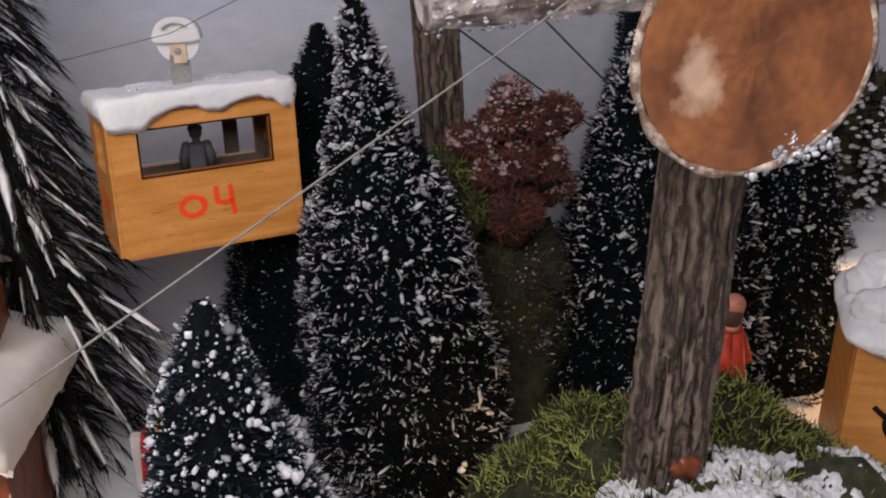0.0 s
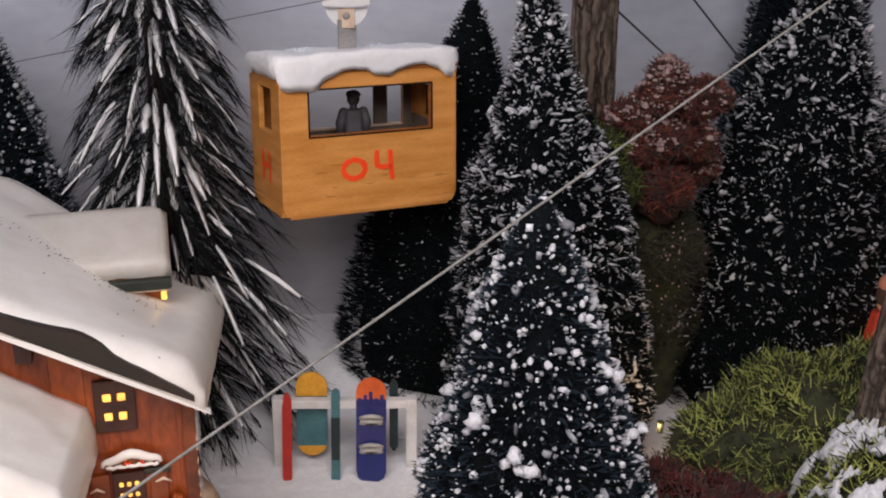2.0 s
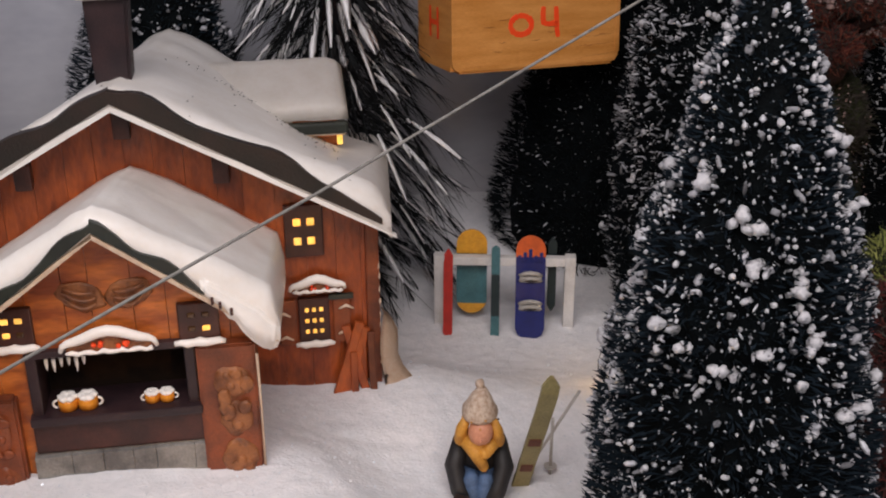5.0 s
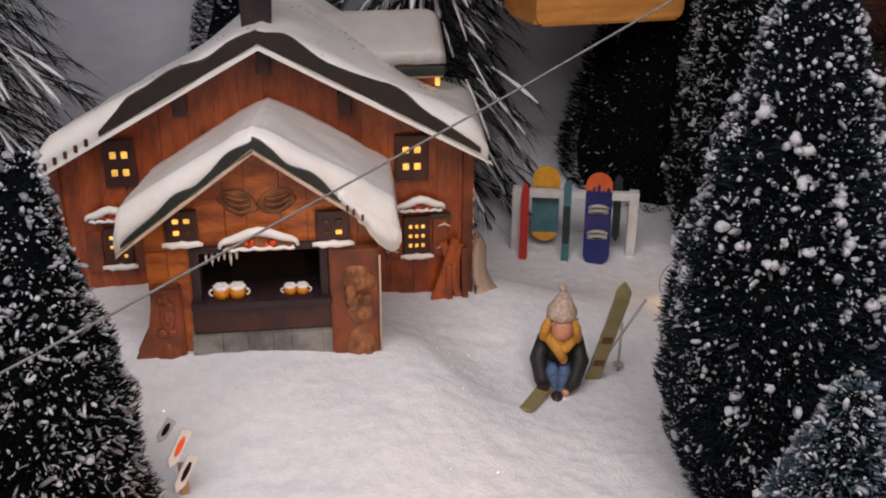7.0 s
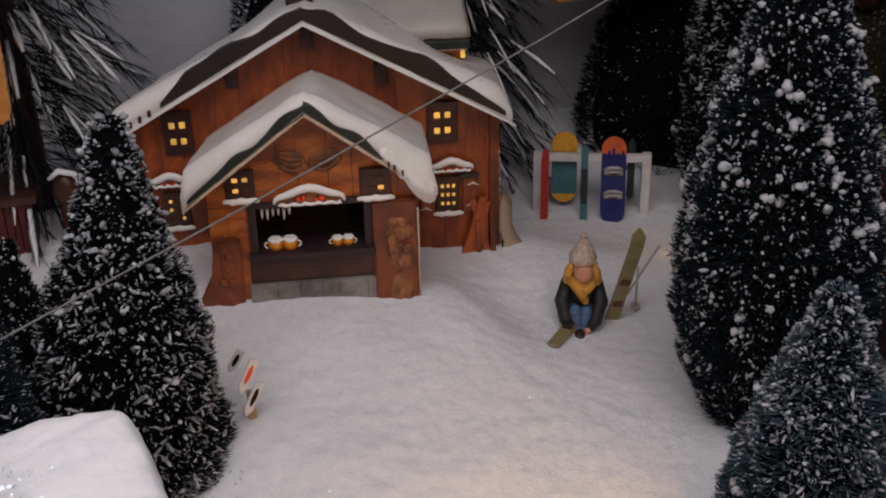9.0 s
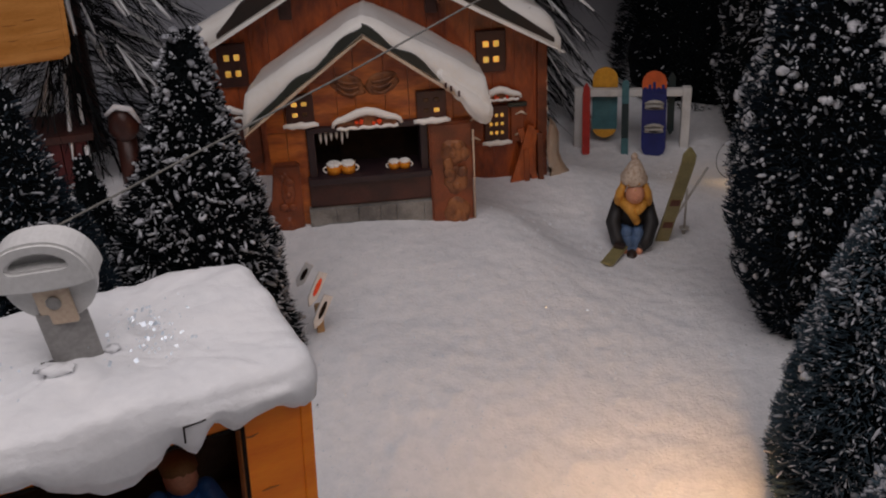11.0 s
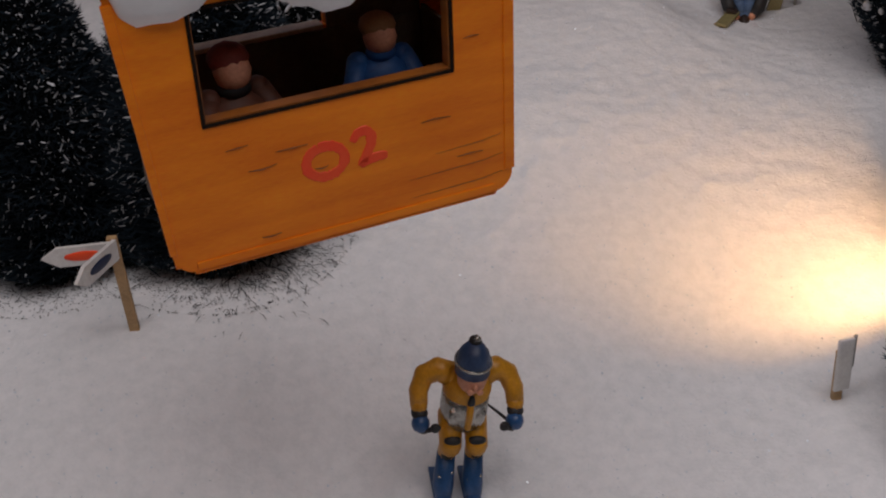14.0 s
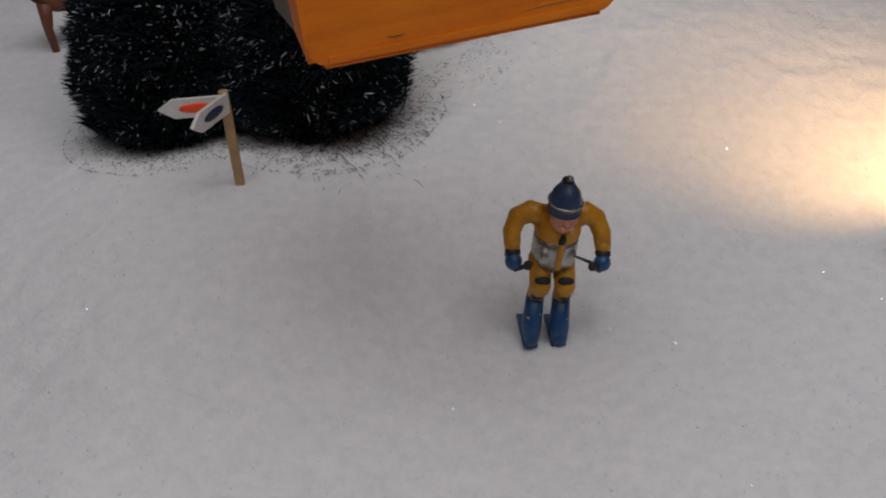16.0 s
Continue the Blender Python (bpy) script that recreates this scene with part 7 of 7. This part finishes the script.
# ---- moss ----
def moss_mound(name, label, centres, filaments, mats, seed, length, base_mat=None, upward=0.6, thick=0.0005, curl=0.5):
    """Lumps coloured dark for the shade between threads, under many short curling threads."""
    rng = np.random.default_rng(seed)
    low = Vector(centres[0][0])
    ob = thing(name, label, "moss", Matrix.Translation(low))
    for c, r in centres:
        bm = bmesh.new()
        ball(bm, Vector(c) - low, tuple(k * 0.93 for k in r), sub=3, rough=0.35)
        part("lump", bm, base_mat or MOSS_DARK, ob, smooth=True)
    groups = [([], []) for _ in mats]
    vol = np.array([r[0] * r[1] + r[0] * r[2] for _, r in centres])
    pick = rng.choice(len(centres), filaments, p=vol / vol.sum())
    for i in pick:
        c, r = centres[i]
        d = rng.normal(size=3)
        d[2] = abs(d[2]) * 0.92 - 0.22
        d /= np.linalg.norm(d)
        p = Vector(c) - low + Vector(d * np.array(r) * (0.95 + 0.12 * noise.noise(Vector(d * 3) + Vector(c) * 40)))
        w = (Vector(d) + Vector(rng.normal(0, curl, 3)) + Vector((0, 0, upward * 0.4))).normalized()
        gv, gf = groups[int(rng.integers(len(mats)))]
        ln = length * rng.uniform(0.5, 1.3)
        u = w.orthogonal().normalized() * thick
        v = w.cross(u).normalized() * thick
        bend = Vector(rng.normal(0, 0.5, 3))
        rows = []
        for t in (0.0, 0.5, 1.0):
            q = p + w * ln * t + bend * ln * t * t * 0.5
            k = 1 - 0.6 * t
            rows.append((q + u * k, q - (u * 0.5 - v * 0.87) * k, q - (u * 0.5 + v * 0.87) * k))
        n = len(gv)
        for row in rows:
            gv += row
        for s in (0, 3):
            for e in range(3):
                gf.append((n + s + e, n + s + (e + 1) % 3, n + s + 3 + (e + 1) % 3, n + s + 3 + e))
    for (gv, gf), mat in zip(groups, mats):
        raw_object("thread_mass", gv, gf, mat, ob, kind="stuff", smooth=True)
    return ob


PINK_SNOW = material("pinkish_snow", (0.42, 0.31, 0.29), (0.22, 0.14, 0.13), 0.9, scale=300, bump=0.5, depth=0.0008)
MOSS_LIGHT = material("pale_moss", (0.4, 0.42, 0.12), (0.2, 0.23, 0.05), 0.85, scale=60, bump=0)
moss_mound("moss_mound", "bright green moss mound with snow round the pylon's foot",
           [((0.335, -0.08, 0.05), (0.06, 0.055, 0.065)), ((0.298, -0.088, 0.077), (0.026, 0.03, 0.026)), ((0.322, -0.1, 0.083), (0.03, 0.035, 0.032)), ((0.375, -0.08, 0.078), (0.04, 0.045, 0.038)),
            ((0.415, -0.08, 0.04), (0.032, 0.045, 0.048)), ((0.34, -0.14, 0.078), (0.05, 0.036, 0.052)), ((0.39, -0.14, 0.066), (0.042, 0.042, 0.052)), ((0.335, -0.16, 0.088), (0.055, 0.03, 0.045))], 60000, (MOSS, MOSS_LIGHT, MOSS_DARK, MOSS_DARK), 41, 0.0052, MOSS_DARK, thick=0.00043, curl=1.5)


def moss_snow():
    """A torn sheet of loose snow over the top of the mound, open where the moss shows through."""
    caps = (((0.335, -0.16, 0.088), (0.055, 0.03, 0.045)), ((0.39, -0.14, 0.066), (0.042, 0.042, 0.052)), ((0.34, -0.14, 0.078), (0.05, 0.036, 0.052)))

    def height(x, y):
        best = None
        for c, r in caps:
            k = 1 - ((x - c[0]) / r[0]) ** 2 - ((y - c[1]) / r[1]) ** 2
            if k > 0:
                z = c[2] + r[2] * math.sqrt(k)
                best = z if best is None else max(best, z)
        return best

    verts, faces, index = [], [], {}
    nx, ny, s = 150, 80, 0.0009
    for j in range(ny):
        for i in range(nx):
            x, y = 0.288 + i * s, -0.19 + j * s
            z = height(x, y)
            cover = noise.noise(Vector((x * 55, y * 55, 3))) + 0.6 * noise.noise(Vector((x * 170, y * 170, 5))) + 0.4 - 7 * abs(y + 0.165) - 2 * abs(x - 0.35)
            if z is not None and cover > 0.0:
                index[i, j] = len(verts)
                rise = min(1.0, cover * 3)
                verts.append((x, y, z + 0.0014 + 0.0042 * rise * (0.5 + 0.5 * noise.noise(Vector((x * 210, y * 210, 1)))) + 0.0026 * noise.noise(Vector((x * 520, y * 520, 2)))))
    for i, j in index:
        q = [(i, j), (i + 1, j), (i + 1, j + 1), (i, j + 1)]
        if all(k in index for k in q):
            faces.append([index[k] for k in q])
    ob = raw_object("moss_snow", verts, faces, CLUMP, smooth=True)
    thick = ob.modifiers.new("body", "SOLIDIFY")
    thick.thickness, thick.offset = 0.002, -1
    tagged(ob, "loose white snow lying over the moss", "snow", kind="stuff")


moss_snow()
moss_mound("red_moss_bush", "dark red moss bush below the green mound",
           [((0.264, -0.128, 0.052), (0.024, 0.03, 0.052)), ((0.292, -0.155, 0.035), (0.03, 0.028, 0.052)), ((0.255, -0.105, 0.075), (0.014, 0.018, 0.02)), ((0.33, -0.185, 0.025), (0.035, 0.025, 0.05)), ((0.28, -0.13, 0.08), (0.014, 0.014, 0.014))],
           26000, (RED_MOSS, RED_MOSS, RED_MOSS, GREY_MOSS), 42, 0.0046, RED_SHADE, thick=0.0004, curl=1.3)
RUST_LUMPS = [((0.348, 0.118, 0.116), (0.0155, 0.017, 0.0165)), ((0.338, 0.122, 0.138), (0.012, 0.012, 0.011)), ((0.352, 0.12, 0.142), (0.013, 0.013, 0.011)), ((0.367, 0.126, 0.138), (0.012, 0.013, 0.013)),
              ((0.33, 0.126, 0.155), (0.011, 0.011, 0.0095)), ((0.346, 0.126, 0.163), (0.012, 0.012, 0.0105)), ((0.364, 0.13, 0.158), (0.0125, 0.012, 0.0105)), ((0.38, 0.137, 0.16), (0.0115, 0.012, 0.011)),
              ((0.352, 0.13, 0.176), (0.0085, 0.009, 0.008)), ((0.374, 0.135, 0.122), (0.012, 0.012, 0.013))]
moss_mound("rust_moss_bush", "rust-red moss bush dusted with snow before the painted sky", RUST_LUMPS, 22000, (RUST_MOSS, RED_MOSS, GREY_MOSS), 43, 0.0042, RED_SHADE, thick=0.0005, curl=1.5)
moss_mound("green_moss_bush", "olive moss tuft beside the rust-red bush", [((0.316, 0.125, 0.138), (0.014, 0.014, 0.016)), ((0.322, 0.12, 0.12), (0.014, 0.016, 0.016))],
           3200, (MOSS_DARK, MOSS_DARK, MOSS), 44, 0.0042, thick=0.0004, curl=1.2)
moss_mound("grey_moss_bank", "grey-brown mossy bank below the rust-red bush", [((0.355, 0.15, 0.03), (0.045, 0.03, 0.07)), ((0.352, 0.13, 0.07), (0.03, 0.02, 0.035))],
           8500, (GREY_MOSS, GREY_MOSS, MOSS_DARK), 45, 0.006, MOSS_DARK, thick=0.0004, curl=1.1)


def bush_snow():
    """Pinkish crumbs of snow lying on the lumps of the rust-red bush, and a few on the bank below it."""
    rng = np.random.default_rng(12)
    bm = bmesh.new()
    for c, r in RUST_LUMPS[1:]:
        for _ in range(330):
            d = rng.normal(size=3)
            d[2] = abs(d[2]) * 1.1 - 0.15
            d /= np.linalg.norm(d)
            p = Vector(c) + Vector(d * np.array(r) * rng.uniform(1.08, 1.32))
            if noise.noise(p * 110) < -0.05 + 0.3 * (d[2] < 0.1):
                continue
            k = 0.00095 * rng.lognormal(-0.25, 0.5)
            ball(bm, p, (k * rng.uniform(0.7, 1.4), k * rng.uniform(0.7, 1.4), k * rng.uniform(0.5, 0.9)), sub=1, rough=0.8)
    for _ in range(110):
        p = Vector((0.352 + rng.normal(0, 0.016), 0.11 + rng.normal(0, 0.003), rng.uniform(0.03, 0.1)))
        ball(bm, p, 0.0005 * rng.uniform(0.5, 1.6), sub=1, rough=0.8)
    tagged(mesh_object("bush_snow", bm, PINK_SNOW, smooth=True), "pinkish snow crumbs on the rust-red bush", "snow", kind="stuff")


bush_snow()
moss_mound("snowy_thicket", "dark grey thicket with snow lumps behind the wooden cabin", [((0.598, 0.19, 0.07), (0.034, 0.02, 0.05)), ((0.6, 0.185, 0.12), (0.03, 0.02, 0.03)), ((0.585, 0.2, 0.02), (0.03, 0.02, 0.05))],
           3600, (GREY_MOSS, NEEDLE), 47, 0.008, MOSS_DARK, thick=0.0006, curl=1.0)
tagged(mesh_object("thicket_snow", snow_lumps(((0.588, 0.165, 0.07), (0.6, 0.165, 0.14)), 190, 0.0024, 13, 0.013), CLUMP, smooth=True), "lumps of grey-white snow on the dark thicket", "snow", kind="stuff")
stump = mesh_object("bark_stump", trunk_mesh([(0.042, -0.436, -0.07), (0.044, -0.434, -0.042)], [0.014, 0.012], 8.0, 40, 20, 0.12), BARK)
tagged(stump, "short dark stump standing in the snow", "stump")
